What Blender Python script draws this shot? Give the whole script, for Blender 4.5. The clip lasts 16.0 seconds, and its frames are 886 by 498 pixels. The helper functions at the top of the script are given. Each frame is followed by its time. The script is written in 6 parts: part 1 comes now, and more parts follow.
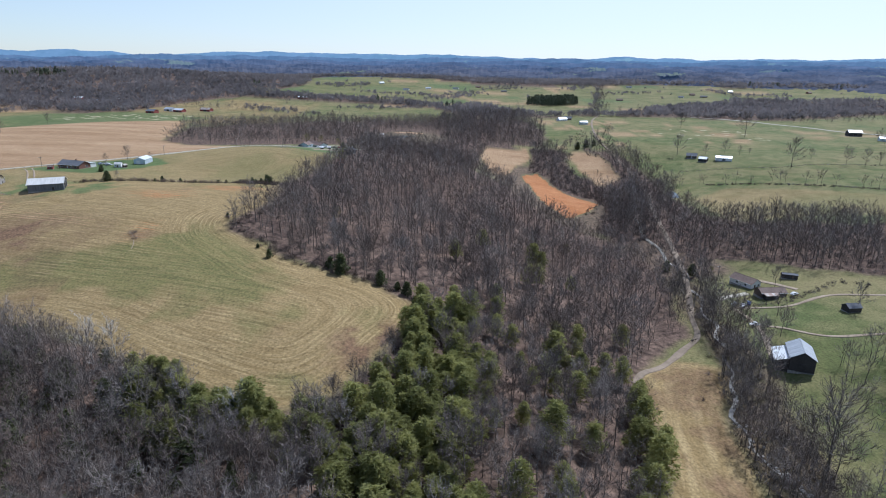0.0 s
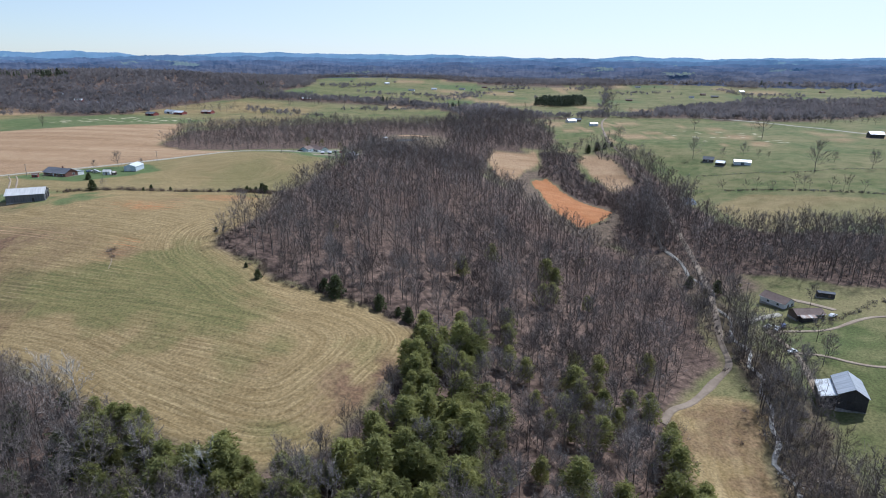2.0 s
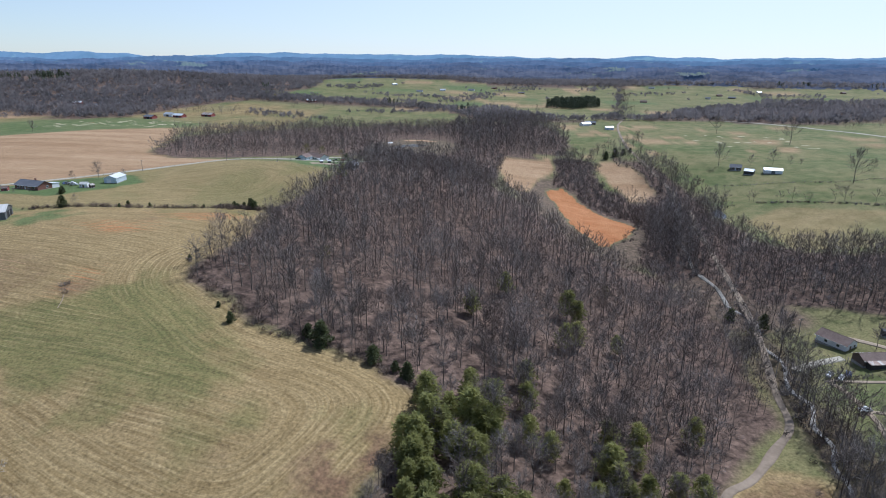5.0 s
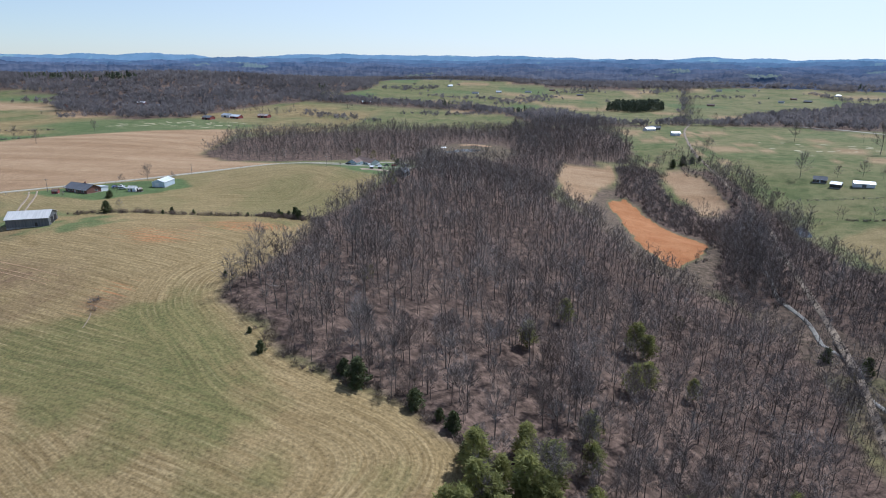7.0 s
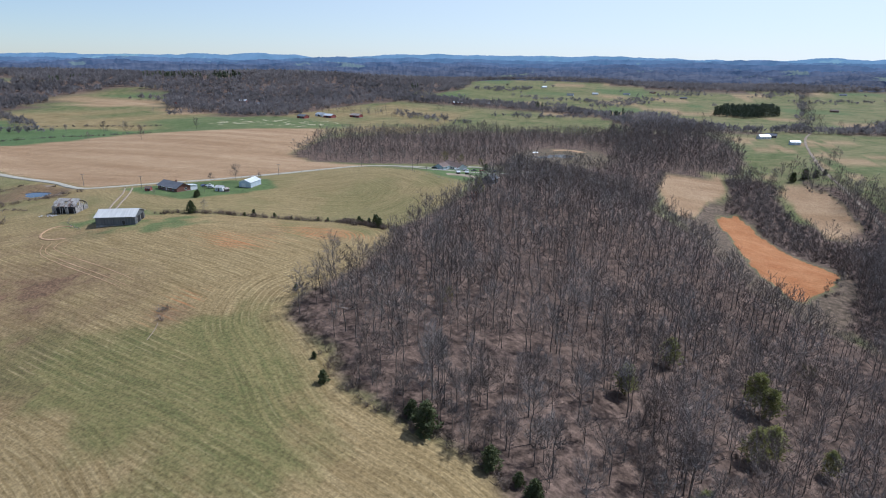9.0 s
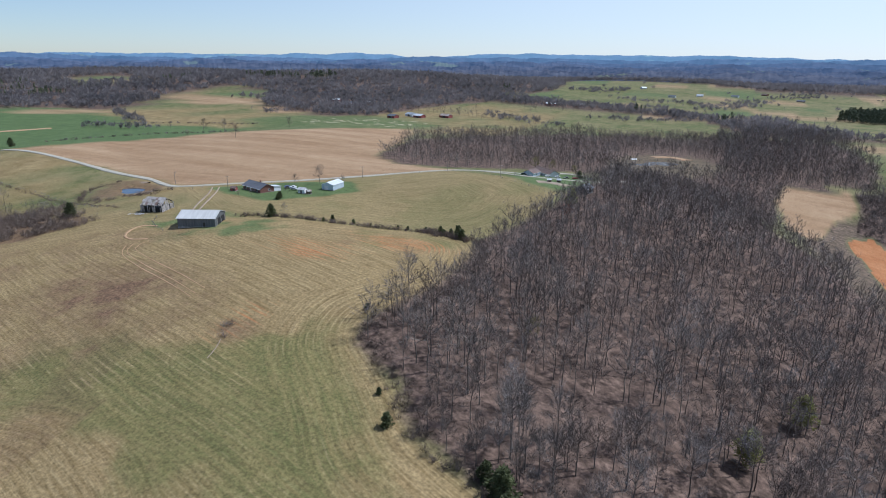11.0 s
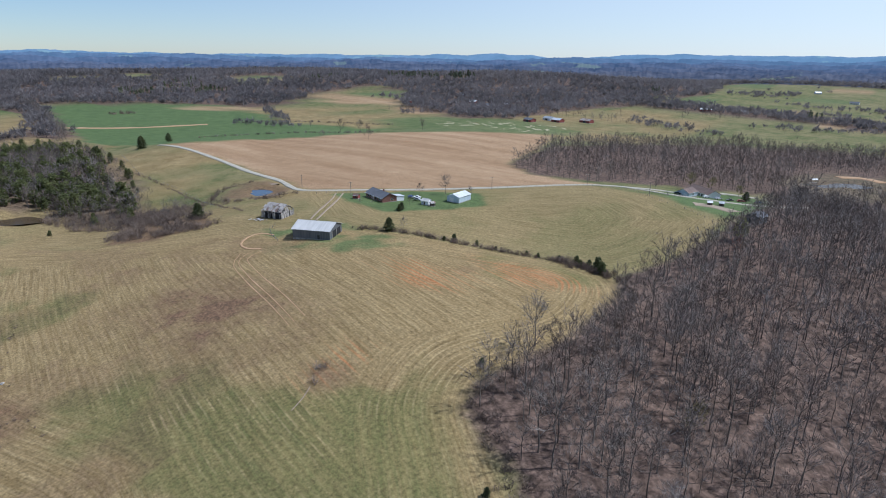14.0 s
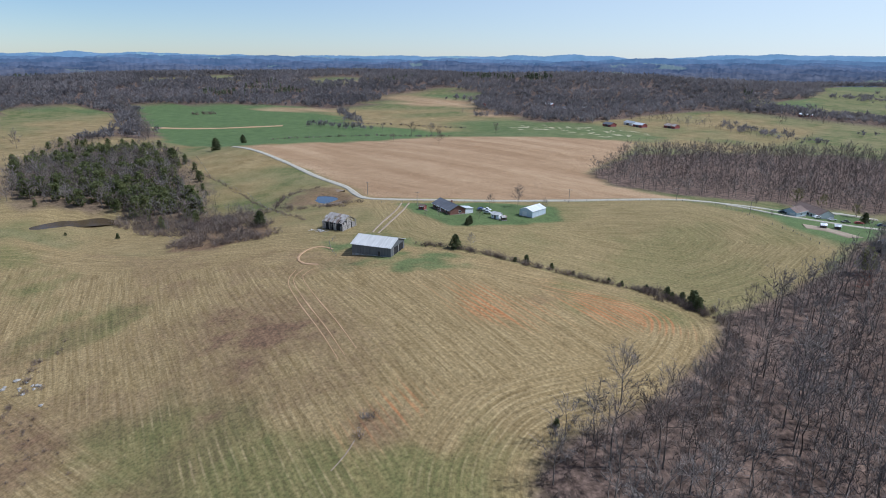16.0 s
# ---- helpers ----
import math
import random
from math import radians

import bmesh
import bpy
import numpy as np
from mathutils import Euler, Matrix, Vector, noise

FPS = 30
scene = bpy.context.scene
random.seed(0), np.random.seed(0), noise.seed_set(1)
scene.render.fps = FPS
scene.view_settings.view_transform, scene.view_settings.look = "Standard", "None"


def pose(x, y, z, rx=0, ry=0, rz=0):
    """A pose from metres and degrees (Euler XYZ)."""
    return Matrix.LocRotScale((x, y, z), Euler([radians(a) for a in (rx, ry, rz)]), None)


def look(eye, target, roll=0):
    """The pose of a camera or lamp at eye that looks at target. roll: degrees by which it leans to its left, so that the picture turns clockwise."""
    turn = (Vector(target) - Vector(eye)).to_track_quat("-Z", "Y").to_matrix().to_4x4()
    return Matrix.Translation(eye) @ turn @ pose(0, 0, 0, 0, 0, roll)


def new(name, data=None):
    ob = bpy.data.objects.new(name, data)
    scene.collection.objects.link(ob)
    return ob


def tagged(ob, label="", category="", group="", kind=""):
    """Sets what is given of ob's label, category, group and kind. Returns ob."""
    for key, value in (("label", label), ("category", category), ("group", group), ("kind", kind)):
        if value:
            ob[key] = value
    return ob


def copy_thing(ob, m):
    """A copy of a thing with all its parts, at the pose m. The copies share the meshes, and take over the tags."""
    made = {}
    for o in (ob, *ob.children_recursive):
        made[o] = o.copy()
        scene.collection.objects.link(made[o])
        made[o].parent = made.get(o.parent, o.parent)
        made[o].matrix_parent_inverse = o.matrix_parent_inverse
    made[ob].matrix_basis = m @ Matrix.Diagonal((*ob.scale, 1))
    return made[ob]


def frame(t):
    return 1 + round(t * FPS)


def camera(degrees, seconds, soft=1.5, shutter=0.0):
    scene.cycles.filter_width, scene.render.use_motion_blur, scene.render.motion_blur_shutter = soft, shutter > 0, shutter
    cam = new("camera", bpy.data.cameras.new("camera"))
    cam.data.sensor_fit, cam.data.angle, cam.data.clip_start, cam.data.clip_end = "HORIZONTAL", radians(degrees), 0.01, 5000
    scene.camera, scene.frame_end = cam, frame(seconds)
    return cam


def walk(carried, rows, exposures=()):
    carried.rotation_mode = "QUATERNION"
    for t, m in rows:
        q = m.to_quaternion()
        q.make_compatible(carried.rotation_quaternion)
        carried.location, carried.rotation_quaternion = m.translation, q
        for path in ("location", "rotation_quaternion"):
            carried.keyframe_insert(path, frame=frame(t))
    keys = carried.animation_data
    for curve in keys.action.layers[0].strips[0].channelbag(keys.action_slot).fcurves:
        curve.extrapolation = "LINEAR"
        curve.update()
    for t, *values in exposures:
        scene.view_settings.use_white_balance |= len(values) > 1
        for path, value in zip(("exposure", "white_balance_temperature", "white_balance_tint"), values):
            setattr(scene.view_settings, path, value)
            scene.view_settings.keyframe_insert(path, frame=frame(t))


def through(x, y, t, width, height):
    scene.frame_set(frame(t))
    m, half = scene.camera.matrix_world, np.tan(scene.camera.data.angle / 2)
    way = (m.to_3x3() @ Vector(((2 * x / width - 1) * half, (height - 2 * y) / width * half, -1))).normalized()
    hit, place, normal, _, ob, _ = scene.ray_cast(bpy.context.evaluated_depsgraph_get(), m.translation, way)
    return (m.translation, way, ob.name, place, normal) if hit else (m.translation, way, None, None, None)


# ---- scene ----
cam = camera(73.74, 16.0, soft=1.0)
PATH = [
    (0, look((-0.26, -2.37, 88.36), (-0.92, 92.90, 57.97), 0.65)),
    (1, look((-0.29, 9.51, 88.77), (-1.98, 104.76, 58.36), 0.52)),
    (2, look((-0.27, 22.03, 88.81), (-1.97, 117.29, 58.42), 0.44)),
    (3, look((0.00, 35.16, 89.10), (-1.78, 130.41, 58.70), 0.39)),
    (4, look((0.06, 47.94, 89.54), (-1.72, 143.18, 59.11), 0.39)),
    (5, look((-0.43, 60.53, 89.96), (-3.58, 155.74, 59.55), 0.36)),
    (6, look((-1.41, 72.91, 90.37), (-7.07, 168.03, 60.06), 0.31)),
    (7, look((-2.62, 85.18, 90.52), (-14.40, 179.75, 60.23), 0.37)),
    (8, look((-4.42, 97.19, 90.65), (-23.38, 190.58, 60.36), 0.49)),
    (9, look((-6.92, 108.76, 90.65), (-32.74, 200.48, 60.30), 0.54)),
    (10, look((-10.11, 119.92, 90.50), (-42.46, 209.52, 60.06), 0.52)),
    (11, look((-14.41, 131.25, 90.60), (-53.63, 218.02, 60.07), 0.54)),
    (12, look((-19.68, 142.32, 90.92), (-65.59, 225.69, 60.26), 0.58)),
    (13, look((-25.96, 152.94, 90.99), (-77.98, 232.65, 60.34), 0.62)),
    (14, look((-32.93, 163.77, 90.78), (-90.53, 239.56, 60.17), 0.59)),
    (15, look((-40.54, 173.70, 90.77), (-102.97, 245.58, 60.19), 0.54)),
    (16, look((-48.55, 182.96, 91.25), (-115.03, 251.14, 60.72), 0.45)),
]
WHITE = (5490, 10)
walk(cam, PATH, exposures=[(0.0, -0.05, *WHITE), (8.0, -0.14, *WHITE), (16.0, -0.17, *WHITE)])

# ---- light ----
SUN_AZ, SUN_EL = radians(45), radians(53)
world = bpy.data.worlds.new("world")
scene.world = world
world.use_nodes = True
wn = world.node_tree
sky = wn.nodes.new("ShaderNodeTexSky")
sky.sky_type, sky.sun_disc = "NISHITA", False
sky.sun_elevation, sky.sun_rotation = SUN_EL, SUN_AZ
sky.air_density, sky.dust_density, sky.ozone_density = 0.9, 0.2, 2.8
wn.nodes["Background"].inputs["Strength"].default_value = 0.110
# a thin milky veil of high haze whitens the sky, most towards the sun
veil = wn.nodes.new("ShaderNodeMix")
veil.data_type = "RGBA"
toward = wn.nodes.new("ShaderNodeVectorMath")
toward.operation = "DOT_PRODUCT"
toward.inputs[1].default_value = (math.sin(SUN_AZ) * math.cos(SUN_EL), math.cos(SUN_AZ) * math.cos(SUN_EL), math.sin(SUN_EL))
glow = wn.nodes.new("ShaderNodeMapRange")
glow.inputs["From Min"].default_value, glow.inputs["From Max"].default_value = -0.25, 0.66
glow.inputs["To Min"].default_value, glow.inputs["To Max"].default_value = 0.02, 0.74
# and thickest low over the land
way_up, thin, both_ = wn.nodes.new("ShaderNodeSeparateXYZ"), wn.nodes.new("ShaderNodeMapRange"), wn.nodes.new("ShaderNodeMath")
thin.inputs["From Min"].default_value, thin.inputs["From Max"].default_value = 0.10, 0.60
thin.inputs["To Min"].default_value, thin.inputs["To Max"].default_value = 1.0, 0.25
both_.operation = "MULTIPLY"
sky_way = wn.nodes.new("ShaderNodeTexCoord").outputs["Generated"]
wn.links.new(sky_way, toward.inputs[0])
wn.links.new(sky_way, way_up.inputs[0])
wn.links.new(way_up.outputs["Z"], thin.inputs["Value"])
wn.links.new(toward.outputs["Value"], glow.inputs["Value"])
wn.links.new(glow.outputs[0], both_.inputs[0])
wn.links.new(thin.outputs[0], both_.inputs[1])
wn.links.new(both_.outputs[0], veil.inputs[0])
veil.inputs[7].default_value = (9.3, 9.5, 9.5, 1)
wn.links.new(sky.outputs[0], veil.inputs[6])
wn.links.new(veil.outputs[2], wn.nodes["Background"].inputs["Color"])

sun_data = bpy.data.lights.new("sun", "SUN")
sun_data.energy, sun_data.angle, sun_data.color = 4.9, radians(0.55), (1.0, 0.96, 0.90)
sun = new("sun", sun_data)
to_sun = Vector((math.sin(SUN_AZ) * math.cos(SUN_EL), math.cos(SUN_AZ) * math.cos(SUN_EL), math.sin(SUN_EL)))
sun.matrix_world = look(to_sun * 400, (0, 0, 0))

# ---- small tools ----
rng = np.random.default_rng(7)
TABLE = rng.random((256, 256))


def smooth(a, b, v):
    v = np.clip((np.asarray(v, float) - a) / (b - a), 0, 1)
    return v * v * (3 - 2 * v)


def vnoise(x, y):
    """Smooth value noise in -1..1."""
    xi, yi = np.floor(x).astype(int), np.floor(y).astype(int)
    u, v = x - xi, y - yi
    u, v = u * u * (3 - 2 * u), v * v * (3 - 2 * v)
    g = lambda i, j: TABLE[i & 255, j & 255]
    a = g(xi, yi) * (1 - u) + g(xi + 1, yi) * u
    b = g(xi, yi + 1) * (1 - u) + g(xi + 1, yi + 1) * u
    return (a * (1 - v) + b * v) * 2 - 1


def fbm(x, y, n=4):
    out, amp = 0, 0.5
    for k in range(n):
        out = out + amp * vnoise(x * 2 ** k + 17.3 * k, y * 2 ** k + 5.1 * k)
        amp *= 0.5
    return out


# ---- the lie of the land: broad rises and hollows (x, y, height, radius) ----
RISES = (
    (250, 200, -18.1, 240), (-150, 350, 18.8, 130), (150, 550, -23.7, 130), (-400, 600, 18.6, 240),
    (50, 0, -14.2, 130), (-50, 200, 7.1, 70), (100, 250, -11.9, 70), (-50, 500, 7.2, 70),
    (-250, 100, -7.9, 130), (100, 350, -13.7, 70), (100, 150, -14.1, 70), (-550, 700, -8.2, 70),
    (-400, 300, -7.4, 70), (-150, 250, 2.9, 70), (100, 750, -6.1, 70), (-850, 800, 4.5, 240),
    (-300, 350, 4.8, 70), (-550, 450, 6.9, 70),
)
RISES_SMALL = (
    (-150, 500, 6.6, 70), (250, 650, 3.1, 130),
    (-500, 1100, 3.7, 240), (-100, 100, -5, 70), (200, 100, -3.2, 70), (50, 250, -2.7, 70),
    (0, 450, 6.4, 70), (-150, 400, -10, 70), (100, 50, -5.6, 70), (-50, 700, 2.2, 70),
    (300, 200, 4.2, 70), (-100, 0, -4.3, 70), (150, 200, 6.5, 70), (0, 350, -1.9, 70),
    (100, 450, -2.1, 70), (-200, 200, -3.4, 70),
)
WOODED_HILLS = (
    (-820, 1560, 46, 430), (-1500, 1250, 34, 480), (-1650, 600, 16, 420), (-1900, 1900, 40, 600), (-300, 2300, 26, 520),
    (700, 2500, 18, 600), (1500, 2100, 16, 600), (-2200, 900, 26, 600),
)


def height(x, y):
    x, y = np.asarray(x, float), np.asarray(y, float)
    z = np.full(x.shape, -1.0)
    for cx, cy, h, r in RISES + RISES_SMALL + WOODED_HILLS:
        z = z + h * np.exp(-((x - cx) ** 2 + (y - cy) ** 2) / r ** 2)
    d = np.hypot(x, y - 150)
    z = z + smooth(800, 1700, d) * 8 * fbm(x / 420, y / 420)
    z = z + smooth(130, 260, d) * 0.5 * fbm(x / 60 + 9, y / 60)
    z = z + 30 * np.clip((d - 2000) / 2500, 0, 1) ** 1.5 + smooth(2400, 4000, d) * 9 * fbm(x / 700 + 3, y / 700)
    return z


def ground_z(x, y):
    return float(height(np.array([x]), np.array([y]))[0])


def inside(x, y, poly, wobble=0.0, scale=18.0):
    """Signed distance to a polygon, positive inside."""
    p = np.array(poly, float)
    if wobble:
        x, y = x + wobble * fbm(x / scale, y / scale, 3), y + wobble * fbm(x / scale + 40, y / scale + 11, 3)
    best, odd = np.full(x.shape, 1e9), np.zeros(x.shape, bool)
    for (ax, ay), (bx, by) in zip(p, np.roll(p, -1, 0)):
        ex, ey = bx - ax, by - ay
        t = np.clip(((x - ax) * ex + (y - ay) * ey) / (ex * ex + ey * ey + 1e-9), 0, 1)
        best = np.minimum(best, np.hypot(x - ax - t * ex, y - ay - t * ey))
        if ay != by:
            odd ^= ((ay > y) != (by > y)) & (x < ex * (y - ay) / ey + ax)
    return np.where(odd, best, -best)


def near_line(x, y, line):
    best = np.full(x.shape, 1e9)
    for (ax, ay), (bx, by) in zip(line[:-1], line[1:]):
        ex, ey = bx - ax, by - ay
        t = np.clip(((x - ax) * ex + (y - ay) * ey) / (ex * ex + ey * ey), 0, 1)
        best = np.minimum(best, np.hypot(x - ax - t * ex, y - ay - t * ey))
    return best


# ---- the plan ----
MAIN_WOODS = [(-33, 148), (-20, 172), (-11, 198), (-12, 212), (-31, 223), (-48, 227), (-68, 235), (-82, 250), (-103, 267),
              (-107, 280), (-103, 296), (-98, 318), (-100, 355), (-110, 376), (-100, 425), (-90, 470), (-92, 500), (-88, 560),
              (-95, 610), (-60, 640), (0, 620), (14, 570), (28, 520), (46, 480), (56, 438), (66, 404), (90, 388), (112, 374), (121, 345),
              (122, 300), (112, 258), (108, 236), (86, 213), (74, 200), (70, 178), (66, 154), (60, 130), (52, 60), (40, 10),
              (-40, 0), (-190, 20), (-330, 120), (-265, 172), (-160, 188), (-132, 180), (-95, 159), (-72, 149), (-47, 140)]
BACK_WOODS = [(-272, 563), (-238, 540), (-190, 543), (-150, 590), (-95, 618), (30, 690), (70, 700), (112, 716), (130, 800), (120, 980),
              (30, 985), (-60, 930), (-180, 900), (-260, 780), (-290, 660)]
CREEK_WOODS = [(142, 345), (152, 331), (192, 310), (229, 290), (330, 262), (520, 330), (420, 400), (291, 381), (240, 388), (200, 396), (186, 428), (188, 470),
               (196, 520), (200, 560), (195, 620), (188, 660), (160, 700), (150, 640), (150, 590), (128, 500), (124, 440), (112, 400), (128, 380)]
GAP_WOODS = [(100, 575), (97, 540), (104, 514), (131, 470), (112, 415), (102, 392), (116, 366), (138, 380), (150, 440), (170, 520), (182, 590), (172, 600), (150, 570), (129, 592),
             (128, 640), (140, 662), (120, 692), (97, 690), (90, 634), (80, 590)]
CREEK_TREES = [(120, 300), (136, 310), (134, 275), (128, 262), (126, 240), (127, 214), (124, 200), (120, 180), (118, 150), (112, 120), (94, 118), (95, 160), (100, 182),
               (107, 205), (113, 236), (116, 260)]
SIDE_TREES = [(150, 205), (168, 212), (215, 195), (230, 150), (150, 130), (140, 165)]
PINE_WOOD = [(-534, 252), (-640, 290), (-690, 345), (-650, 385), (-560, 378), (-470, 352), (-388, 332), (-404, 314), (-444, 300), (-478, 275)]
BRUSH_WEST = [(-446, 302), (-404, 316), (-388, 336), (-352, 350), (-336, 330), (-350, 302), (-395, 292), (-425, 286)]
BRUSH = [(-332, 283), (-350, 300), (-395, 318), (-380, 335), (-310, 328), (-296, 320), (-304, 296)]
HAY_FIELD = [(-33, 148), (-11, 198), (-12, 212), (-31, 223), (-48, 227), (-68, 235), (-82, 250), (-103, 267), (-107, 280), (-99, 296),
             (-90, 318), (-98, 355), (-110, 376), (-135, 382), (-164, 372), (-200, 361), (-228, 348), (-262, 330), (-300, 300), (-340, 275),
             (-430, 240), (-420, 190), (-265, 172), (-160, 188), (-132, 180), (-95, 159), (-72, 149), (-47, 140)]
BARE_FIELD = [(-554, 440), (-478, 438), (-412, 425), (-366, 417), (-318, 400), (-256, 455), (-184, 528), (-240, 538), (-274, 563), (-295, 660),
              (-340, 770), (-420, 690), (-500, 570)]
CROP_FIELD = [(-1226, 560), (-1014, 790), (-811, 733), (-683, 677), (-561, 744), (-480, 570), (-560, 452), (-715, 438), (-871, 475)]
PASTURE = [(-318, 392), (-256, 447), (-184, 520), (-140, 515), (-95, 480), (-96, 430), (-112, 380), (-135, 384), (-164, 374), (-200, 363),
           (-228, 351), (-250, 352)]
YARD = [(-292, 396), (-258, 440), (-228, 455), (-210, 436), (-224, 404), (-240, 380), (-262, 384)]
YARD_NORTH = [(-150, 552), (-123, 600), (-88, 590), (-80, 510), (-95, 490), (-118, 500), (-132, 512)]
BARN_GRASS = [(-262, 326), (-240, 312), (-205, 322), (-190, 345), (-212, 350), (-222, 352), (-250, 345)]
EAST_MEADOWS = [(118, 262), (140, 340), (165, 316), (222, 270), (330, 240), (700, 260), (1100, 700), (1000, 1250), (560, 1000), (360, 1050),
                (120, 1000), (110, 700), (185, 660), (190, 540), (160, 480), (140, 380), (120, 300), (128, 200), (125, 110), (420, 60), (330, 235)]
TAN_FIELD_A = [(34, 640), (44, 675), (93, 688), (89, 641), (70, 602), (52, 540), (36, 553)]
TAN_FIELD_B = [(133, 664), (152, 675), (168, 668), (172, 608), (170, 565), (156, 554), (141, 565), (138, 613)]
CLAY_FIELD = [(72, 570), (91, 587), (99, 532), (108, 502), (124, 466), (110, 438), (90, 409), (80, 409), (72, 449), (71, 517)]
PALE_MEADOW = [(206, 486), (246, 510), (341, 452), (430, 420), (400, 400), (306, 400), (241, 400), (196, 401)]
LANE_MEADOW = [(73, 199), (92, 214), (110, 206), (100, 186), (94, 160), (92, 130), (90, 60), (60, 60), (62, 133), (70, 178)]
POND = [(-347, 379), (-356, 387), (-353, 394), (-343, 396), (-333, 390), (-323, 377), (-333, 373)]
POND_RIM = [(-372, 377), (-380, 396), (-368, 408), (-332, 398), (-316, 385), (-334, 360), (-355, 362)]
WEST_POND = [(-474, 236), (-476, 252), (-462, 272), (-443, 297), (-428, 288), (-436, 271), (-452, 236)]
EAST_POND = [(203, 532), (220, 529), (208, 495), (194, 500), (196, 520)]
NORTH_POND = [(-92, 686), (-74, 682), (-50, 694), (-42, 706), (-54, 712), (-76, 702)]
CLEARING = [(-104, 664), (-66, 644), (-12, 664), (4, 730), (-36, 768), (-88, 742)]
BARN_MEADOW = [(-561, 744), (-480, 640), (-420, 690), (-340, 790), (-352, 860), (-480, 940), (-600, 880), (-640, 800)]
DRIVE = [(-575, 441), (-554, 440), (-478, 435), (-411, 422), (-366, 414), (-340, 403), (-325, 397), (-312, 398), (-292, 412), (-256, 448),
         (-184, 524), (-160, 533), (-135, 533), (-112, 545), (-91, 567), (-70, 600)]
DRIVE_SPUR = [(-184, 524), (-150, 545), (-138, 552), (-122, 588), (-100, 598)]
LANE_EAST = [(70, 192), (76, 201), (86, 208), (100, 223), (111, 236), (117, 258), (131, 301), (141, 346), (152, 412), (165, 470), (180, 520),
             (186, 600), (184, 660), (187, 750), (211, 885), (234, 980), (262, 1060)]
CREEK = [(108, 90), (105, 120), (107, 139), (103, 150), (100, 161), (102, 170), (100, 178), (106, 187), (108, 196), (113, 206), (114, 216), (119, 225), (119, 236), (125, 248), (124, 262), (131, 280),
         (130, 298), (137, 316), (133, 338), (136, 360), (133, 385), (138, 410), (141, 440), (150, 470), (165, 510), (180, 560)]
FAR_ROAD = [(420, 1050), (470, 1000), (525, 900), (560, 830), (640, 790), (900, 760)]
HEDGE = [(-226, 350), (-200, 362), (-164, 373), (-135, 383), (-112, 374)]

TAN_FAR_A = [(-951, 963), (-907, 1022), (-812, 1062), (-759, 977), (-874, 920)]
TAN_FAR_B = [(-742, 957), (-700, 991), (-627, 983), (-604, 927), (-670, 895)]
TAN_FAR_C = [(-1027, 715), (-940, 807), (-862, 770), (-959, 692)]
POND_WOODS = [(-578, 261), (-497, 249), (-474, 276), (-453, 301), (-400, 300), (-372, 316), (-409, 346), (-539, 388), (-690, 420), (-800, 350), (-664, 277)]
FILL_WOODS = [(-60, 640), (0, 620), (14, 570), (28, 545), (32, 600), (48, 674), (92, 690), (72, 704), (30, 702), (0, 692), (-12, 664), (-40, 650)]
# open country far off; what lies between is wooded
BARN_FIELDS = [(-1020, 711), (-910, 807), (-965, 975), (-830, 1045), (-720, 960), (-600, 905), (-455, 905), (-389, 701), (-445, 582), (-818, 646)]
HOMESTEAD = [(-1009, 1016), (-1017, 1068), (-1024, 1176), (-922, 1155), (-834, 1088), (-880, 1000), (-965, 960)]
WEST_PASTURE = [(-1222, 376), (-1281, 419), (-1247, 505), (-1024, 483), (-875, 432), (-840, 380), (-760, 300), (-1014, 320)]
HILL_PASTURE = [(-440, 940), (-506, 979), (-470, 1130), (-434, 1200), (-334, 1270), (-202, 1260), (-38, 1190), (20, 1024), (-86, 974), (-263, 950), (-328, 900)]
WIDE_PASTURE = [(-453, 1404), (-378, 1523), (-405, 1750), (-456, 2050), (-400, 2230), (-60, 2190), (101, 2010), (480, 2041), (268, 1121), (198, 1029), (150, 1080), (60, 1240),
                (-40, 1255), (-160, 1350), (-293, 1340)]
EAST_FIELDS = [(475, 1990), (668, 2103), (875, 2091), (918, 1973), (1365, 1921), (1500, 1600), (1039, 1452), (921, 1500), (711, 1500), (488, 1300), (292, 1056), (259, 1050), (300, 1250)]
HILL_CLEARING_A = [(-1690, 900), (-1700, 990), (-1508, 970), (-1500, 876)]
HILL_CLEARING_B = [(-1412, 1060), (-1439, 1194), (-1355, 1206), (-1265, 1120), (-1300, 1017)]
HILL_CLEARING_C = [(-1670, 745), (-1659, 865), (-1544, 829), (-1600, 730)]
FAR_CLEARING_A = [(-900, 2080), (-760, 2100), (-640, 2040), (-700, 1980), (-860, 2000)]
FAR_CLEARING_B = [(560, 2180), (760, 2230), (840, 2190), (700, 2150)]
OPEN_COUNTRY = (BARN_FIELDS, HOMESTEAD, WEST_PASTURE, HILL_PASTURE, WIDE_PASTURE, EAST_FIELDS, HILL_CLEARING_A, HILL_CLEARING_B, HILL_CLEARING_C,
                FAR_CLEARING_A, FAR_CLEARING_B, CROP_FIELD, EAST_MEADOWS, BARN_MEADOW)


def open_land(x, y):
    return np.maximum.reduce([inside(x, y, p, 26.0, 110.0) for p in OPEN_COUNTRY])


def far_woods(x, y):
    """Where the country far off is wooded: outside the fields."""
    x, y = np.asarray(x, float), np.asarray(y, float)
    return (open_land(x, y) < 0) & (np.hypot(x, y - 150) > 850) & (np.hypot(x + 430, y - 935) > 62)

# ---- materials ----


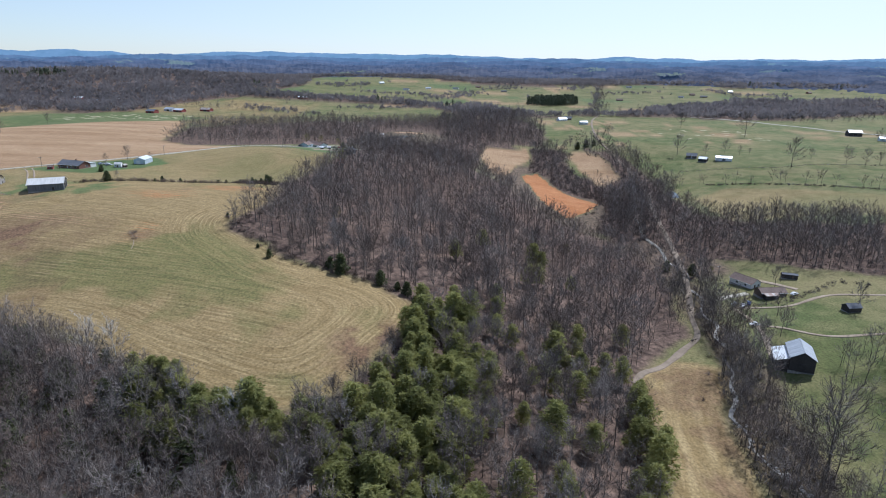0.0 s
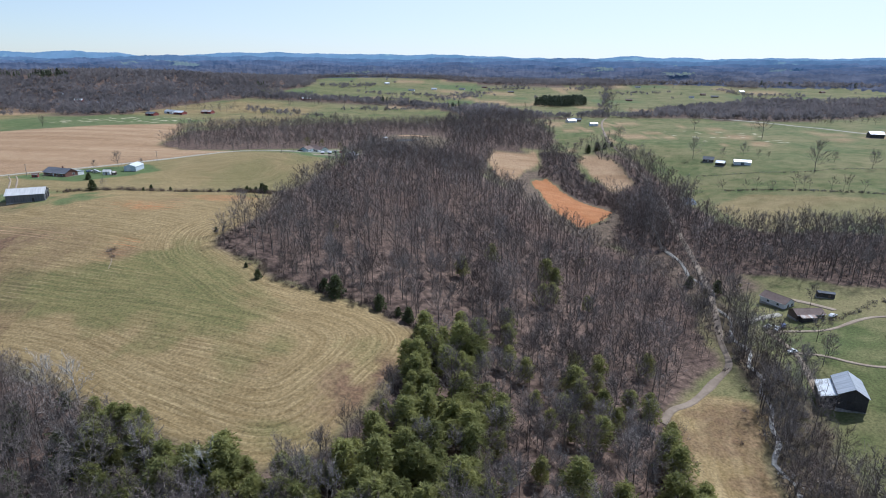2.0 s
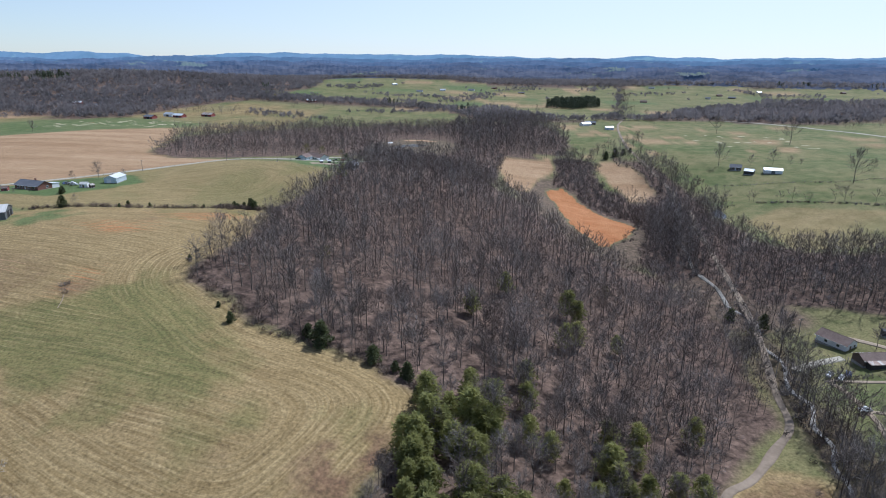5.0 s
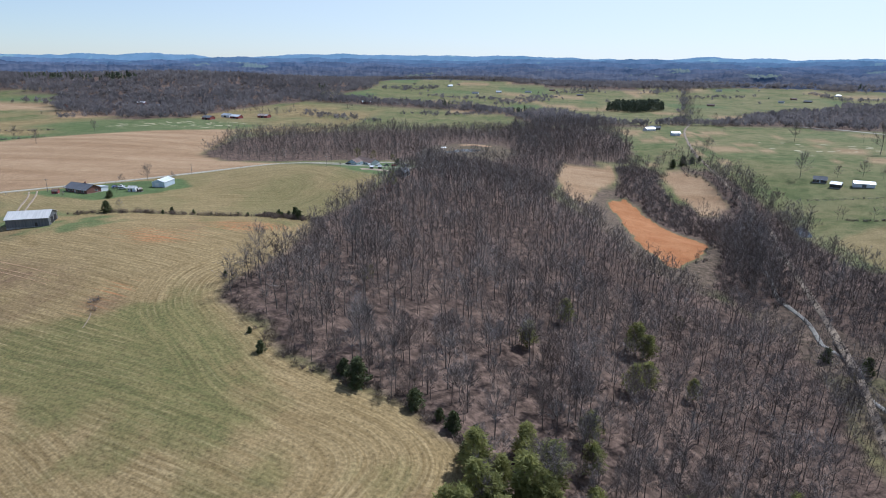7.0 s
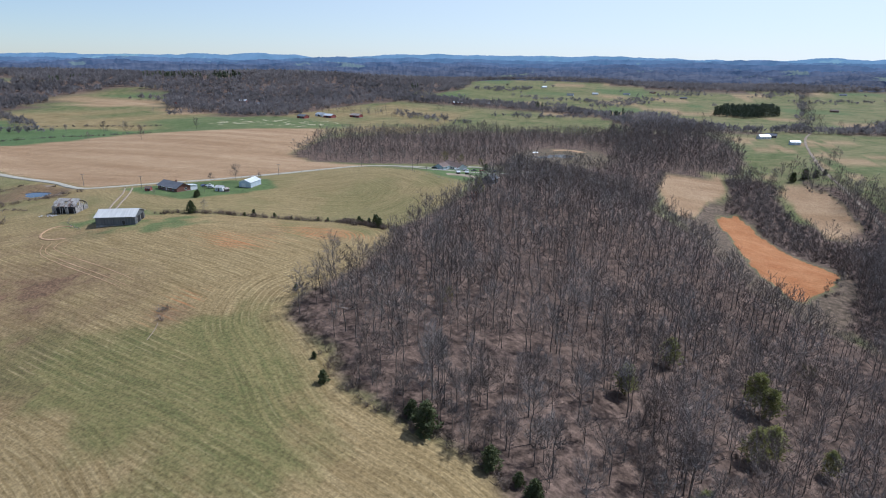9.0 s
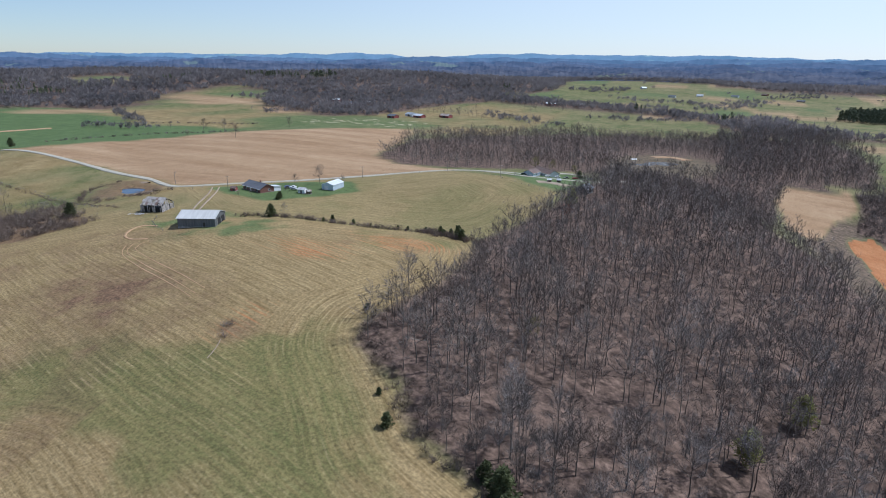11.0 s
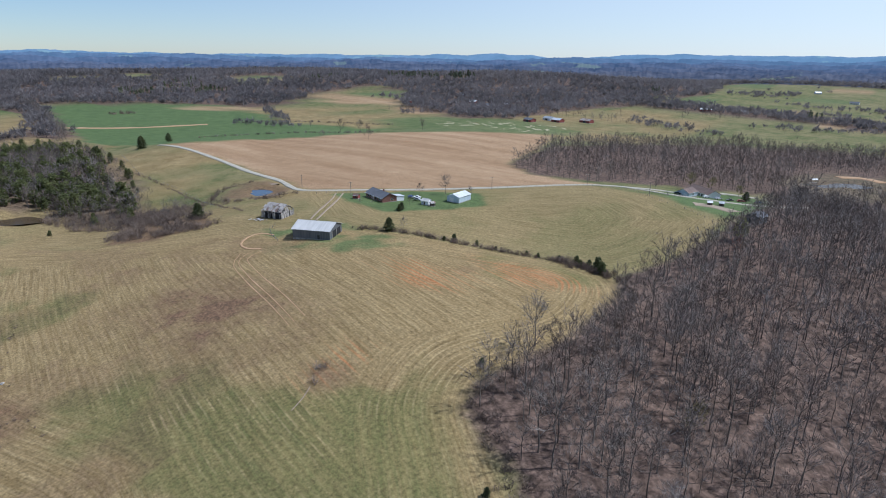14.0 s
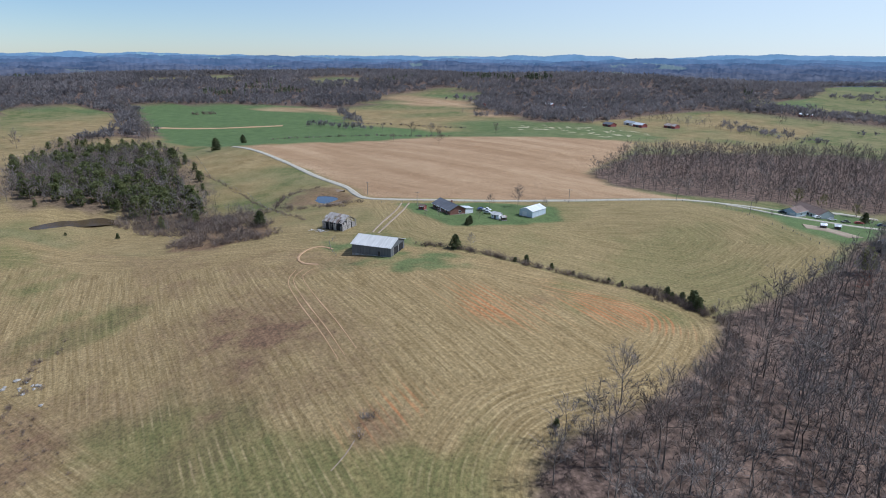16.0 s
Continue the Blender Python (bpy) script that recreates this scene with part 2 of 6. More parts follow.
def material(name, rough=0.8, metal=0.0):
    m = bpy.data.materials.new(name)
    m.use_nodes = True
    t = m.node_tree
    b = t.nodes["Principled BSDF"]
    b.inputs["Roughness"].default_value, b.inputs["Metallic"].default_value = rough, metal
    return m, t, b


def noise_node(t, scale, vector=None, detail=4.0, rough=0.55):
    n = t.nodes.new("ShaderNodeTexNoise")
    n.inputs["Scale"].default_value, n.inputs["Detail"].default_value, n.inputs["Roughness"].default_value = scale, detail, rough
    if vector is not None:
        t.links.new(vector, n.inputs["Vector"])
    return n.outputs["Fac"]


def ramp(t, fac, lo, hi, a=0.3, b=0.7):
    """Blend of two colours by a factor."""
    r = t.nodes.new("ShaderNodeMapRange")
    r.inputs["From Min"].default_value, r.inputs["From Max"].default_value = a, b
    t.links.new(fac, r.inputs["Value"])
    return mix(t, r.outputs["Result"], lo, hi)


def mix(t, fac, a, b, mode="MIX"):
    m = t.nodes.new("ShaderNodeMix")
    m.data_type, m.blend_type = "RGBA", mode
    for key, v in ((0, fac), (6, a), (7, b)):
        if isinstance(v, (int, float)):
            m.inputs[key].default_value = v
        elif isinstance(v, tuple):
            m.inputs[key].default_value = (*v, 1) if len(v) == 3 else v
        else:
            t.links.new(v, m.inputs[key])
    return m.outputs[2]


def math_node(t, op, a, b=None):
    m = t.nodes.new("ShaderNodeMath")
    m.operation = op
    for i, v in enumerate((a, b)):
        if v is None:
            continue
        if isinstance(v, (int, float)):
            m.inputs[i].default_value = v
        else:
            t.links.new(v, m.inputs[i])
    return m.outputs[0]


def bumped(t, b, fac, strength=0.3, dist=0.1):
    n = t.nodes.new("ShaderNodeBump")
    n.inputs["Strength"].default_value, n.inputs["Distance"].default_value = strength, dist
    t.links.new(fac, n.inputs["Height"])
    t.links.new(n.outputs[0], b.inputs["Normal"])


def plain(name, lo, hi, scale=3.0, rough=0.8, metal=0.0, bump=0.15, world_space=False):
    """A surface with grain and larger stains between two colours."""
    m, t, b = material(name, rough, metal)
    c = t.nodes.new("ShaderNodeNewGeometry" if world_space else "ShaderNodeTexCoord")
    v = c.outputs["Position"] if world_space else c.outputs["Object"]
    fine, coarse = noise_node(t, scale, v, 5), noise_node(t, scale * 0.13, v, 3)
    both = math_node(t, "ADD", math_node(t, "MULTIPLY", fine, 0.5), math_node(t, "MULTIPLY", coarse, 0.5))
    t.links.new(ramp(t, both, lo, hi, 0.35, 0.65), b.inputs["Base Color"])
    if bump:
        bumped(t, b, fine, bump, 0.03)
    return m


def sheet_metal(name, lo, hi, rough=0.45, metal=0.55, rib=0.23, rust=0.0):
    """Ribbed sheet metal with streaks; ribs run up the slope (object y and z)."""
    m, t, b = material(name, rough, metal)
    c = t.nodes.new("ShaderNodeTexCoord")
    s = t.nodes.new("ShaderNodeSeparateXYZ")
    t.links.new(c.outputs["Object"], s.inputs[0])
    w = math_node(t, "SINE", math_node(t, "MULTIPLY", s.outputs["X"], 2 * math.pi / rib))
    k = t.nodes.new("ShaderNodeMapping")
    k.inputs["Scale"].default_value = (1.6, 0.12, 0.12)
    t.links.new(c.outputs["Object"], k.inputs[0])
    streak = noise_node(t, 1.0, k.outputs[0], 5)
    col = ramp(t, streak, lo, hi, 0.35, 0.65)
    if rust:
        col = mix(t, math_node(t, "MULTIPLY", math_node(t, "GREATER_THAN", noise_node(t, 0.7, k.outputs[0], 5), 0.62 - rust), 0.7), col, (0.16, 0.07, 0.035))
    t.links.new(col, b.inputs["Base Color"])
    bumped(t, b, w, 0.35, 0.03)
    return m


def ground_material():
    m, t, b = material("ground", 0.95)
    b.inputs["Specular IOR Level"].default_value = 0.15
    g = t.nodes.new("ShaderNodeNewGeometry").outputs["Position"]

    def attr(name):
        a = t.nodes.new("ShaderNodeAttribute")
        a.attribute_name = name
        return a
    c1, c2 = attr("cover_a"), attr("cover_b")
    s1, s2 = t.nodes.new("ShaderNodeSeparateColor"), t.nodes.new("ShaderNodeSeparateColor")
    t.links.new(c1.outputs["Color"], s1.inputs[0])
    t.links.new(c2.outputs["Color"], s2.inputs[0])
    fine, mid, wide = noise_node(t, 1.1, g, 6, 0.65), noise_node(t, 0.09, g, 5), noise_node(t, 0.016, g, 4)
    # mown swaths follow the field's edge
    sep = t.nodes.new("ShaderNodeSeparateXYZ")
    t.links.new(g, sep.inputs[0])
    drift = math_node(t, "MULTIPLY", noise_node(t, 0.03, g, 3), 5.0)

    def streaks(row, across, along_, rough_):
        com = t.nodes.new("ShaderNodeCombineXYZ")
        t.links.new(math_node(t, "MULTIPLY", row, across), com.inputs[0])
        t.links.new(math_node(t, "MULTIPLY", sep.outputs["X"], along_), com.inputs[1])
        t.links.new(math_node(t, "MULTIPLY", sep.outputs["Y"], along_), com.inputs[2])
        return noise_node(t, 1.0, com.outputs[0], 4, rough_)

    def both_ways(make):
        """Headland swaths round the edge, straight ones in the middle."""
        f_ = t.nodes.new("ShaderNodeMix")
        t.links.new(attr("middle").outputs["Fac"], f_.inputs[0])
        t.links.new(make(attr("row").outputs["Fac"]), f_.inputs[2])
        t.links.new(make(attr("row_straight").outputs["Fac"]), f_.inputs[3])
        return f_.outputs[0]
    swath = both_ways(lambda row: streaks(row, 0.6, 0.035, 0.6))
    swath_fine = both_ways(lambda row: streaks(row, 1.5, 0.06, 0.7))
    wave = both_ways(lambda row: math_node(t, "SINE", math_node(t, "ADD", math_node(t, "MULTIPLY", row, 3.0), drift)))
    crumb = math_node(t, "ADD", math_node(t, "MULTIPLY", noise_node(t, 0.28, g, 6, 0.7), 0.6), math_node(t, "MULTIPLY", swath_fine, 0.4))

    def crisp(mask, lo=0.30, hi=0.62):
        """A mask broken up by clumps and swaths, with uneven edges."""
        v = math_node(t, "ADD", mask, math_node(t, "MULTIPLY", math_node(t, "SUBTRACT", crumb, 0.5), 1.5))
        r_ = t.nodes.new("ShaderNodeMapRange")
        r_.inputs["From Min"].default_value, r_.inputs["From Max"].default_value = lo, hi
        t.links.new(v, r_.inputs["Value"])
        return math_node(t, "MULTIPLY", r_.outputs[0], math_node(t, "MINIMUM", math_node(t, "MULTIPLY", mask, 6.0), 1.0))
    # grass, then each cover laid over it
    dry_ = math_node(t, "ADD", math_node(t, "MULTIPLY", wide, 0.6), math_node(t, "MULTIPLY", mid, 0.4))
    dr = t.nodes.new("ShaderNodeMapRange")
    dr.inputs["From Min"].default_value, dr.inputs["From Max"].default_value = 0.40, 0.62
    dr.inputs["To Max"].default_value = 0.8
    t.links.new(dry_, dr.inputs["Value"])
    crumb_dry = dr.outputs[0]
    grass = ramp(t, mid, GRASS_A, GRASS_B, 0.3, 0.7)
    grass = mix(t, crumb_dry, grass, GRASS_DRY)
    hay = ramp(t, swath, HAY_DARK, HAY_PALE, 0.26, 0.72)
    hay = mix(t, math_node(t, "MULTIPLY", math_node(t, "SUBTRACT", swath_fine, 0.42), 1.7), hay, HAY_STRAW)
    greening = math_node(t, "MULTIPLY", crisp(c2.outputs["Alpha"], 0.10, 1.05), 0.9)
    hay_green = ramp(t, swath, HAY_GREEN_A, HAY_GREEN_B, 0.35, 0.65)
    # thin pale windrows, broken here and there, and darker wheel lines between them
    gaps = noise_node(t, 0.10, g, 6, 0.7)

    def band(lo, hi, glo, ghi, sign=1.0):
        a, b_ = t.nodes.new("ShaderNodeMapRange"), t.nodes.new("ShaderNodeMapRange")
        a.inputs["From Min"].default_value, a.inputs["From Max"].default_value = lo, hi
        b_.inputs["From Min"].default_value, b_.inputs["From Max"].default_value = glo, ghi
        t.links.new(math_node(t, "MULTIPLY", wave, sign), a.inputs["Value"])
        t.links.new(gaps, b_.inputs["Value"])
        return math_node(t, "MULTIPLY", a.outputs[0], b_.outputs[0])
    both_hay = mix(t, greening, hay, hay_green)
    # the windrows fade out over wide stretches of the field
    faded = t.nodes.new("ShaderNodeMapRange")
    faded.inputs["From Min"].default_value, faded.inputs["From Max"].default_value = 0.40, 0.62
    faded.inputs["To Min"].default_value, faded.inputs["To Max"].default_value = 0.08, 0.50
    t.links.new(noise_node(t, 0.022, g, 4), faded.inputs["Value"])
    both_hay = mix(t, math_node(t, "MULTIPLY", band(0.52, 1.0, 0.44, 0.64), faded.outputs[0]), both_hay, HAY_STRAW)
    both_hay = mix(t, math_node(t, "MULTIPLY", band(0.40, 1.0, 0.40, 0.62, -1.0), 0.20), both_hay, HAY_LINE)
    col = mix(t, s1.outputs["Red"], grass, both_hay)
    col = mix(t, s2.outputs["Red"], col, ramp(t, mid, CROP_A, CROP_B, 0.3, 0.7))
    com3 = t.nodes.new("ShaderNodeMapping")
    com3.inputs["Rotation"].default_value = (0, 0, radians(-35))
    com3.inputs["Scale"].default_value = (0.006, 0.05, 0.02)
    t.links.new(g, com3.inputs[0])
    tan_fac = math_node(t, "ADD", math_node(t, "MULTIPLY", noise_node(t, 1.0, com3.outputs[0], 5), 0.7), math_node(t, "MULTIPLY", mid, 0.3))
    tan = ramp(t, tan_fac, TAN_A, TAN_B, 0.36, 0.64)
    col = mix(t, s2.outputs["Green"], col, tan)
    clay = ramp(t, mid, CLAY_A, CLAY_B, 0.3, 0.7)
    v = math_node(t, "ADD", s1.outputs["Green"], math_node(t, "MULTIPLY", math_node(t, "SUBTRACT", swath, 0.5), 2.4))
    v = math_node(t, "ADD", v, math_node(t, "MULTIPLY", wave, 0.34))
    vr = t.nodes.new("ShaderNodeMapRange")
    vr.inputs["From Min"].default_value, vr.inputs["From Max"].default_value = 0.42, 1.1
    t.links.new(v, vr.inputs["Value"])
    bare_ = t.nodes.new("ShaderNodeMapRange")
    bare_.inputs["From Min"].default_value, bare_.inputs["From Max"].default_value = 0.72, 0.85
    t.links.new(s1.outputs["Green"], bare_.inputs["Value"])
    lines_ = math_node(t, "MULTIPLY", vr.outputs[0], math_node(t, "MINIMUM", math_node(t, "MULTIPLY", s1.outputs["Green"], 3.0), 1.0))
    col = mix(t, math_node(t, "MAXIMUM", lines_, bare_.outputs[0]), col, clay)
    litter = ramp(t, noise_node(t, 0.35, g, 5), LITTER_A, LITTER_B, 0.3, 0.7)
    col = mix(t, s1.outputs["Blue"], col, litter)
    weeds = ramp(t, noise_node(t, 0.5, g, 5), WEED_A, WEED_B, 0.3, 0.7)
    col = mix(t, math_node(t, "MULTIPLY", crisp(s2.outputs["Blue"], 0.2, 0.9), 0.85), col, weeds)
    # fine grain over all
    grain = t.nodes.new("ShaderNodeMapRange")
    grain.inputs["From Min"].default_value, grain.inputs["From Max"].default_value = 0.2, 0.8
    grain.inputs["To Min"].default_value, grain.inputs["To Max"].default_value = 0.35, 1.65
    t.links.new(fine, grain.inputs["Value"])
    vm = t.nodes.new("ShaderNodeVectorMath")
    vm.operation = "SCALE"
    t.links.new(col, vm.inputs[0])
    t.links.new(grain.outputs[0], vm.inputs["Scale"])
    t.links.new(vm.outputs[0], b.inputs["Base Color"])
    bumped(t, b, fine, 0.6, 0.25)
    return m


HAY_LINE = (0.135, 0.098, 0.046)
GRASS_A, GRASS_B, GRASS_DRY = (0.080, 0.096, 0.032), (0.135, 0.142, 0.054), (0.225, 0.185, 0.092)
HAY_DARK, HAY_PALE, HAY_STRAW = (0.162, 0.112, 0.049), (0.268, 0.191, 0.089), (0.47, 0.36, 0.19)
HAY_GREEN_A, HAY_GREEN_B = (0.086, 0.100, 0.032), (0.172, 0.156, 0.058)
CROP_A, CROP_B = (0.070, 0.106, 0.040), (0.108, 0.150, 0.056)
TAN_A, TAN_B = (0.265, 0.165, 0.090), (0.385, 0.262, 0.155)
CLAY_A, CLAY_B = (0.30, 0.118, 0.044), (0.395, 0.185, 0.080)
LITTER_A, LITTER_B = (0.040, 0.027, 0.021), (0.205, 0.140, 0.108)
WEED_A, WEED_B = (0.082, 0.048, 0.034), (0.215, 0.125, 0.076)

M_GROUND = ground_material()
M_BARK = plain("bark", (0.060, 0.048, 0.040), (0.215, 0.180, 0.152), 0.6, 0.9, bump=0, world_space=True)


def twig_material():
    """Bare twigs: each few metres another grey or brown, as one tree differs from the next."""
    m, t, b = material("twig", 0.9)
    g = t.nodes.new("ShaderNodeNewGeometry").outputs["Position"]
    flat = t.nodes.new("ShaderNodeMapping")
    flat.inputs["Scale"].default_value = (1, 1, 0.25)
    t.links.new(g, flat.inputs[0])
    grey = ramp(t, noise_node(t, 0.15, flat.outputs[0], 2), (0.070, 0.060, 0.054), (0.350, 0.306, 0.274), 0.36, 0.70)
    brown = ramp(t, noise_node(t, 0.17, flat.outputs[0], 2), (0.068, 0.051, 0.042), (0.262, 0.196, 0.160), 0.36, 0.70)
    t.links.new(ramp(t, noise_node(t, 0.055, flat.outputs[0], 3), grey, brown, 0.40, 0.62), b.inputs["Base Color"])
    return m


M_TWIG = twig_material()
M_BUD = plain("budding_twig", (0.16, 0.14, 0.06), (0.26, 0.23, 0.09), 0.2, 0.9, bump=0, world_space=True)
M_FARPINE = plain("far_pine", (0.065, 0.080, 0.046), (0.125, 0.135, 0.075), 0.05, 0.95, bump=0, world_space=True)
M_GRAVEL = plain("gravel", (0.31, 0.28, 0.22), (0.45, 0.41, 0.33), 2.0, 0.95, bump=0.3, world_space=True)
M_DIRT = plain("dirt_lane", (0.22, 0.165, 0.115), (0.36, 0.285, 0.205), 1.2, 0.95, bump=0.3, world_space=True)
M_STONE = plain("creek_stone", (0.17, 0.155, 0.135), (0.46, 0.435, 0.40), 1.5, 0.9)
M_ROOF_GREY = sheet_metal("galvanised_roof", (0.46, 0.45, 0.43), (0.60, 0.585, 0.56), 0.6, 0.1)
M_ROOF_WHITE = sheet_metal("bright_roof", (0.66, 0.68, 0.70), (0.80, 0.81, 0.82), 0.4, 0.35)
M_ROOF_DULL = sheet_metal("dull_roof", (0.36, 0.38, 0.41), (0.52, 0.54, 0.57), 0.45, 0.4)
M_ROOF_RUST = sheet_metal("rusty_roof", (0.30, 0.27, 0.25), (0.50, 0.47, 0.44), 0.7, 0.2, rust=0.12)
M_SHINGLE = plain("dark_shingle", (0.085, 0.090, 0.105), (0.150, 0.155, 0.175), 2.5, 0.85)
M_SHINGLE_BROWN = plain("brown_shingle", (0.115, 0.075, 0.062), (0.20, 0.145, 0.12), 2.5, 0.85)
M_WALL_GREY = sheet_metal("grey_siding", (0.100, 0.106, 0.112), (0.160, 0.166, 0.172), 0.6, 0.15)
M_WALL_BLUE = sheet_metal("pale_blue_siding", (0.46, 0.53, 0.60), (0.56, 0.63, 0.69), 0.5, 0.1)
M_WALL_WHITE = plain("white_siding", (0.66, 0.67, 0.68), (0.80, 0.80, 0.80), 1.2, 0.6)
M_WALL_DARK = plain("dark_barn_boards", (0.028, 0.026, 0.026), (0.070, 0.062, 0.058), 2.0, 0.85)
M_WALL_BROWN = plain("brown_boards", (0.090, 0.062, 0.048), (0.160, 0.115, 0.090), 2.0, 0.85)
M_WALL_RED = plain("red_boards", (0.200, 0.045, 0.040), (0.300, 0.085, 0.070), 2.0, 0.8)
M_BRICK = plain("red_brick", (0.150, 0.062, 0.045), (0.250, 0.120, 0.090), 6.0, 0.85)
M_OLD_WOOD = plain("weathered_wood", (0.22, 0.195, 0.175), (0.52, 0.48, 0.445), 1.4, 0.9)
# near-black colour that stands in for the shade inside buildings
M_DARK = plain("inner_shade", (0.010, 0.010, 0.010), (0.022, 0.020, 0.020), 2.0, 0.95)
M_TRIM = plain("white_trim", (0.70, 0.70, 0.69), (0.80, 0.80, 0.79), 2.0, 0.5)
M_GLASS, _t, _b = material("window_glass", 0.06)
_b.inputs["Base Color"].default_value = (0.03, 0.04, 0.05, 1)
M_CHROME, _t, _b = material("bright_metal", 0.25, 1.0)
_b.inputs["Base Color"].default_value = (0.7, 0.7, 0.7, 1)
M_TYRE = plain("tyre_rubber", (0.015, 0.015, 0.015), (0.030, 0.030, 0.030), 8.0, 0.9)
M_POST = plain("fence_wood", (0.16, 0.14, 0.12), (0.32, 0.29, 0.26), 3.0, 0.9)


def leafy(name, lo, hi, scale, through):
    """Foliage that lets some of the sun through."""
    m = plain(name, lo, hi, scale, 0.8, bump=0, world_space=True)
    t = m.node_tree
    b, o = t.nodes["Principled BSDF"], t.nodes["Material Output"]
    tr, mx = t.nodes.new("ShaderNodeBsdfTranslucent"), t.nodes.new("ShaderNodeMixShader")
    t.links.new(b.inputs["Base Color"].links[0].from_socket, tr.inputs["Color"])
    mx.inputs[0].default_value = through
    t.links.new(b.outputs[0], mx.inputs[1])
    t.links.new(tr.outputs[0], mx.inputs[2])
    t.links.new(mx.outputs[0], o.inputs["Surface"])
    return m


M_PINE = leafy("pine_needles", (0.165, 0.176, 0.060), (0.400, 0.390, 0.138), 0.45, 0.60)
M_CEDAR = leafy("cedar_needles", (0.060, 0.074, 0.030), (0.140, 0.155, 0.062), 0.6, 0.4)
M_OLIVE = leafy("olive_needles", (0.080, 0.096, 0.036), (0.215, 0.225, 0.085), 0.3, 0.5)
M_BRUSH = plain("brush_stems", (0.085, 0.062, 0.050), (0.260, 0.195, 0.150), 0.3, 0.9, bump=0, world_space=True)
# distance haze is put into this colour: greyer and flatter than near twigs
M_FARWOOD_HAZED = leafy("far_wood", (0.125, 0.114, 0.114), (0.275, 0.246, 0.238), 0.05, 0.5)


def water_material(name, colour):
    m, t, b = material(name, 0.06)
    b.inputs["Base Color"].default_value = (*colour, 1)
    c = t.nodes.new("ShaderNodeTexCoord")
    bumped(t, b, noise_node(t, 0.8, c.outputs["Object"], 3), 0.12, 0.05)
    return m


M_WATER_GREY = water_material("grey_water", (0.05, 0.06, 0.07))
M_WATER = water_material("pond_water", (0.020, 0.045, 0.085))
M_WATER_BROWN = water_material("brown_water", (0.075, 0.052, 0.030))
M_WATER_BROWN.node_tree.nodes["Principled BSDF"].inputs["Specular IOR Level"].default_value = 0.22
M_WATER_BROWN.node_tree.nodes["Principled BSDF"].inputs["Roughness"].default_value = 0.22


def paint(name, colour, rough=0.3):
    m, t, b = material(name, rough)
    c = t.nodes.new("ShaderNodeTexCoord")
    t.links.new(ramp(t, noise_node(t, 3, c.outputs["Object"]), tuple(v * 0.85 for v in colour), colour), b.inputs["Base Color"])
    return m


M_CAR_WHITE, M_CAR_SILVER = paint("white_paint", (0.75, 0.75, 0.75)), paint("silver_paint", (0.45, 0.46, 0.48))
M_CAR_DARK, M_CAR_BLUE, M_CAR_RED = paint("dark_paint", (0.04, 0.045, 0.05)), paint("blue_paint", (0.05, 0.09, 0.22)), paint("red_paint", (0.30, 0.03, 0.03))


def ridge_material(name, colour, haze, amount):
    """A distant wooded ridge; blue emission paints the haze of miles of air."""
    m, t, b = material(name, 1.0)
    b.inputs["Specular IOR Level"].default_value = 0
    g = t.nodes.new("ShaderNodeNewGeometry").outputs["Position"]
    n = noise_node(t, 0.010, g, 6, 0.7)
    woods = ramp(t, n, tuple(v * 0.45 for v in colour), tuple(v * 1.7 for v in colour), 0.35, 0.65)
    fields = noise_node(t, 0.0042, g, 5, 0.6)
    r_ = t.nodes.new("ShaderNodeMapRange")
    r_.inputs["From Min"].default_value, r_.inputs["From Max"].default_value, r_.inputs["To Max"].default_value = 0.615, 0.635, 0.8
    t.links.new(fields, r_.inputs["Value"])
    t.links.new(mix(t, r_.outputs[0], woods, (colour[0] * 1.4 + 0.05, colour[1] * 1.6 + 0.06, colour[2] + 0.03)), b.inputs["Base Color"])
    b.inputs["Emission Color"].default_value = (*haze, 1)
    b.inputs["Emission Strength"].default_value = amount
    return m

# ---- mesh tools ----


def mesh_from(name, verts, tris, mats, mat_index=None, shade=False):
    me = bpy.data.meshes.new(name)
    verts, tris = np.asarray(verts, np.float32), np.asarray(tris, np.int32)
    n = tris.shape[1]
    me.vertices.add(len(verts))
    me.vertices.foreach_set("co", verts.ravel())
    me.loops.add(tris.size)
    me.loops.foreach_set("vertex_index", tris.ravel())
    me.polygons.add(len(tris))
    me.polygons.foreach_set("loop_start", np.arange(len(tris), dtype=np.int32) * n)
    me.polygons.foreach_set("loop_total", np.full(len(tris), n, np.int32))
    for m in mats if isinstance(mats, (list, tuple)) else [mats]:
        me.materials.append(m)
    if mat_index is not None:
        me.polygons.foreach_set("material_index", np.asarray(mat_index, np.int32))
    if shade:
        me.polygons.foreach_set("use_smooth", np.ones(len(tris), bool))
    me.update(calc_edges=True)
    return me


def part(name, bm, mat, parent, label=""):
    """Links a bmesh (or a mesh) as one part under a thing or a part."""
    if isinstance(bm, bpy.types.Mesh):
        me = bm
    else:
        me = bpy.data.meshes.new(name)
        bm.to_mesh(me)
        bm.free()
        me.materials.append(mat)
    ob = new(name, me)
    ob.parent = parent
    if label:
        ob["label"] = label
    return ob


def thing(name, x, y, rz=0.0, label="", category="", group="", z=None):
    e = new(name)
    e.empty_display_size = 0.5
    e.matrix_world = pose(x, y, ground_z(x, y) if z is None else z, 0, 0, rz)
    return tagged(e, label, category, group)


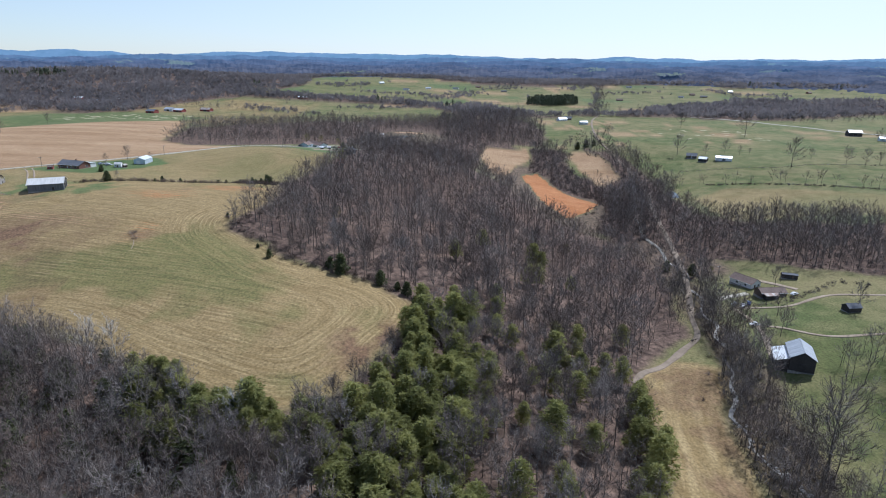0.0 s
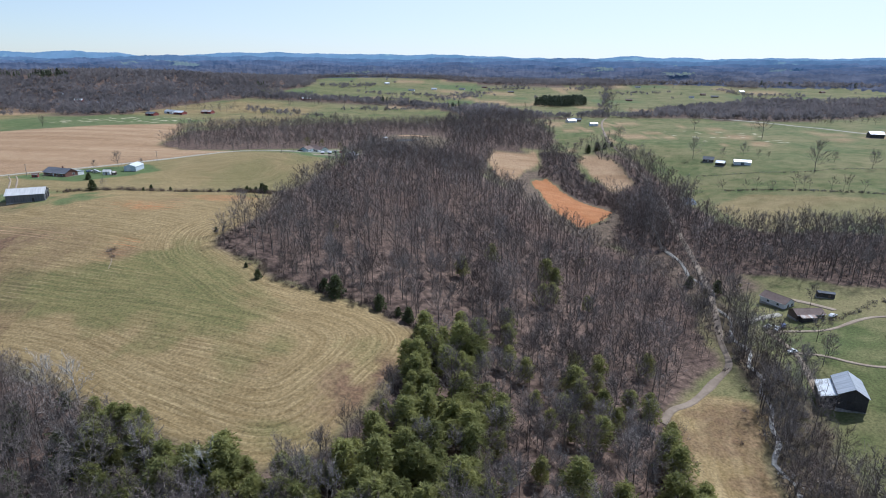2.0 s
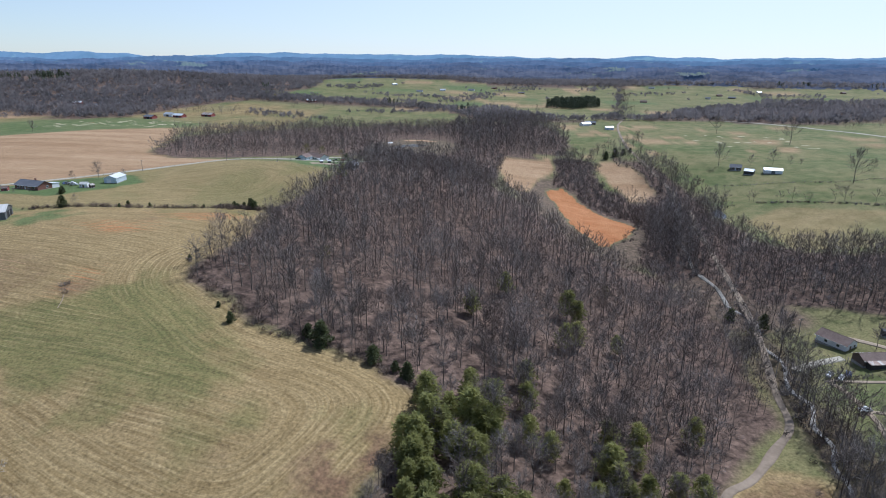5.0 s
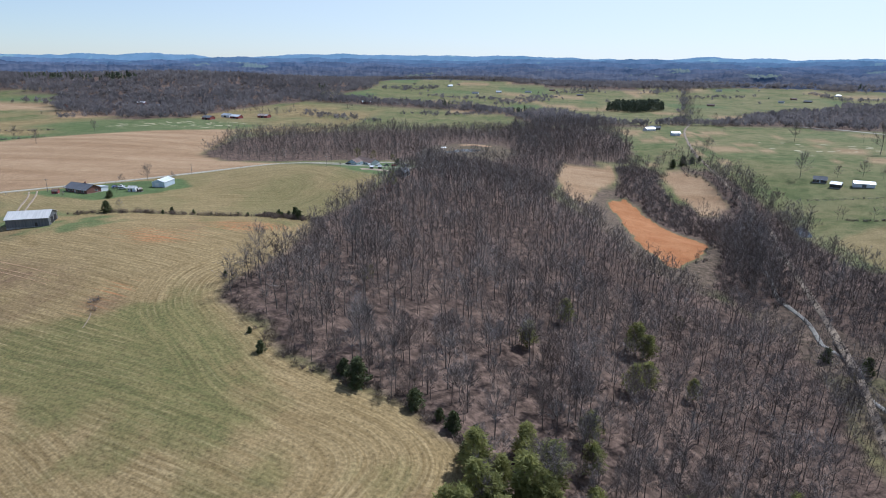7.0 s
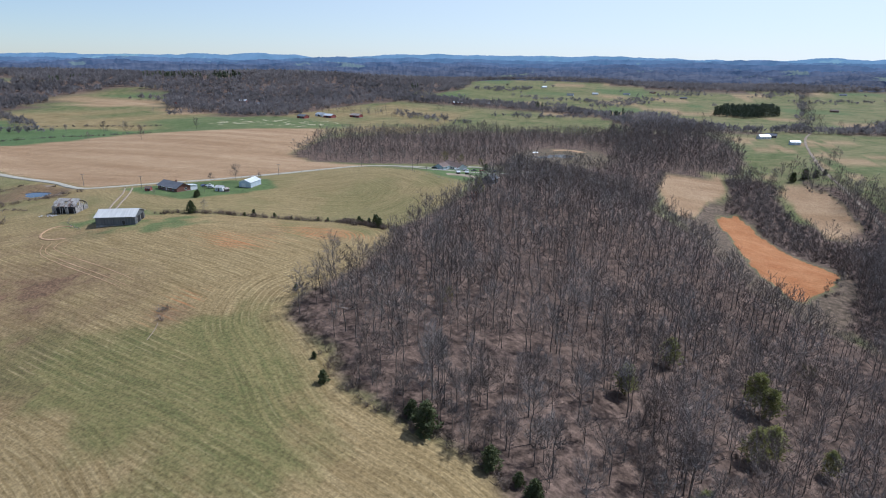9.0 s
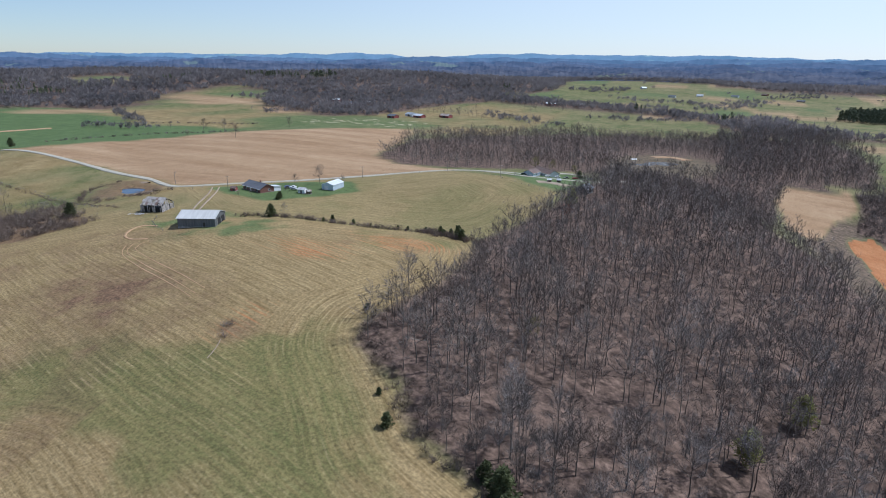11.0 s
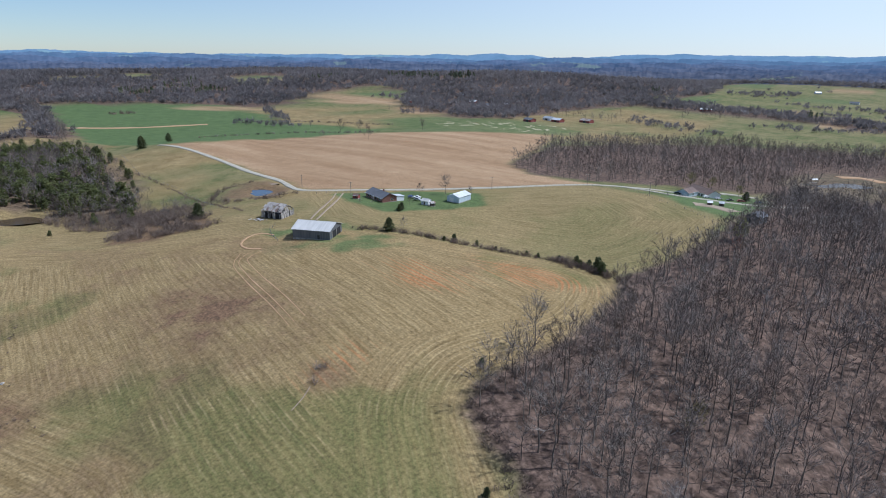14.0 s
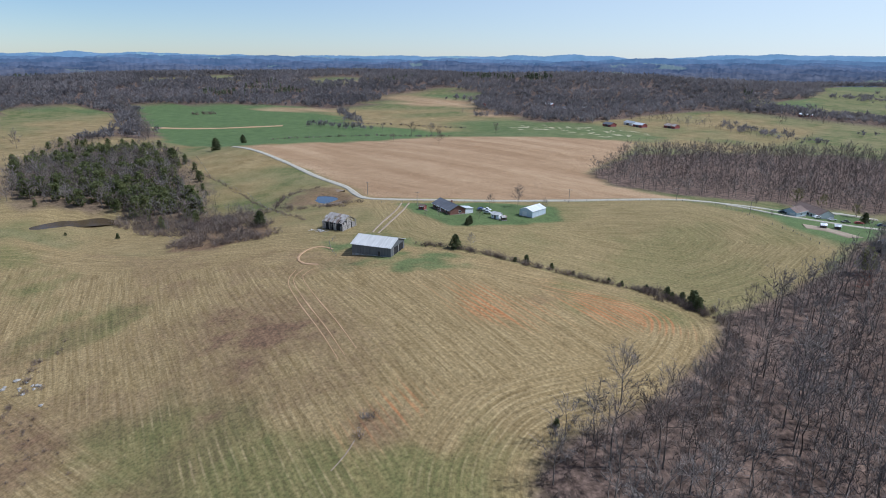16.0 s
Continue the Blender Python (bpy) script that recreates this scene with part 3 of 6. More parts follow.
def box(bm, cx, cy, cz, sx, sy, sz, bevel=0.0, turn=None):
    m = Matrix.Translation((cx, cy, cz)) @ (turn or Matrix()) @ Matrix.Diagonal((sx, sy, sz, 1))
    r = bmesh.ops.create_cube(bm, size=1, matrix=m)
    if bevel:
        es = list({e for v in r["verts"] for e in v.link_edges})
        bmesh.ops.bevel(bm, geom=es, offset=bevel, segments=1, affect="EDGES")
    return bm


def boxed(*a, **k):
    return box(bmesh.new(), *a, **k)


def prism(profile, x0, x1):
    """A solid whose outline in y and z runs along x."""
    bm = bmesh.new()
    a = [bm.verts.new((x0, y, z)) for y, z in profile]
    b = [bm.verts.new((x1, y, z)) for y, z in profile]
    bm.faces.new(a[::-1])
    bm.faces.new(b)
    for i in range(len(a)):
        j = (i + 1) % len(a)
        bm.faces.new((a[i], a[j], b[j], b[i]))
    bmesh.ops.recalc_face_normals(bm, faces=bm.faces)
    return bm


# ---- ground ----


def axis(lo, hi, step, far, grow=1.075):
    a = list(np.arange(lo, hi + 0.1, step))
    s, v = step, hi
    while v < far:
        s = min(s * grow, 130)
        v += s
        a.append(v)
    s, v = step, lo
    while v > -far:
        s = min(s * grow, 130)
        v -= s
        a.insert(0, v)
    return np.array(a)


def lay_ground():
    xs, ys = axis(-300, 240, 2.4, 4600), axis(120, 480, 2.4, 4600)
    X, Y = np.meshgrid(xs, ys)
    shape = X.shape
    x, y = X.ravel(), Y.ravel()
    z = height(x, y)
    for pond, depth in ((POND, 1.6), (WEST_POND, 2.0), (EAST_POND, 1.2), (NORTH_POND, 1.5)):
        z = z - depth * smooth(-3, 3, inside(x, y, pond))
    z = z + 1.2 * smooth(-7, 0, inside(x, y, POND_RIM)) * (1 - smooth(-6, 1, inside(x, y, POND))) * smooth(4, 10, near_line(x, y, DRIVE))
    z = z - 1.3 * (1 - smooth(1.5, 6.0, near_line(x, y, CREEK)))
    n = len(xs)
    i = (np.arange(len(ys) - 1)[:, None] * n + np.arange(n - 1)[None]).ravel()
    quads = np.stack([i, i + 1, i + 1 + n, i + n], 1)
    me = mesh_from("ground", np.stack([x, y, z], 1), quads, M_GROUND, shade=True)
    soft = lambda poly, w=3.0, wob=5.0, sc=16.0: smooth(-w / 2, w / 2, inside(x, y, poly, wob, sc))
    d = np.hypot(x, y - 150)
    # hay: the mown field and the pasture by the farm
    field = inside(x, y, HAY_FIELD)
    hay = np.maximum.reduce([smooth(-3, 3, field), 0.75 * soft(PASTURE, 4), soft(LANE_MEADOW, 4)])
    patchy = fbm(x / 38, y / 38, 4) + 0.3 * fbm(x / 9 + 21, y / 9, 3)
    green = smooth(-0.06, 0.48, patchy + 0.25 * np.exp(-(((x + 300) / 40) ** 2 + ((y - 235) / 30) ** 2)) + 0.50 * np.exp(-(((x + 95) / 55) ** 2 + ((y - 225) / 26) ** 2))
                   + 0.42 * np.exp(-(((x + 150) / 50) ** 2 + ((y - 225) / 30) ** 2)) - 0.45 * np.exp(-(((x + 45) / 34) ** 2 + ((y - 185) / 30) ** 2))
                   - 0.30 * np.exp(-(((x + 200) / 40) ** 2 + ((y - 265) / 30) ** 2)) + 0.32 * np.exp(-(((x + 115) / 14) ** 2 + ((y - 345) / 22) ** 2)))
    green = green * (0.25 + 0.75 * smooth(3, 15, field))
    green = np.maximum(0.85 * green * (inside(x, y, PASTURE) < 0), 0.55 * soft(PASTURE, 6) * smooth(-0.3, 0.4, patchy))
    # weedy brown ground on the knoll
    weeds = 0.58 * np.exp(-(((x + 212) / 62) ** 2 + ((y - 264) / 36) ** 2)) * smooth(-0.5, 0.2, fbm(x / 20 + 8, y / 20, 4))
    weeds = np.maximum(weeds, 1.1 * np.exp(-(((x + 212) / 36) ** 2 + ((y - 266) / 24) ** 2)) * smooth(-0.25, 0.25, fbm(x / 12, y / 12 + 7, 4)))
    for cx, cy, rad, k in ((-200, 262, 8, 1.0), (-192, 248, 9, 0.9), (-216, 256, 6, 0.8), (-236, 276, 15, 0.6), (-222, 266, 12, 0.5), (-180, 236, 4, 0.8), (-144, 256, 9, 0.55), (-207, 192, 16, 0.9),
                           (-190, 262, 6, 0.7), (-228, 250, 7, 0.6), (-196, 253, 8, 1.0), (-211, 268, 10, 1.0), (-233, 264, 8, 0.8), (-256, 281, 8, 0.55), (-222, 200, 10, 0.8), (-141, 256, 11, 0.8), (-60, 178, 16, 0.35), (-245, 225, 10, 0.4), (-232, 264, 13, 1.0), (-212, 268, 11, 1.1), (-195, 251, 10, 1.0), (-221, 255, 9, 0.8), (-272, 266, 13, 0.8), (-181, 232, 6, 0.8), (-210, 201, 14, 1.0), (-226, 201, 12, 0.9)):
        weeds = np.maximum(weeds, k * np.exp(-(((x - cx) / rad) ** 2 + ((y - cy) / (0.8 * rad)) ** 2) ** 1.3) * (0.7 + 0.5 * fbm(x / 5, y / 5 + cx, 3)))
    weeds = np.maximum(weeds, 0.8 * soft(BRUSH, 6, 8))
    weeds = np.maximum(weeds, 0.38 * smooth(0.05, 0.3, fbm(x / 30 + 31, y / 30, 4)) * smooth(-4, 4, field) * (x < -150))
    weeds = np.maximum(weeds, 0.7 * soft(POND_RIM, 4))
    weeds = np.maximum(weeds, 0.62 * soft(LANE_MEADOW, 4) * smooth(-0.2, 0.3, fbm(x / 14 + 3, y / 14, 3)))
    weeds = np.maximum(weeds, 1.0 * np.exp(-(((x + 24) / 18) ** 2 + ((y - 176) / 20) ** 2)) * smooth(-0.35, 0.2, fbm(x / 9, y / 9 + 3, 3)) * smooth(-2, 2, field))
    # bare clay: the far field, wheel-worn arcs on the knoll, banks
    clay = np.maximum(soft(CLAY_FIELD, 3, 6), 0.0)
    worn = 1.15 * np.exp(-(((x + 138) / 26) ** 2 + ((y - 352) / 12) ** 2)) + 0.7 * np.exp(-(((x + 165) / 30) ** 2 + ((y - 325) / 12) ** 2))
    worn = worn + 0.9 * np.exp(-(((x + 157) / 13) ** 2 + ((y - 314) / 6) ** 2)) + 0.9 * np.exp(-(((x + 130) / 11) ** 2 + ((y - 350) / 9) ** 2))
    worn = worn + 0.65 * np.exp(-(((x + 142) / 9) ** 2 + ((y - 262) / 14) ** 2))
    clay = np.maximum(clay, np.clip(0.62 * worn, 0, 0.7) * smooth(-2, 2, field))
    clay = np.maximum(clay, 0.5 * smooth(0.1, 0.35, fbm(x / 45 + 60, y / 45, 4)) * smooth(-10, 10, inside(x, y, BARE_FIELD)))
    clay = np.maximum(clay, 0.42 * smooth(0.16, 0.3, fbm(x / 120 + 60, y / 120, 4)) * ((x < -400) & (y > 760) & (d > 650) & (d < 2000)))
    # woodland floor
    litter = np.maximum.reduce([soft(MAIN_WOODS, 5, 5), soft(BACK_WOODS, 6, 8), soft(FILL_WOODS, 6, 5), soft(CREEK_WOODS, 5, 6), soft(GAP_WOODS, 4, 5), 0.75 * soft(PINE_WOOD, 8, 14), 0.6 * soft(POND_WOODS, 8, 14), 0.7 * soft(CREEK_TREES, 4, 5)])
    litter = litter * (1 - 0.25 * soft(CLEARING, 8)) * (1 - soft(TAN_FIELD_A, 3)) * (1 - soft(CLAY_FIELD, 3)) * (1 - soft(TAN_FIELD_B, 3))
    litter = np.maximum(litter, 0.85 * smooth(-36, -22, inside(x, y, CLAY_FIELD)) * (x < 135) * (inside(x, y, TAN_FIELD_A) < 0) * (1 - soft(CLAY_FIELD, 3, 6)))
    litter = np.maximum(litter, 0.9 * (1 - smooth(18, 28, near_line(x, y, CREEK))) * smooth(296, 312, y))
    litter = np.maximum(litter, np.maximum(far_woods(x, y).astype(float), smooth(2300, 2420, d)))
    crop = np.maximum(soft(CROP_FIELD, 5, 8), 0.75 * smooth(0.24, 0.30, fbm(x / 190 + 77, y / 190, 3)) * (d > 1050) * (d < 2200))
    crop = np.maximum(crop, 0.95 * np.maximum.reduce([soft(YARD, 4), soft(YARD_NORTH, 4), 0.8 * soft(BARN_GRASS, 10, 14, 9) * smooth(-0.3, 0.25, fbm(x / 9, y / 9, 3))]))
    crop = np.maximum(crop, 0.6 * soft(BARN_MEADOW, 30))
    crop = np.maximum(crop, 0.32 * soft(EAST_MEADOWS, 6) * smooth(-0.25, 0.35, fbm(x / 70 + 3, y / 70, 4)))
    tan = np.maximum.reduce([soft(BARE_FIELD, 5, 5), soft(TAN_FIELD_A, 3), soft(TAN_FIELD_B, 3), 0.8 * smooth(0.26, 0.33, fbm(x / 170 + 13, y / 170 + 90, 3)) * (d > 1050) * (d < 2200)])
    tan = np.maximum(tan, 0.75 * smooth(0.24, 0.32, fbm(x / 26, y / 13 + 44, 3)) * smooth(0, 20, inside(x, y, EAST_MEADOWS)) * ((y > 690) & (y < 960)))
    tan = np.maximum.reduce([tan, 0.9 * soft(TAN_FAR_A, 10, 14, 40), soft(TAN_FAR_B, 10, 14, 40), 0.8 * soft(TAN_FAR_C, 8, 10, 40)])
    hay = np.maximum(hay, 0.65 * soft(PALE_MEADOW, 5))
    hay = np.maximum(hay, 0.9 * ((d > 150) & (d < 1100)) * smooth(-235, -260, x) * (1 - soft(BARN_MEADOW, 30)) * smooth(-0.35, 0.15, fbm(x / 60, y / 60 + 12, 4)))
    hay = hay * (1 - 0.75 * soft(BARN_GRASS, 10, 14, 9) * smooth(-0.35, 0.2, fbm(x / 9, y / 9, 3)))
    a = np.stack([hay, clay, litter, np.ones_like(hay)], 1)
    b = np.stack([crop, tan, weeds, green], 1)
    for key, v in (("cover_a", a), ("cover_b", b)):
        me.attributes.new(key, "FLOAT_COLOR", "POINT").data.foreach_set("color", np.clip(v, 0, 1).astype(np.float32).ravel())
    straight = x * 0.29 + y * 0.957 + 5 * fbm(x / 90, y / 90 + 4, 2)
    # round the swaths off where they turn the field's corners
    soft_field = np.clip(field, -60, 400).reshape(shape)
    for k in range(26):
        p_ = np.pad(soft_field, 1, mode="edge")
        soft_field = 0.5 * soft_field + 0.125 * (p_[:-2, 1:-1] + p_[2:, 1:-1] + p_[1:-1, :-2] + p_[1:-1, 2:])
    rowv = soft_field.ravel()
    middle = smooth(22, 32, rowv + 9 * fbm(x / 30, y / 30, 2)) * (inside(x, y, PASTURE) < 0)
    for key, v in (("row_straight", straight), ("middle", middle)):
        me.attributes.new(key, "FLOAT", "POINT").data.foreach_set("value", v.astype(np.float32))
    rowv = np.where(inside(x, y, PASTURE) > 0, inside(x, y, PASTURE), rowv)
    rowv = np.where(inside(x, y, LANE_MEADOW) > -2, 0.2 * inside(x, y, LANE_MEADOW), rowv)
    me.attributes.new("row", "FLOAT", "POINT").data.foreach_set("value", rowv.astype(np.float32))
    return tagged(new("ground", me), "rolling early-spring farmland with mown hay, pasture and woodland floor", "ground", kind="structure")


lay_ground()


def surface_z(x, y):
    return height(np.asarray(x, float), np.asarray(y, float))


def distant_ridge(name, radius, top, amp, colour, haze, seed, fine):
    """A far wooded ridge that closes the horizon, with a crest roughened by its trees."""
    deg = np.concatenate([np.arange(-110, 65, 0.1), np.arange(65, 250, 1.0)])
    ang = np.radians(deg)
    ca, sa = np.cos(ang), np.sin(ang)
    n = lambda f, k: fbm(ca * f + seed, sa * f + k, 5)
    crest = top + amp * (1.5 * n(7, 3) + 0.8 * n(26, 9)) + fine * (n(150, 4) + 1.2 * n(700, 8))
    rows = []
    for k, (dr, f) in enumerate(((-300, 0.0), (-200, 0.30), (-120, 0.58), (-50, 0.86), (0, 1.0), (220, 0.2))):
        r = radius + dr + 60 * n(14, 20 + k)
        x, y = r * sa, 150 + r * ca
        base = height(x, y) - 8
        rows.append(np.stack([x, y, base + (np.maximum(crest - base, 2)) * f + (fine * 1.5 * n(240, 30 + k) if 0 < f < 1 else 0)], 1))
    m = len(ang)
    verts = np.concatenate(rows)
    q = []
    for k in range(len(rows) - 1):
        i, j = np.arange(m), (np.arange(m) + 1) % m
        q.append(np.stack([k * m + i, k * m + j, (k + 1) * m + j, (k + 1) * m + i], 1))
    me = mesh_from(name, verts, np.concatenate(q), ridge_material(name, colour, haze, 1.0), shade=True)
    return tagged(new(name, me), "wooded ridge on the horizon, blue haze painted on as glow", "ridge", kind="structure")


# with distance, more blue haze is put into glow and base colour
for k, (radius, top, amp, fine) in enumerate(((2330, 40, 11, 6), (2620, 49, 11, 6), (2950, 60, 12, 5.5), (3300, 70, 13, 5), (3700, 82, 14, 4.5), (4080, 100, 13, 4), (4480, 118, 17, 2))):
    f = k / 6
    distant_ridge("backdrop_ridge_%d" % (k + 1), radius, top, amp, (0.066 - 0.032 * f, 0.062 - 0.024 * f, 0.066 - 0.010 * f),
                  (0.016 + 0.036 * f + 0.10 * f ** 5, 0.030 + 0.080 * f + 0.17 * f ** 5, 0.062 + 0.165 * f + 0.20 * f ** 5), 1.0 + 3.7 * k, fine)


def strip(name, line, width, lift, mat, label, category, wob=0.35, thick=0.12):
    """A lane or stream bed laid on the ground as a thin slab."""
    pts = [Vector((*p, 0)) for p in line]
    out = []
    for k in range(len(pts) - 1):
        p0, p1, p2, p3 = pts[max(k - 1, 0)], pts[k], pts[k + 1], pts[min(k + 2, len(pts) - 1)]
        steps = max(2, int((p2 - p1).length / 3.0))
        for s in range(steps):
            t = s / steps
            out.append(0.5 * ((2 * p1) + (p2 - p0) * t + (2 * p0 - 5 * p1 + 4 * p2 - p3) * t * t + (3 * p1 - p0 - 3 * p2 + p3) * t ** 3))
    out.append(pts[-1])
    c = np.array([(p.x, p.y) for p in out])
    tan = np.gradient(c, axis=0)
    tan /= np.linalg.norm(tan, axis=1)[:, None] + 1e-9
    nor = np.stack([-tan[:, 1], tan[:, 0]], 1)
    s = np.arange(len(c))
    w = width / 2 * (1 + wob * fbm(s / 4.0, s * 0.0 + 3, 3))
    cols = []
    across = (-1.0, -0.92, -0.5, 0.0, 0.5, 0.92, 1.0)
    for k, f in enumerate(across):
        p = c + nor * (w * f)[:, None]
        up = lift if 0 < k < len(across) - 1 else lift - thick - 0.25
        cols.append(np.stack([p[:, 0], p[:, 1], surface_z(p[:, 0], p[:, 1]) + up], 1))
    v = np.stack(cols, 1).reshape(-1, 3)
    m = len(across)
    i = (np.arange(len(c) - 1)[:, None] * m + np.arange(m - 1)[None]).ravel()
    q = np.stack([i, i + 1, i + 1 + m, i + m], 1)[:, ::-1]
    return tagged(new(name, mesh_from(name, v, q, mat, shade=True)), label, category, kind="structure")


strip("road_farm", DRIVE, 4.0, 0.34, M_GRAVEL, "pale gravel farm drive between the fields", "drive", 0.2)
strip("road_house", DRIVE_SPUR, 4.4, 0.38, M_GRAVEL, "pale gravel drive to the ranch house", "drive", 0.2)
strip("road_lane", LANE_EAST, 3.0, 0.24, plain("lane_dirt", (0.16, 0.120, 0.085), (0.29, 0.225, 0.165), 0.5, 0.95, bump=0.3, world_space=True), "narrow dirt lane along the wooded hollow", "lane", 0.4)
strip("road_far", FAR_ROAD, 7.0, 0.5, M_GRAVEL, "pale country road beyond the meadow", "road", 0.2)
M_CLAYTRACK = plain("clay_track", (0.34, 0.20, 0.10), (0.46, 0.30, 0.17), 1.0, 0.95, world_space=True)
strip("road_crop", [(-905, 470), (-887, 485), (-836, 523), (-799, 568), (-772, 612)], 11.0, 0.3, M_CLAYTRACK, "pale bare strip across the green crop", "track", 0.4)
strip("road_barn", [(-292, 399), (-278, 382), (-261, 357), (-254, 347)], 1.0, 0.22, M_DIRT, "worn wheel track to the barn", "track", 0.4)
strip("road_barn_b", [(-289, 402), (-275, 384), (-258, 359), (-251, 348)], 1.0, 0.22, M_DIRT, "worn wheel track to the barn", "track", 0.4)
strip("road_loop", [(-240, 308), (-247, 305.5), (-255, 308), (-259.5, 315), (-258, 321), (-250, 322)], 1.3, 0.2, M_CLAYTRACK, "worn orange clay track round the barn", "track", 0.5)
for k, dy in enumerate((0.0, 2.3, 6.5)):
    strip("track_field_%d" % (k + 1), [(-244 + dy, 300 + dy), (-236, 291.5 + dy), (-215, 283 + dy), (-191, 275 + dy), (-172, 268 + dy)], 0.4, 0.06, M_CLAYTRACK, "thin clay wheel line across the mown field", "track", 0.9)
strip("track_path", [(-141, 250), (-139, 246), (-137.5, 241)], 0.4, 0.06, M_DIRT, "narrow worn path below the field bush", "track", 0.9)
strip("road_yard_a", [(139, 262), (150, 258), (163, 257), (186, 266), (215, 265), (260, 275)], 1.9, 0.26, M_DIRT, "dirt lane past the farmyard", "lane", 0.3)
strip("road_yard_b", [(138, 262), (139, 251), (137, 232), (130, 210)], 2.0, 0.3, M_DIRT, "dirt drive to the dark barn", "lane", 0.3)
strip("road_yard_c", [(138, 240), (146, 235), (159, 222), (181, 221), (230, 225)], 1.8, 0.22, M_DIRT, "bare dirt track across the pasture", "track", 0.4)
strip("road_yard_d", [(131, 272), (140, 275), (152, 277)], 4.0, 0.3, M_GRAVEL, "pale gravel parking by the white house", "drive", 0.2)
strip("road_yard_e", [(163, 293), (170, 285), (176, 276)], 3.0, 0.25, M_DIRT, "dirt track behind the farm houses", "track", 0.3)
strip("road_sand", [(-118, 511), (-108, 514), (-95, 508)], 11, 0.25, M_DIRT, "sandy riding patch by the ranch house", "sand", 0.2)
strip("pond_bank", [(-320, 384), (-321, 374), (-334, 364), (-354, 367), (-371, 378), (-373, 392), (-362, 400), (-352, 401)], 6.0, 0.9, plain("bank_earth", (0.15, 0.105, 0.07), (0.27, 0.20, 0.135), 0.6, 0.95, world_space=True), "brown earth bank round the farm pond", "bank", 0.5, 0.9)
strip("road_bank", [(-66, 738), (-50, 748), (-34, 738)], 10, 0.3, M_CLAYTRACK, "bare sandy bank above the woodland pond", "bank", 0.4)
strip("water_creek", CREEK[:19], 1.5, -1.05, M_STONE, "stony shallow creek bed with pale rocks", "creek", 0.7)
strip("water_creek_upper", CREEK[18:], 2.4, -0.98, plain("creek_gravel", (0.12, 0.11, 0.095), (0.27, 0.25, 0.22), 0.8, 0.9, world_space=True), "wide grey gravel creek bed above the ford", "creek", 0.4)


def pond(name, poly, mat, drop, label):
    p = np.array(poly, float)
    c = p.mean(0)
    out = []
    for k in range(len(p)):
        for t in (0.0, 0.25, 0.5, 0.75):
            q = p[k] * (1 - t) + p[(k + 1) % len(p)] * t
            out.append(c + (q - c) * 1.12)
    out = np.array(out)
    z = float(surface_z(p[:, 0], p[:, 1]).min()) - drop
    v = [(c[0], c[1], z)] + [(a, b, z) for a, b in out]
    n = len(out)
    f = [(0, 1 + k, 1 + (k + 1) % n) for k in range(n)]
    return tagged(new(name, mesh_from(name, v, f, mat)), label, "pond", kind="structure")


pond("water_pond", POND, M_WATER, 0.15, "small blue farm pond in a grassy bank")
pond("water_pond_west", WEST_POND, M_WATER_BROWN, 0.1, "brown pond at the edge of the pines")
pond("water_pond_east", EAST_POND, M_WATER_GREY, 0.1, "small pond among bare creekside trees")
pond("water_pond_north", NORTH_POND, M_WATER_BROWN, 0.1, "dark pond inside the woods")

# ---- trees ----


class Shape:
    """Collects tubes and blades as triangles."""

    def __init__(self):
        self.v, self.f = [], []

    def tube(self, a, b, ra, rb, sides=3):
        a, b = np.array(a, float), np.array(b, float)
        d = b - a
        d /= np.linalg.norm(d) + 1e-9
        u = np.cross(d, (0.31, 0.87, 0.38))
        u /= np.linalg.norm(u) + 1e-9
        w = np.cross(d, u)
        n = len(self.v)
        for k in range(sides):
            t = 2 * math.pi * k / sides
            o = u * math.cos(t) + w * math.sin(t)
            self.v.append(a + o * ra)
            if rb > 0:
                self.v.append(b + o * rb)
        if rb > 0:
            for k in range(sides):
                j = (k + 1) % sides
                self.f += [(n + 2 * k, n + 2 * j, n + 2 * j + 1), (n + 2 * k, n + 2 * j + 1, n + 2 * k + 1)]
        else:
            self.v.append(b)
            for k in range(sides):
                self.f.append((n + k, n + (k + 1) % sides, n + sides))

    def blade(self, a, b, w, r):
        a, b = np.array(a, float), np.array(b, float)
        s = np.cross(b - a, r.normal(size=3))
        s *= w / (np.linalg.norm(s) + 1e-9)
        n = len(self.v)
        self.v += [a - s * 0.5, a + s * 0.5, b]
        self.f.append((n, n + 1, n + 2))

    def arrays(self):
        return np.array(self.v, np.float32), np.array(self.f, np.int32)


def lean(r, az, el):
    return np.array((math.cos(az) * math.cos(el), math.sin(az) * math.cos(el), math.sin(el)))


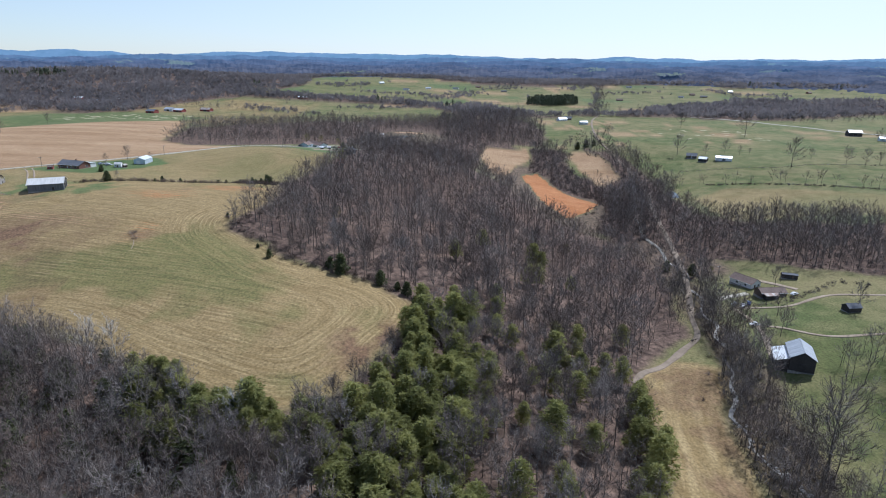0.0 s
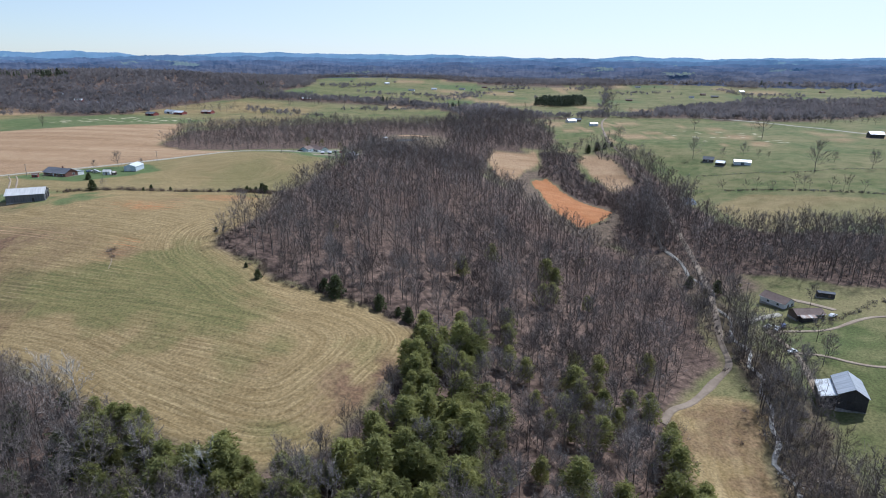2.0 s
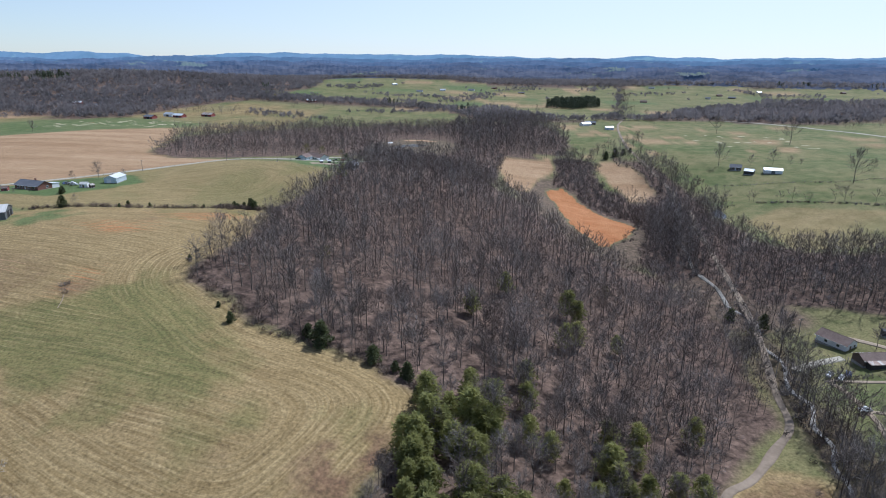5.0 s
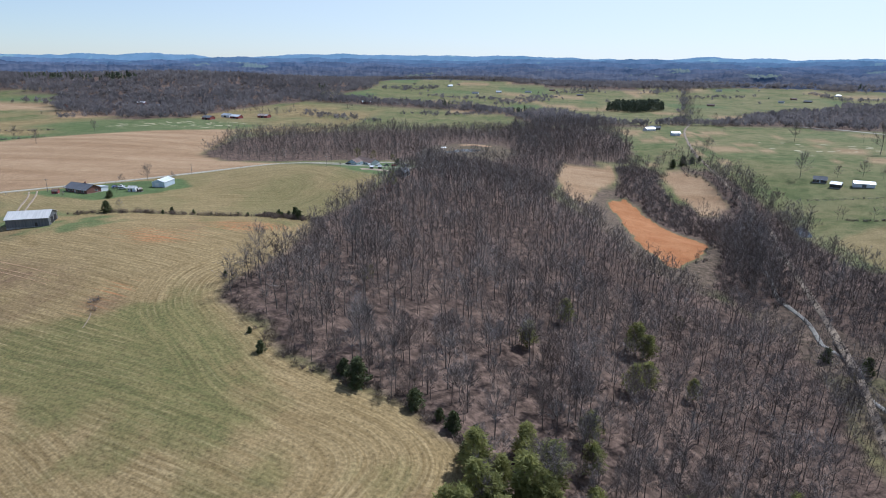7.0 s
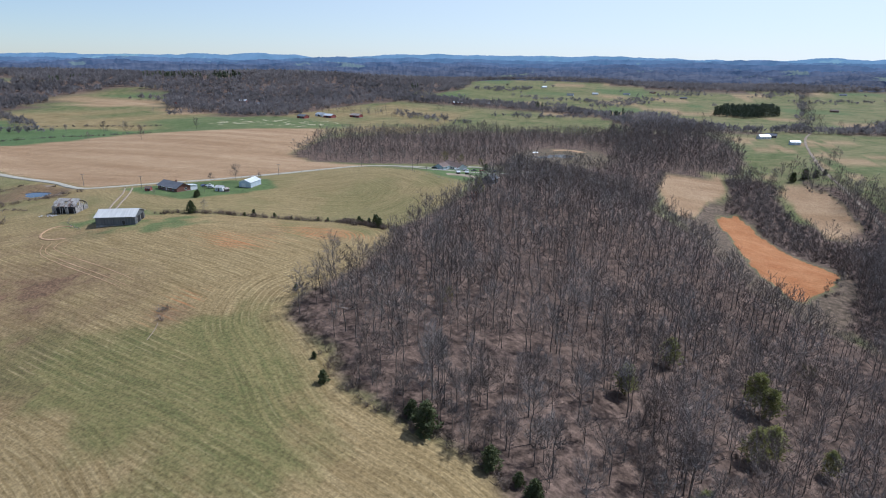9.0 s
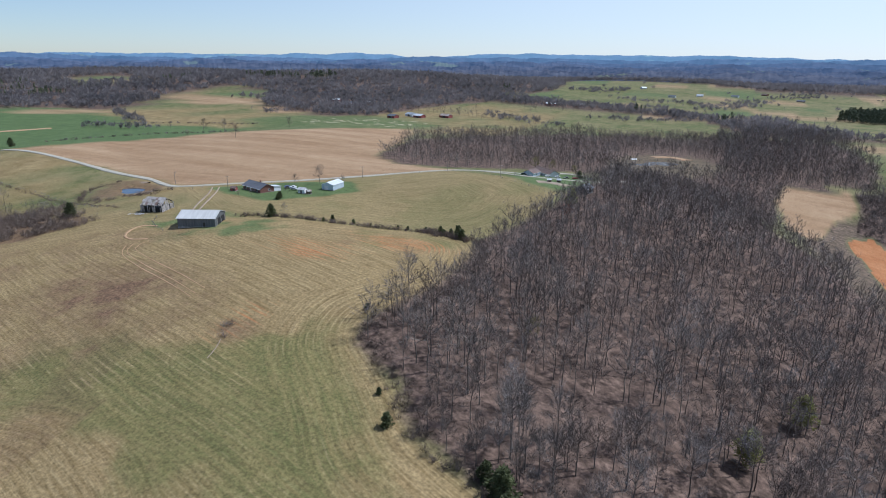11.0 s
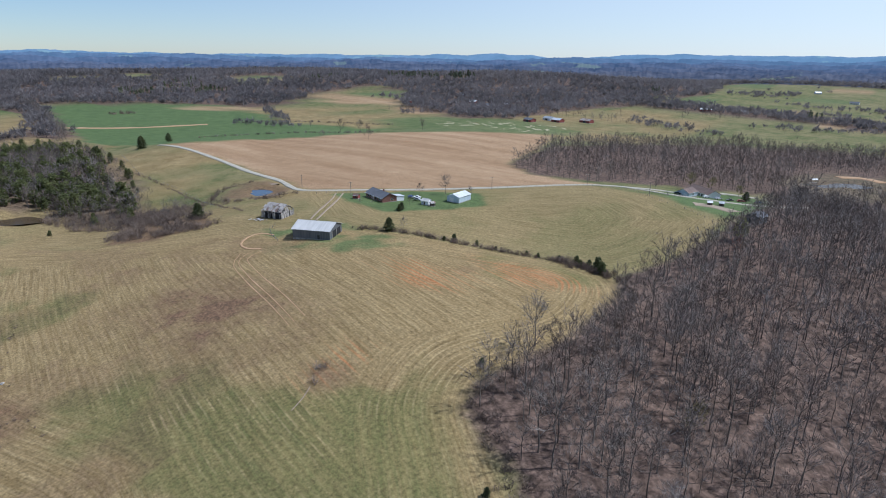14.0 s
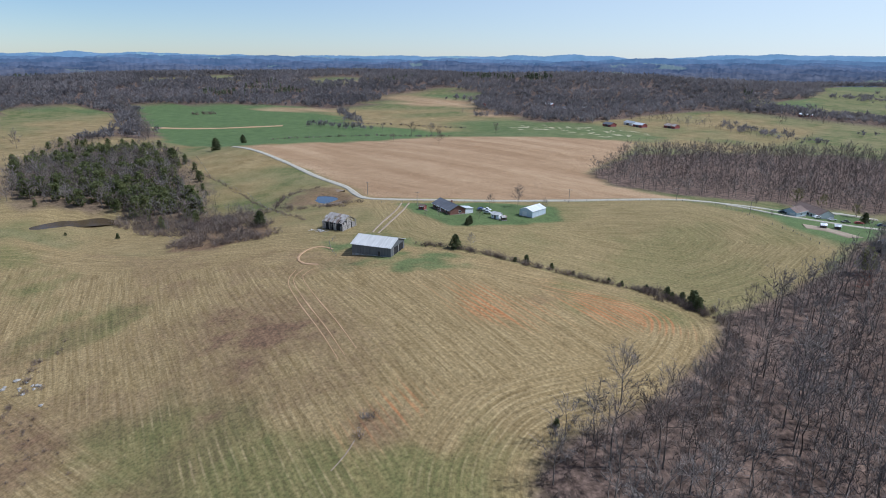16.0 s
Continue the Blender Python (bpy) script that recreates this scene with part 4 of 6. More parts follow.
def bare_tree(seed, H, limbs, subs, twigs, width, low=0.30, spread=1.0):
    """Trunk with limbs, and a crown of bare twigs."""
    r = np.random.default_rng(seed)
    wood, crown = Shape(), Shape()
    pts, rad = [np.array((0, 0, -0.6))], [H * 0.0125]
    for k in range(1, 5):
        f = k / 4
        pts.append(np.array((r.normal() * 0.018 * H * f, r.normal() * 0.018 * H * f, 0.70 * H * f)))
        rad.append(H * (0.0100 * (1 - f) ** 0.8 + 0.0030))
    for k in range(4):
        wood.tube(pts[k], pts[k + 1], rad[k], rad[k + 1], 5 if limbs > 12 else 3)
    az = r.random() * 6
    for k in range(limbs):
        f = low + (0.70 - low) * ((k + 0.5) / limbs) ** 0.8
        az += 2.4 + r.normal() * 0.35
        q = f / 0.70 * 4
        i = min(int(q), 3)
        a = pts[i] + (pts[i + 1] - pts[i]) * min(q - i, 1)
        rise = (f - low) / (0.70 - low)
        el = radians(22 + 50 * rise ** 1.3 + r.normal() * 8)
        n = H * (0.30 - 0.02 * rise) * (0.78 + 0.4 * r.random()) * (spread if rise < 0.75 else 1.0)
        mid = a + lean(r, az, el) * n * 0.5
        tip = mid + lean(r, az + r.normal() * 0.3, el + 0.22) * n * 0.5
        wood.tube(a, mid, H * 0.0040, H * 0.0026, 3)
        wood.tube(mid, tip, H * 0.0026, 0, 3)
        for s in range(subs):
            g = 0.30 + 0.70 * (s + r.random()) / subs
            b = a + (mid - a) * g * 2 if g < 0.5 else mid + (tip - mid) * (g * 2 - 1)
            e = b + lean(r, az + r.normal() * 0.9, el * 0.6 + r.normal() * 0.35 + 0.35) * n * (0.32 + 0.30 * r.random())
            crown.blade(b, e, width * 1.25, r)
            for t_ in range(twigs):
                h = b + (e - b) * (0.2 + 0.8 * r.random())
                o = lean(r, az + r.normal() * 1.5, 0.80 + r.normal() * 0.42)
                crown.blade(h, h + o * H * (0.05 + 0.085 * r.random()), width, r)
    return wood.arrays(), crown.arrays()


def conifer(seed, H, R, clumps, low, power, blade, flat=0.0, size=1.0):
    """Straight trunk in a crown of needle clumps; power shapes it from dome (under 1) to cone (1)."""
    r = np.random.default_rng(seed)
    wood, crown = Shape(), Shape()
    wood.tube((0, 0, -0.5), (r.normal() * 0.2, r.normal() * 0.2, H * 0.55), H * 0.017, H * 0.010, 5)
    wood.tube((0, 0, H * 0.55), (0, 0, H * 0.97), H * 0.010, 0, 4)
    az = 0.0
    for k in range(clumps):
        f = (k + r.random()) / clumps
        z = low * H + (1 - low) * H * f
        az += 2.4
        out = R * max(0.06, (1 - f) ** power * (0.65 + 0.35 * min(1.0, f * 4))) * (0.36 + 0.74 * r.random()) * (1 + 0.32 * math.sin(az * 0.37 + seed))
        c = np.array((math.cos(az) * out, math.sin(az) * out, z + r.normal() * 0.02 * H))
        if k % 3 == 0:
            wood.tube((0, 0, max(z - out * 0.25, 0.2)), c, H * 0.0035, 0, 3)
        s = size * (0.75 + 0.5 * r.random())
        for q in range(blade):
            o = r.normal(size=3)
            o[2] *= 0.55 - flat
            o += np.array((math.cos(az), math.sin(az), 0.25)) * 0.5
            o /= np.linalg.norm(o) + 1e-9
            p = c + r.normal(size=3) * s * 0.28
            crown.blade(p, p + o * s, s * (0.62 if blade < 9 else 0.34), r)
    return wood.arrays(), crown.arrays()


def bush_shape(seed, H, R, n, w):
    r = np.random.default_rng(seed)
    s = Shape()
    for k in range(n):
        az, el = r.random() * 6.3, radians(20 + 65 * r.random())
        a = np.array((r.normal() * R * 0.3, r.normal() * R * 0.3, -0.1))
        b = a + lean(r, az, el) * np.array((R, R, H)) * (0.6 + 0.5 * r.random())
        s.blade(a, b, w, r)
        for q in range(2):
            h = a + (b - a) * (0.4 + 0.5 * r.random())
            s.blade(h, h + lean(r, r.random() * 6.3, 0.7) * H * 0.4, w, r)
    return s.arrays()


def tree_thing(name, shapes, mats, label, category, group=""):
    """A tree as a thing of two parts, kept far below the ground as the pattern to copy."""
    e = new(name)
    e.empty_display_size = 0.5
    tagged(e, label, category, group)
    part("trunk", mesh_from("trunk", *shapes[0], mats[0]), None, e)
    part("crown", mesh_from("crown", *shapes[1], mats[1]), None, e)
    return e


def plant(pattern, x, y, s=1.0, rz=None, label="", tilt=0.0):
    x, y, s = float(x), float(y), float(s)
    m = pose(x, y, ground_z(x, y), tilt, 0, rng.random() * 360 if rz is None else rz) @ Matrix.Diagonal((s, s, s, 1))
    if pattern.get("placed"):
        ob = copy_thing(pattern, m)
    else:
        pattern["placed"] = 1
        pattern.matrix_basis = m
        ob = pattern
    if label:
        ob["label"] = label
    return ob


def scatter(poly, gap, wobble=4.0, seed=1, margin=0.0):
    """Jittered places inside a polygon."""
    r = np.random.default_rng(seed)
    p = np.array(poly, float)
    lo, hi = p.min(0), p.max(0)
    gx, gy = np.meshgrid(np.arange(lo[0], hi[0], gap), np.arange(lo[1], hi[1], gap))
    x = gx.ravel() + r.uniform(-0.55, 0.55, gx.size) * gap
    y = gy.ravel() + r.uniform(-0.55, 0.55, gx.size) * gap
    k = inside(x, y, poly, wobble) > margin
    return x[k], y[k], r


def mass(name, patterns, places, mats, label, category, r):
    """Many trees as one mesh: patterns of (wood, crown), places of (x, y, scale)."""
    V, F, MI, base = [], [], [], 0
    x, y, s = places
    z = surface_z(x, y)
    which = r.integers(0, len(patterns), len(x))
    for k, ((wv, wf), (cv, cf)) in enumerate(patterns):
        sel = np.where(which == k)[0]
        if not len(sel):
            continue
        v0 = np.concatenate([wv, cv])
        f0 = np.concatenate([wf, cf + len(wv)])
        mi = np.concatenate([np.zeros(len(wf), int), np.ones(len(cf), int)])
        a = r.random(len(sel)) * 6.283
        ca, sa, sc = np.cos(a)[:, None], np.sin(a)[:, None], s[sel][:, None]
        wide = sc * r.uniform(0.85, 1.15, len(sel))[:, None]
        vx = (v0[None, :, 0] * ca - v0[None, :, 1] * sa) * wide + x[sel][:, None]
        vy = (v0[None, :, 0] * sa + v0[None, :, 1] * ca) * wide + y[sel][:, None]
        vz = v0[None, :, 2] * sc + z[sel][:, None]
        V.append(np.stack([vx, vy, vz], 2).reshape(-1, 3))
        F.append((f0[None] + (base + np.arange(len(sel)) * len(v0))[:, None, None]).reshape(-1, 3))
        MI.append(np.tile(mi, len(sel)))
        base += len(sel) * len(v0)
    me = mesh_from(name, np.concatenate(V), np.concatenate(F), mats, np.concatenate(MI))
    return tagged(new(name, me), label, category, kind="stuff")


NEAR = [bare_tree(10 + k, 17.0, 14, 8, 9, 0.068, 0.24 + 0.05 * k, 1.12) for k in range(4)]
MID = [bare_tree(20 + k, 17.0, 10, 5, 6, 0.090, 0.24 + 0.03 * k, 1.12) for k in range(6)]
MID_FAR = [bare_tree(30 + k, 17.0, 7, 4, 5, 0.145, 0.26, 1.15) for k in range(5)]
FAR = [bare_tree(40 + k, 16.0, 6, 4, 5, 0.20, 0.22, 1.25) for k in range(5)]
BACK = [bare_tree(50 + k, 14.0, 6, 4, 5, 0.16, 0.20, 1.2) for k in range(5)]
FAR_SIMPLE = [bare_tree(45 + k, 15.0, 5, 3, 4, 0.40, 0.12, 1.3) for k in range(4)]
PINES_FAR = [conifer(65 + k, 12.5, 4.5, 70, 0.12, 0.46, 7, 0.1, 1.6) for k in range(3)]
PINES = [conifer(60 + k, 12.5, 4.2, 150, 0.20, 0.46, 10, 0.1, 1.15) for k in range(4)]
CEDARS = [conifer(70 + k, 8.2, 3.3, 180, 0.02, 0.46, 8, 0.0, 0.85) for k in range(3)]
LONE = [bare_tree(80 + k, 15.0, 15, 8, 7, 0.07, 0.20, 1.25) for k in range(3)]

# single trees near the walk
bare = [tree_thing("bare_tree", s, (M_BARK, M_TWIG), "leafless grey-brown hardwood standing in the wood", "tree", "bare woodland trees") for s in NEAR]
pines = [tree_thing("pine_tree", s, (M_BARK, M_PINE), "olive-green pine with a ragged rounded crown", "pine", "pines round the hayfield tip") for s in PINES]
cedars = [tree_thing("cedar_tree", s, (M_BARK, M_CEDAR), "dark green cedar with a dense pointed crown", "cedar", "cedars along field edges") for s in CEDARS]
lones = [tree_thing("lone_tree", s, (M_BARK, M_TWIG), "leafless spreading hardwood standing in open grass", "tree", "open-grown bare trees") for s in LONE]

wx, wy, wr = scatter(MAIN_WOODS, 5.5, 4.0, 3, 1.0)
open_ = (near_line(wx, wy, LANE_EAST) > 4) & (inside(wx, wy, CLAY_FIELD) < -2) & (inside(wx, wy, TAN_FIELD_A) < -2) & (wy > 84) & (inside(wx, wy, CLEARING) < 0)
open_ &= (wr.random(len(wx)) > 0.08) & ((fbm(wx / 11, wy / 11, 2) > -0.26) | (wy < 218)) & (np.hypot(wx + 104, wy - 301) > 10)
wx, wy = wx[open_], wy[open_]
# the hollow south of the field is denser
sx, sy, _r = scatter([(-160, 186), (-95, 157), (-47, 138), (-33, 148), (-18, 172), (-8, 200), (8, 190), (10, 100), (-60, 84), (-200, 100)], 6.6, 4.0, 4)
wx, wy = np.concatenate([wx, sx]), np.concatenate([wy, sy])
PINE_ZONE = [(-96, 154), (-83, 160), (-54, 142), (-30, 136), (-23, 145), (-16, 167), (-13, 212), (2, 209), (11, 171), (8, 128), (-3, 100), (-28, 98), (-34, 118), (-57, 126), (-78, 132)]
PINE_MIX = [(14, 225), (30, 225), (70, 200), (62, 140), (45, 80), (0, 80), (18, 120), (22, 170)]
pz = smooth(-8, 6, inside(wx, wy, PINE_ZONE, 10)) * 0.86 + smooth(-5, 5, inside(wx, wy, PINE_MIX, 8)) * 0.20 + 0.003
is_pine = wr.random(len(wx)) < pz
size = wr.uniform(0.55, 1.12, len(wx)) * (1 + 0.22 * fbm(wx / 25, wy / 25, 2)) * np.where(inside(wx, wy, MAIN_WOODS) < 9, 0.68, 1.0) * np.where((wy > 585) & (wx < -5), 0.6, 1.0)
near_rank = np.hypot(wx + 20, (wy - 190))
own = ~is_pine & (near_rank <= np.sort(near_rank[~is_pine])[288])
for k in np.where(own)[0]:
    plant(bare[int(wr.integers(0, 4))], wx[k], wy[k], size[k])
for x, y, s in ((4, 277, 0.85), (45, 272, 1.1), (40, 268, 0.9), (21, 231, 0.8), (62, 276, 0.8), (46, 298, 1.1), (50, 296, 0.8), (73, 221, 0.9), (20, 216, 1.0), (48, 187, 0.9), (61, 139, 1.1), (63, 160, 1.2),
                (66, 150, 1.0), (58, 150, 0.9), (64, 170, 0.9), (57, 130, 1.1), (68, 180, 0.8)):
    plant(pines[int(wr.integers(0, 4))], x, y, s)
own_pine = np.where(is_pine)[0][:270]
for k in own_pine:
    plant(pines[int(wr.integers(0, 4))], wx[k], wy[k], 0.62 + 0.5 * wr.random() ** 1.2)
rest = ~is_pine & ~own
near_ = rest & (wy < 345)
rest = rest & (wy >= 345)
mass("woodland", MID, (wx[near_], wy[near_], size[near_]), (M_BARK, M_TWIG), "leafless hardwood forest with brown leaf litter", "forest", wr)
mass("woodland", MID_FAR, (wx[rest], wy[rest], size[rest]), (M_BARK, M_TWIG), "dense leafless hardwood forest on the ridge", "forest", wr)
rest_p = np.setdiff1d(np.where(is_pine)[0], own_pine)
if len(rest_p):
    mass("pine_woodland", PINES, (wx[rest_p], wy[rest_p], 0.65 + 0.4 * wr.random(len(rest_p))), (M_BARK, M_PINE), "scattered green pines among bare woods", "forest", wr)

for nm, poly, gap, seed, lab in (("back_woodland", BACK_WOODS, 7.0, 5, "leafless woodlot behind the ranch house"), ("pond_woodland", FILL_WOODS, 6.0, 10, "bare trees between the pond and the tan field"), ("creek_woodland", CREEK_WOODS, 5.6, 6, "bare creekside woodland band"),
                                 ("gap_woodland", GAP_WOODS, 5.2, 7, "bare trees and scrub between the bare fields"), ("creekside_trees", CREEK_TREES, 4.6, 8, "thin bare trees along the creek"), ("pasture_trees", SIDE_TREES, 6.5, 9, "bare trees beside the dark barn")):
    x, y, r = scatter(poly, gap, 6.0, seed)
    k = (near_line(x, y, LANE_EAST) > 4.5) & (inside(x, y, EAST_POND) < -3) & (inside(x, y, NORTH_POND) < -3) & (inside(x, y, CLEARING) < 2) & (np.hypot(x + 82, y - 492) > 9) & (inside(x, y, TAN_FIELD_B) < -3) & (inside(x, y, CLAY_FIELD) < -2) & (np.hypot(x - 134, y - 204) > 13)
    k &= (inside(x, y + 12, TAN_FIELD_B) < -2) & (inside(x, y + 24, TAN_FIELD_B) < -2) & (inside(x, y + 40, TAN_FIELD_B) < -2)
    mass(nm, FAR if seed == 7 else BACK if seed in (5, 10) else MID_FAR if seed == 6 else MID, (x[k], y[k], r.uniform(0.55, 1.0, k.sum()) * (1 + 0.45 * fbm(x[k] / 45, y[k] / 45, 3)) * (0.66 if seed == 7 else 1.15 if seed == 6 else 1.2 if seed == 8 else np.where(x[k] > -10, 1.4, 1.0) if seed == 5 else 1.0)), (M_BARK, M_TWIG), lab, "forest", r)

# pines and hardwoods round the west pond
x, y, r = scatter(PINE_WOOD, 5.4, 14.0, 12)
k = (inside(x, y, WEST_POND) < -3) & (r.random(len(x)) > 0.12)
x, y = x[k], y[k]
green_ = r.random(len(x)) < 0.08 + 0.50 * (fbm(x / 30, y / 30, 3) > 0.06)
mass("pond_pines", PINES_FAR, (x[green_], y[green_], r.uniform(0.5, 1.1, green_.sum())), (M_BARK, M_OLIVE), "olive-green pine stand by the brown pond", "forest", r)
mass("pond_hardwoods", FAR, (x[~green_], y[~green_], r.uniform(0.5, 0.95, (~green_).sum())), (M_BARK, M_TWIG), "grey leafless trees among the pines", "forest", r)

x, y, r = scatter(POND_WOODS, 6.2, 14.0, 66)
k = (inside(x, y, WEST_POND) < -2) & (r.random(len(x)) > 0.2) & (fbm(x / 30, y / 30, 3) > -0.25)
x, y = x[k], y[k]
green_ = r.random(len(x)) < 0.22
mass("pond_pines", PINES_FAR, (x[green_], y[green_], r.uniform(0.25, 0.75, green_.sum())), (M_BARK, M_OLIVE), "scattered evergreens in the brush round the brown pond", "forest", r)
mass("pond_hardwoods", MID_FAR, (x[~green_], y[~green_], r.uniform(0.25, 0.7, (~green_).sum())), (M_BARK, M_TWIG), "grey bare saplings round the brown pond", "forest", r)

# brush: thickets, hedge, creek banks
x0_, y0_, r0_ = scatter(BRUSH_WEST, 3.0, 8.0, 20)
BUSHES = [(bush_shape(90 + k, 2.6, 2.0, 20, 0.15), bush_shape(95 + k, 0.6, 0.5, 3, 0.05)) for k in range(3)]


def thicket(name, x, y, lo, hi, mat, label, seed):
    r_ = np.random.default_rng(seed)
    return mass(name, BUSHES, (x, y, r_.uniform(lo, hi, len(x))), (mat, mat), label, "brush", r_)


thicket("pond_thicket", x0_, y0_, 0.6, 1.5, M_BRUSH, "tall brown leafless brush between pond and pines", 9)
x, y, r = scatter(BRUSH, 2.4, 14.0, 21)
k = fbm(x / 14, y / 14, 3) > -0.22
x, y = x[k], y[k]
px_, py_, pr_ = scatter(BRUSH_WEST, 7.0, 10.0, 61)
qx_, qy_, pr_ = scatter(BRUSH, 12.0, 10.0, 62)
px_, py_ = np.concatenate([px_, qx_]), np.concatenate([py_, qy_])
mass("brush_saplings", MID_FAR, (px_, py_, pr_.uniform(0.2, 0.5, len(px_))), (M_BARK, M_TWIG), "young bare trees rising from the brush", "trees", pr_)
thicket("brush", x, y, 0.6, 1.6, M_BRUSH, "tangle of brown leafless brush below the knoll", 1)


def along(line, gap, jitter, seed):
    r_ = np.random.default_rng(seed)
    out = []
    for (ax, ay), (bx, by) in zip(line[:-1], line[1:]):
        n = max(1, int(math.hypot(bx - ax, by - ay) / gap))
        for s in range(n):
            t = (s + r_.random()) / n
            out.append((ax + (bx - ax) * t + r_.normal() * jitter, ay + (by - ay) * t + r_.normal() * jitter))
    o = np.array(out)
    return o[:, 0], o[:, 1]


x, y = along(HEDGE, 0.9, 0.9, 22)
x = np.concatenate([x, -140 + 34 * rng.random(70)])
y = np.concatenate([y, 383 - 0.2 * (x[-70:] + 140) + rng.normal(0, 2.5, 70)])
thicket("hedgerow", x, y, 0.45, 1.2, M_BRUSH, "scrubby brown hedgerow along the field", 2)
EDGE = [(-20, 172), (-11, 198), (-12, 212), (-31, 223), (-48, 227), (-68, 235), (-82, 250), (-103, 267), (-107, 280), (-99, 296), (-90, 318), (-98, 355), (-110, 376)]
x, y = along(EDGE, 1.6, 1.6, 23)
thicket("wood_edge_brush", x + 2.5, y, 0.5, 1.15, M_BRUSH, "leafless brush along the edge of the wood", 3)
x, y = along(CREEK, 2.2, 4.5, 24)
k = near_line(x, y, CREEK) > 2.2
thicket("creek_brush", x[k], y[k], 0.5, 1.2, M_TWIG, "grey brush on the creek banks", 4)
x, y = along([(148, 261), (158, 262), (170, 266), (185, 273), (200, 284), (216, 280)], 1.5, 1.2, 29)
thicket("bank_brush", x, y, 0.4, 0.8, M_TWIG, "brown brush along the farmyard bank", 10)
x, y, r = scatter(CREEK_TREES, 3.4, 4.0, 30)
k = near_line(x, y, LANE_EAST) > 2.5
cx_, cy_, cr_ = scatter(CREEK_WOODS, 5.6, 4.0, 34)
kk = (near_line(cx_, cy_, LANE_EAST) > 3) & (inside(cx_, cy_ + 15, TAN_FIELD_B) < 0)
cx_, cy_ = cx_[kk], cy_[kk]
thicket("woodland_scrub", cx_, cy_, 0.5, 1.2, M_TWIG, "dark scrub under the creekside woods", 12)
cx_, cy_, cr_ = scatter(GAP_WOODS, 4.5, 4.0, 35)
kk = (inside(cx_, cy_, CLAY_FIELD) < -1) & (inside(cx_, cy_ + 12, TAN_FIELD_B) < -1)
thicket("gap_scrub", cx_[kk], cy_[kk], 0.7, 1.5, M_TWIG, "brown scrub between the bare fields", 13)
thicket("creek_scrub", x[k], y[k], 0.6, 1.4, M_TWIG, "dense grey scrub between lane and creek", 11)
x, y = along([(-376, 400), (-380, 380), (-366, 364), (-350, 358), (-334, 357), (-318, 372), (-314, 388)], 1.2, 1.8, 25)
thicket("pond_brush", x, y, 0.6, 1.2, M_BRUSH, "brown brush on the pond bank", 5)
x, y = along([(-485, 374), (-448, 371), (-403, 364), (-348, 352), (-304, 343)], 1.6, 0.8, 38)
thicket("fence_brush", x, y, 0.25, 0.6, M_BRUSH, "brown weeds along an old wire fence", 15)
x, y = along([(-1012, 592), (-1003, 608), (-996, 624)], 2.2, 6.0, 39)
thicket("crop_island", x, y, 1.2, 2.4, M_BRUSH, "scrubby island of trees in the green crop", 16)
x, y = along([(-232, 205), (-222, 199), (-210, 201), (-200, 198)], 0.8, 4.5, 40)
thicket("corner_brush", x, y, 0.15, 0.45, M_BRUSH, "low brown weeds in the field corner", 17)
x, y = along([(-262, 222), (-258, 213), (-247, 209), (-236, 199), (-226, 190)], 1.3, 1.6, 26)
thicket("ditch_brush", x, y, 0.3, 0.7, M_BRUSH, "dark brush along the field ditch", 6)
x, y = along([(234, 532), (266, 518), (296, 498), (351, 466), (430, 430)], 1.3, 1.0, 27)
thicket("meadow_hedge", x, y, 0.5, 0.9, M_TWIG, "thin hedgerow between green meadows", 7)
x, y = along([(230, 585), (283, 573), (316, 563), (350, 567), (420, 560)], 1.8, 1.0, 28)
thicket("meadow_fence_brush", x, y, 0.3, 0.6, M_TWIG, "thin scrub along a pasture fence", 8)
for nm, line, sd in (("crop_hedge", [(-755, 637), (-723, 690), (-660, 719), (-577, 765)], 31), ("crop_hedge_b", [(-640, 520), (-560, 600), (-481, 640)], 32),
                     ("clay_hedge", [(120, 600), (122, 540), (128, 480), (104, 420)], 33)):
    x, y = along(line, 3.0, 2.0, sd)
    thicket(nm, x, y, 0.6, 1.2, M_TWIG, "scrubby hedge between open fields", sd)

ux, uy, ur = scatter([(-165, 184), (-95, 155), (-50, 138), (-40, 110), (-90, 84), (-220, 100), (-260, 165)], 9.0, 6.0, 36)
mass("understory_cedars", PINES_FAR, (ux, uy, ur.uniform(0.3, 0.7, len(ux))), (M_BARK, M_CEDAR), "dark young evergreens under the bare trees", "forest", ur)
ux, uy, ur = scatter([(-165, 184), (-95, 155), (-50, 138), (-40, 110), (-90, 84), (-220, 100), (-260, 165)], 4.5, 6.0, 37)
thicket("hollow_scrub", ux, uy, 0.8, 1.8, M_TWIG, "dense bare scrub in the wooded hollow", 14)

# bare trees crowd the lane on both sides
lx, ly = along([p for p in LANE_EAST if 225 < p[1] < 665], 1.7, 5.5, 63)
k = (near_line(lx, ly, LANE_EAST) > 1.9) & (inside(lx, ly + 18, TAN_FIELD_B) < -2) & ~((lx > 132) & (ly < 300))
lr = np.random.default_rng(64)
mass("lane_trees", MID_FAR, (lx[k], ly[k], lr.uniform(0.3, 0.85, k.sum())), (M_BARK, M_TWIG), "bare trees crowding the dirt lane", "trees", lr)

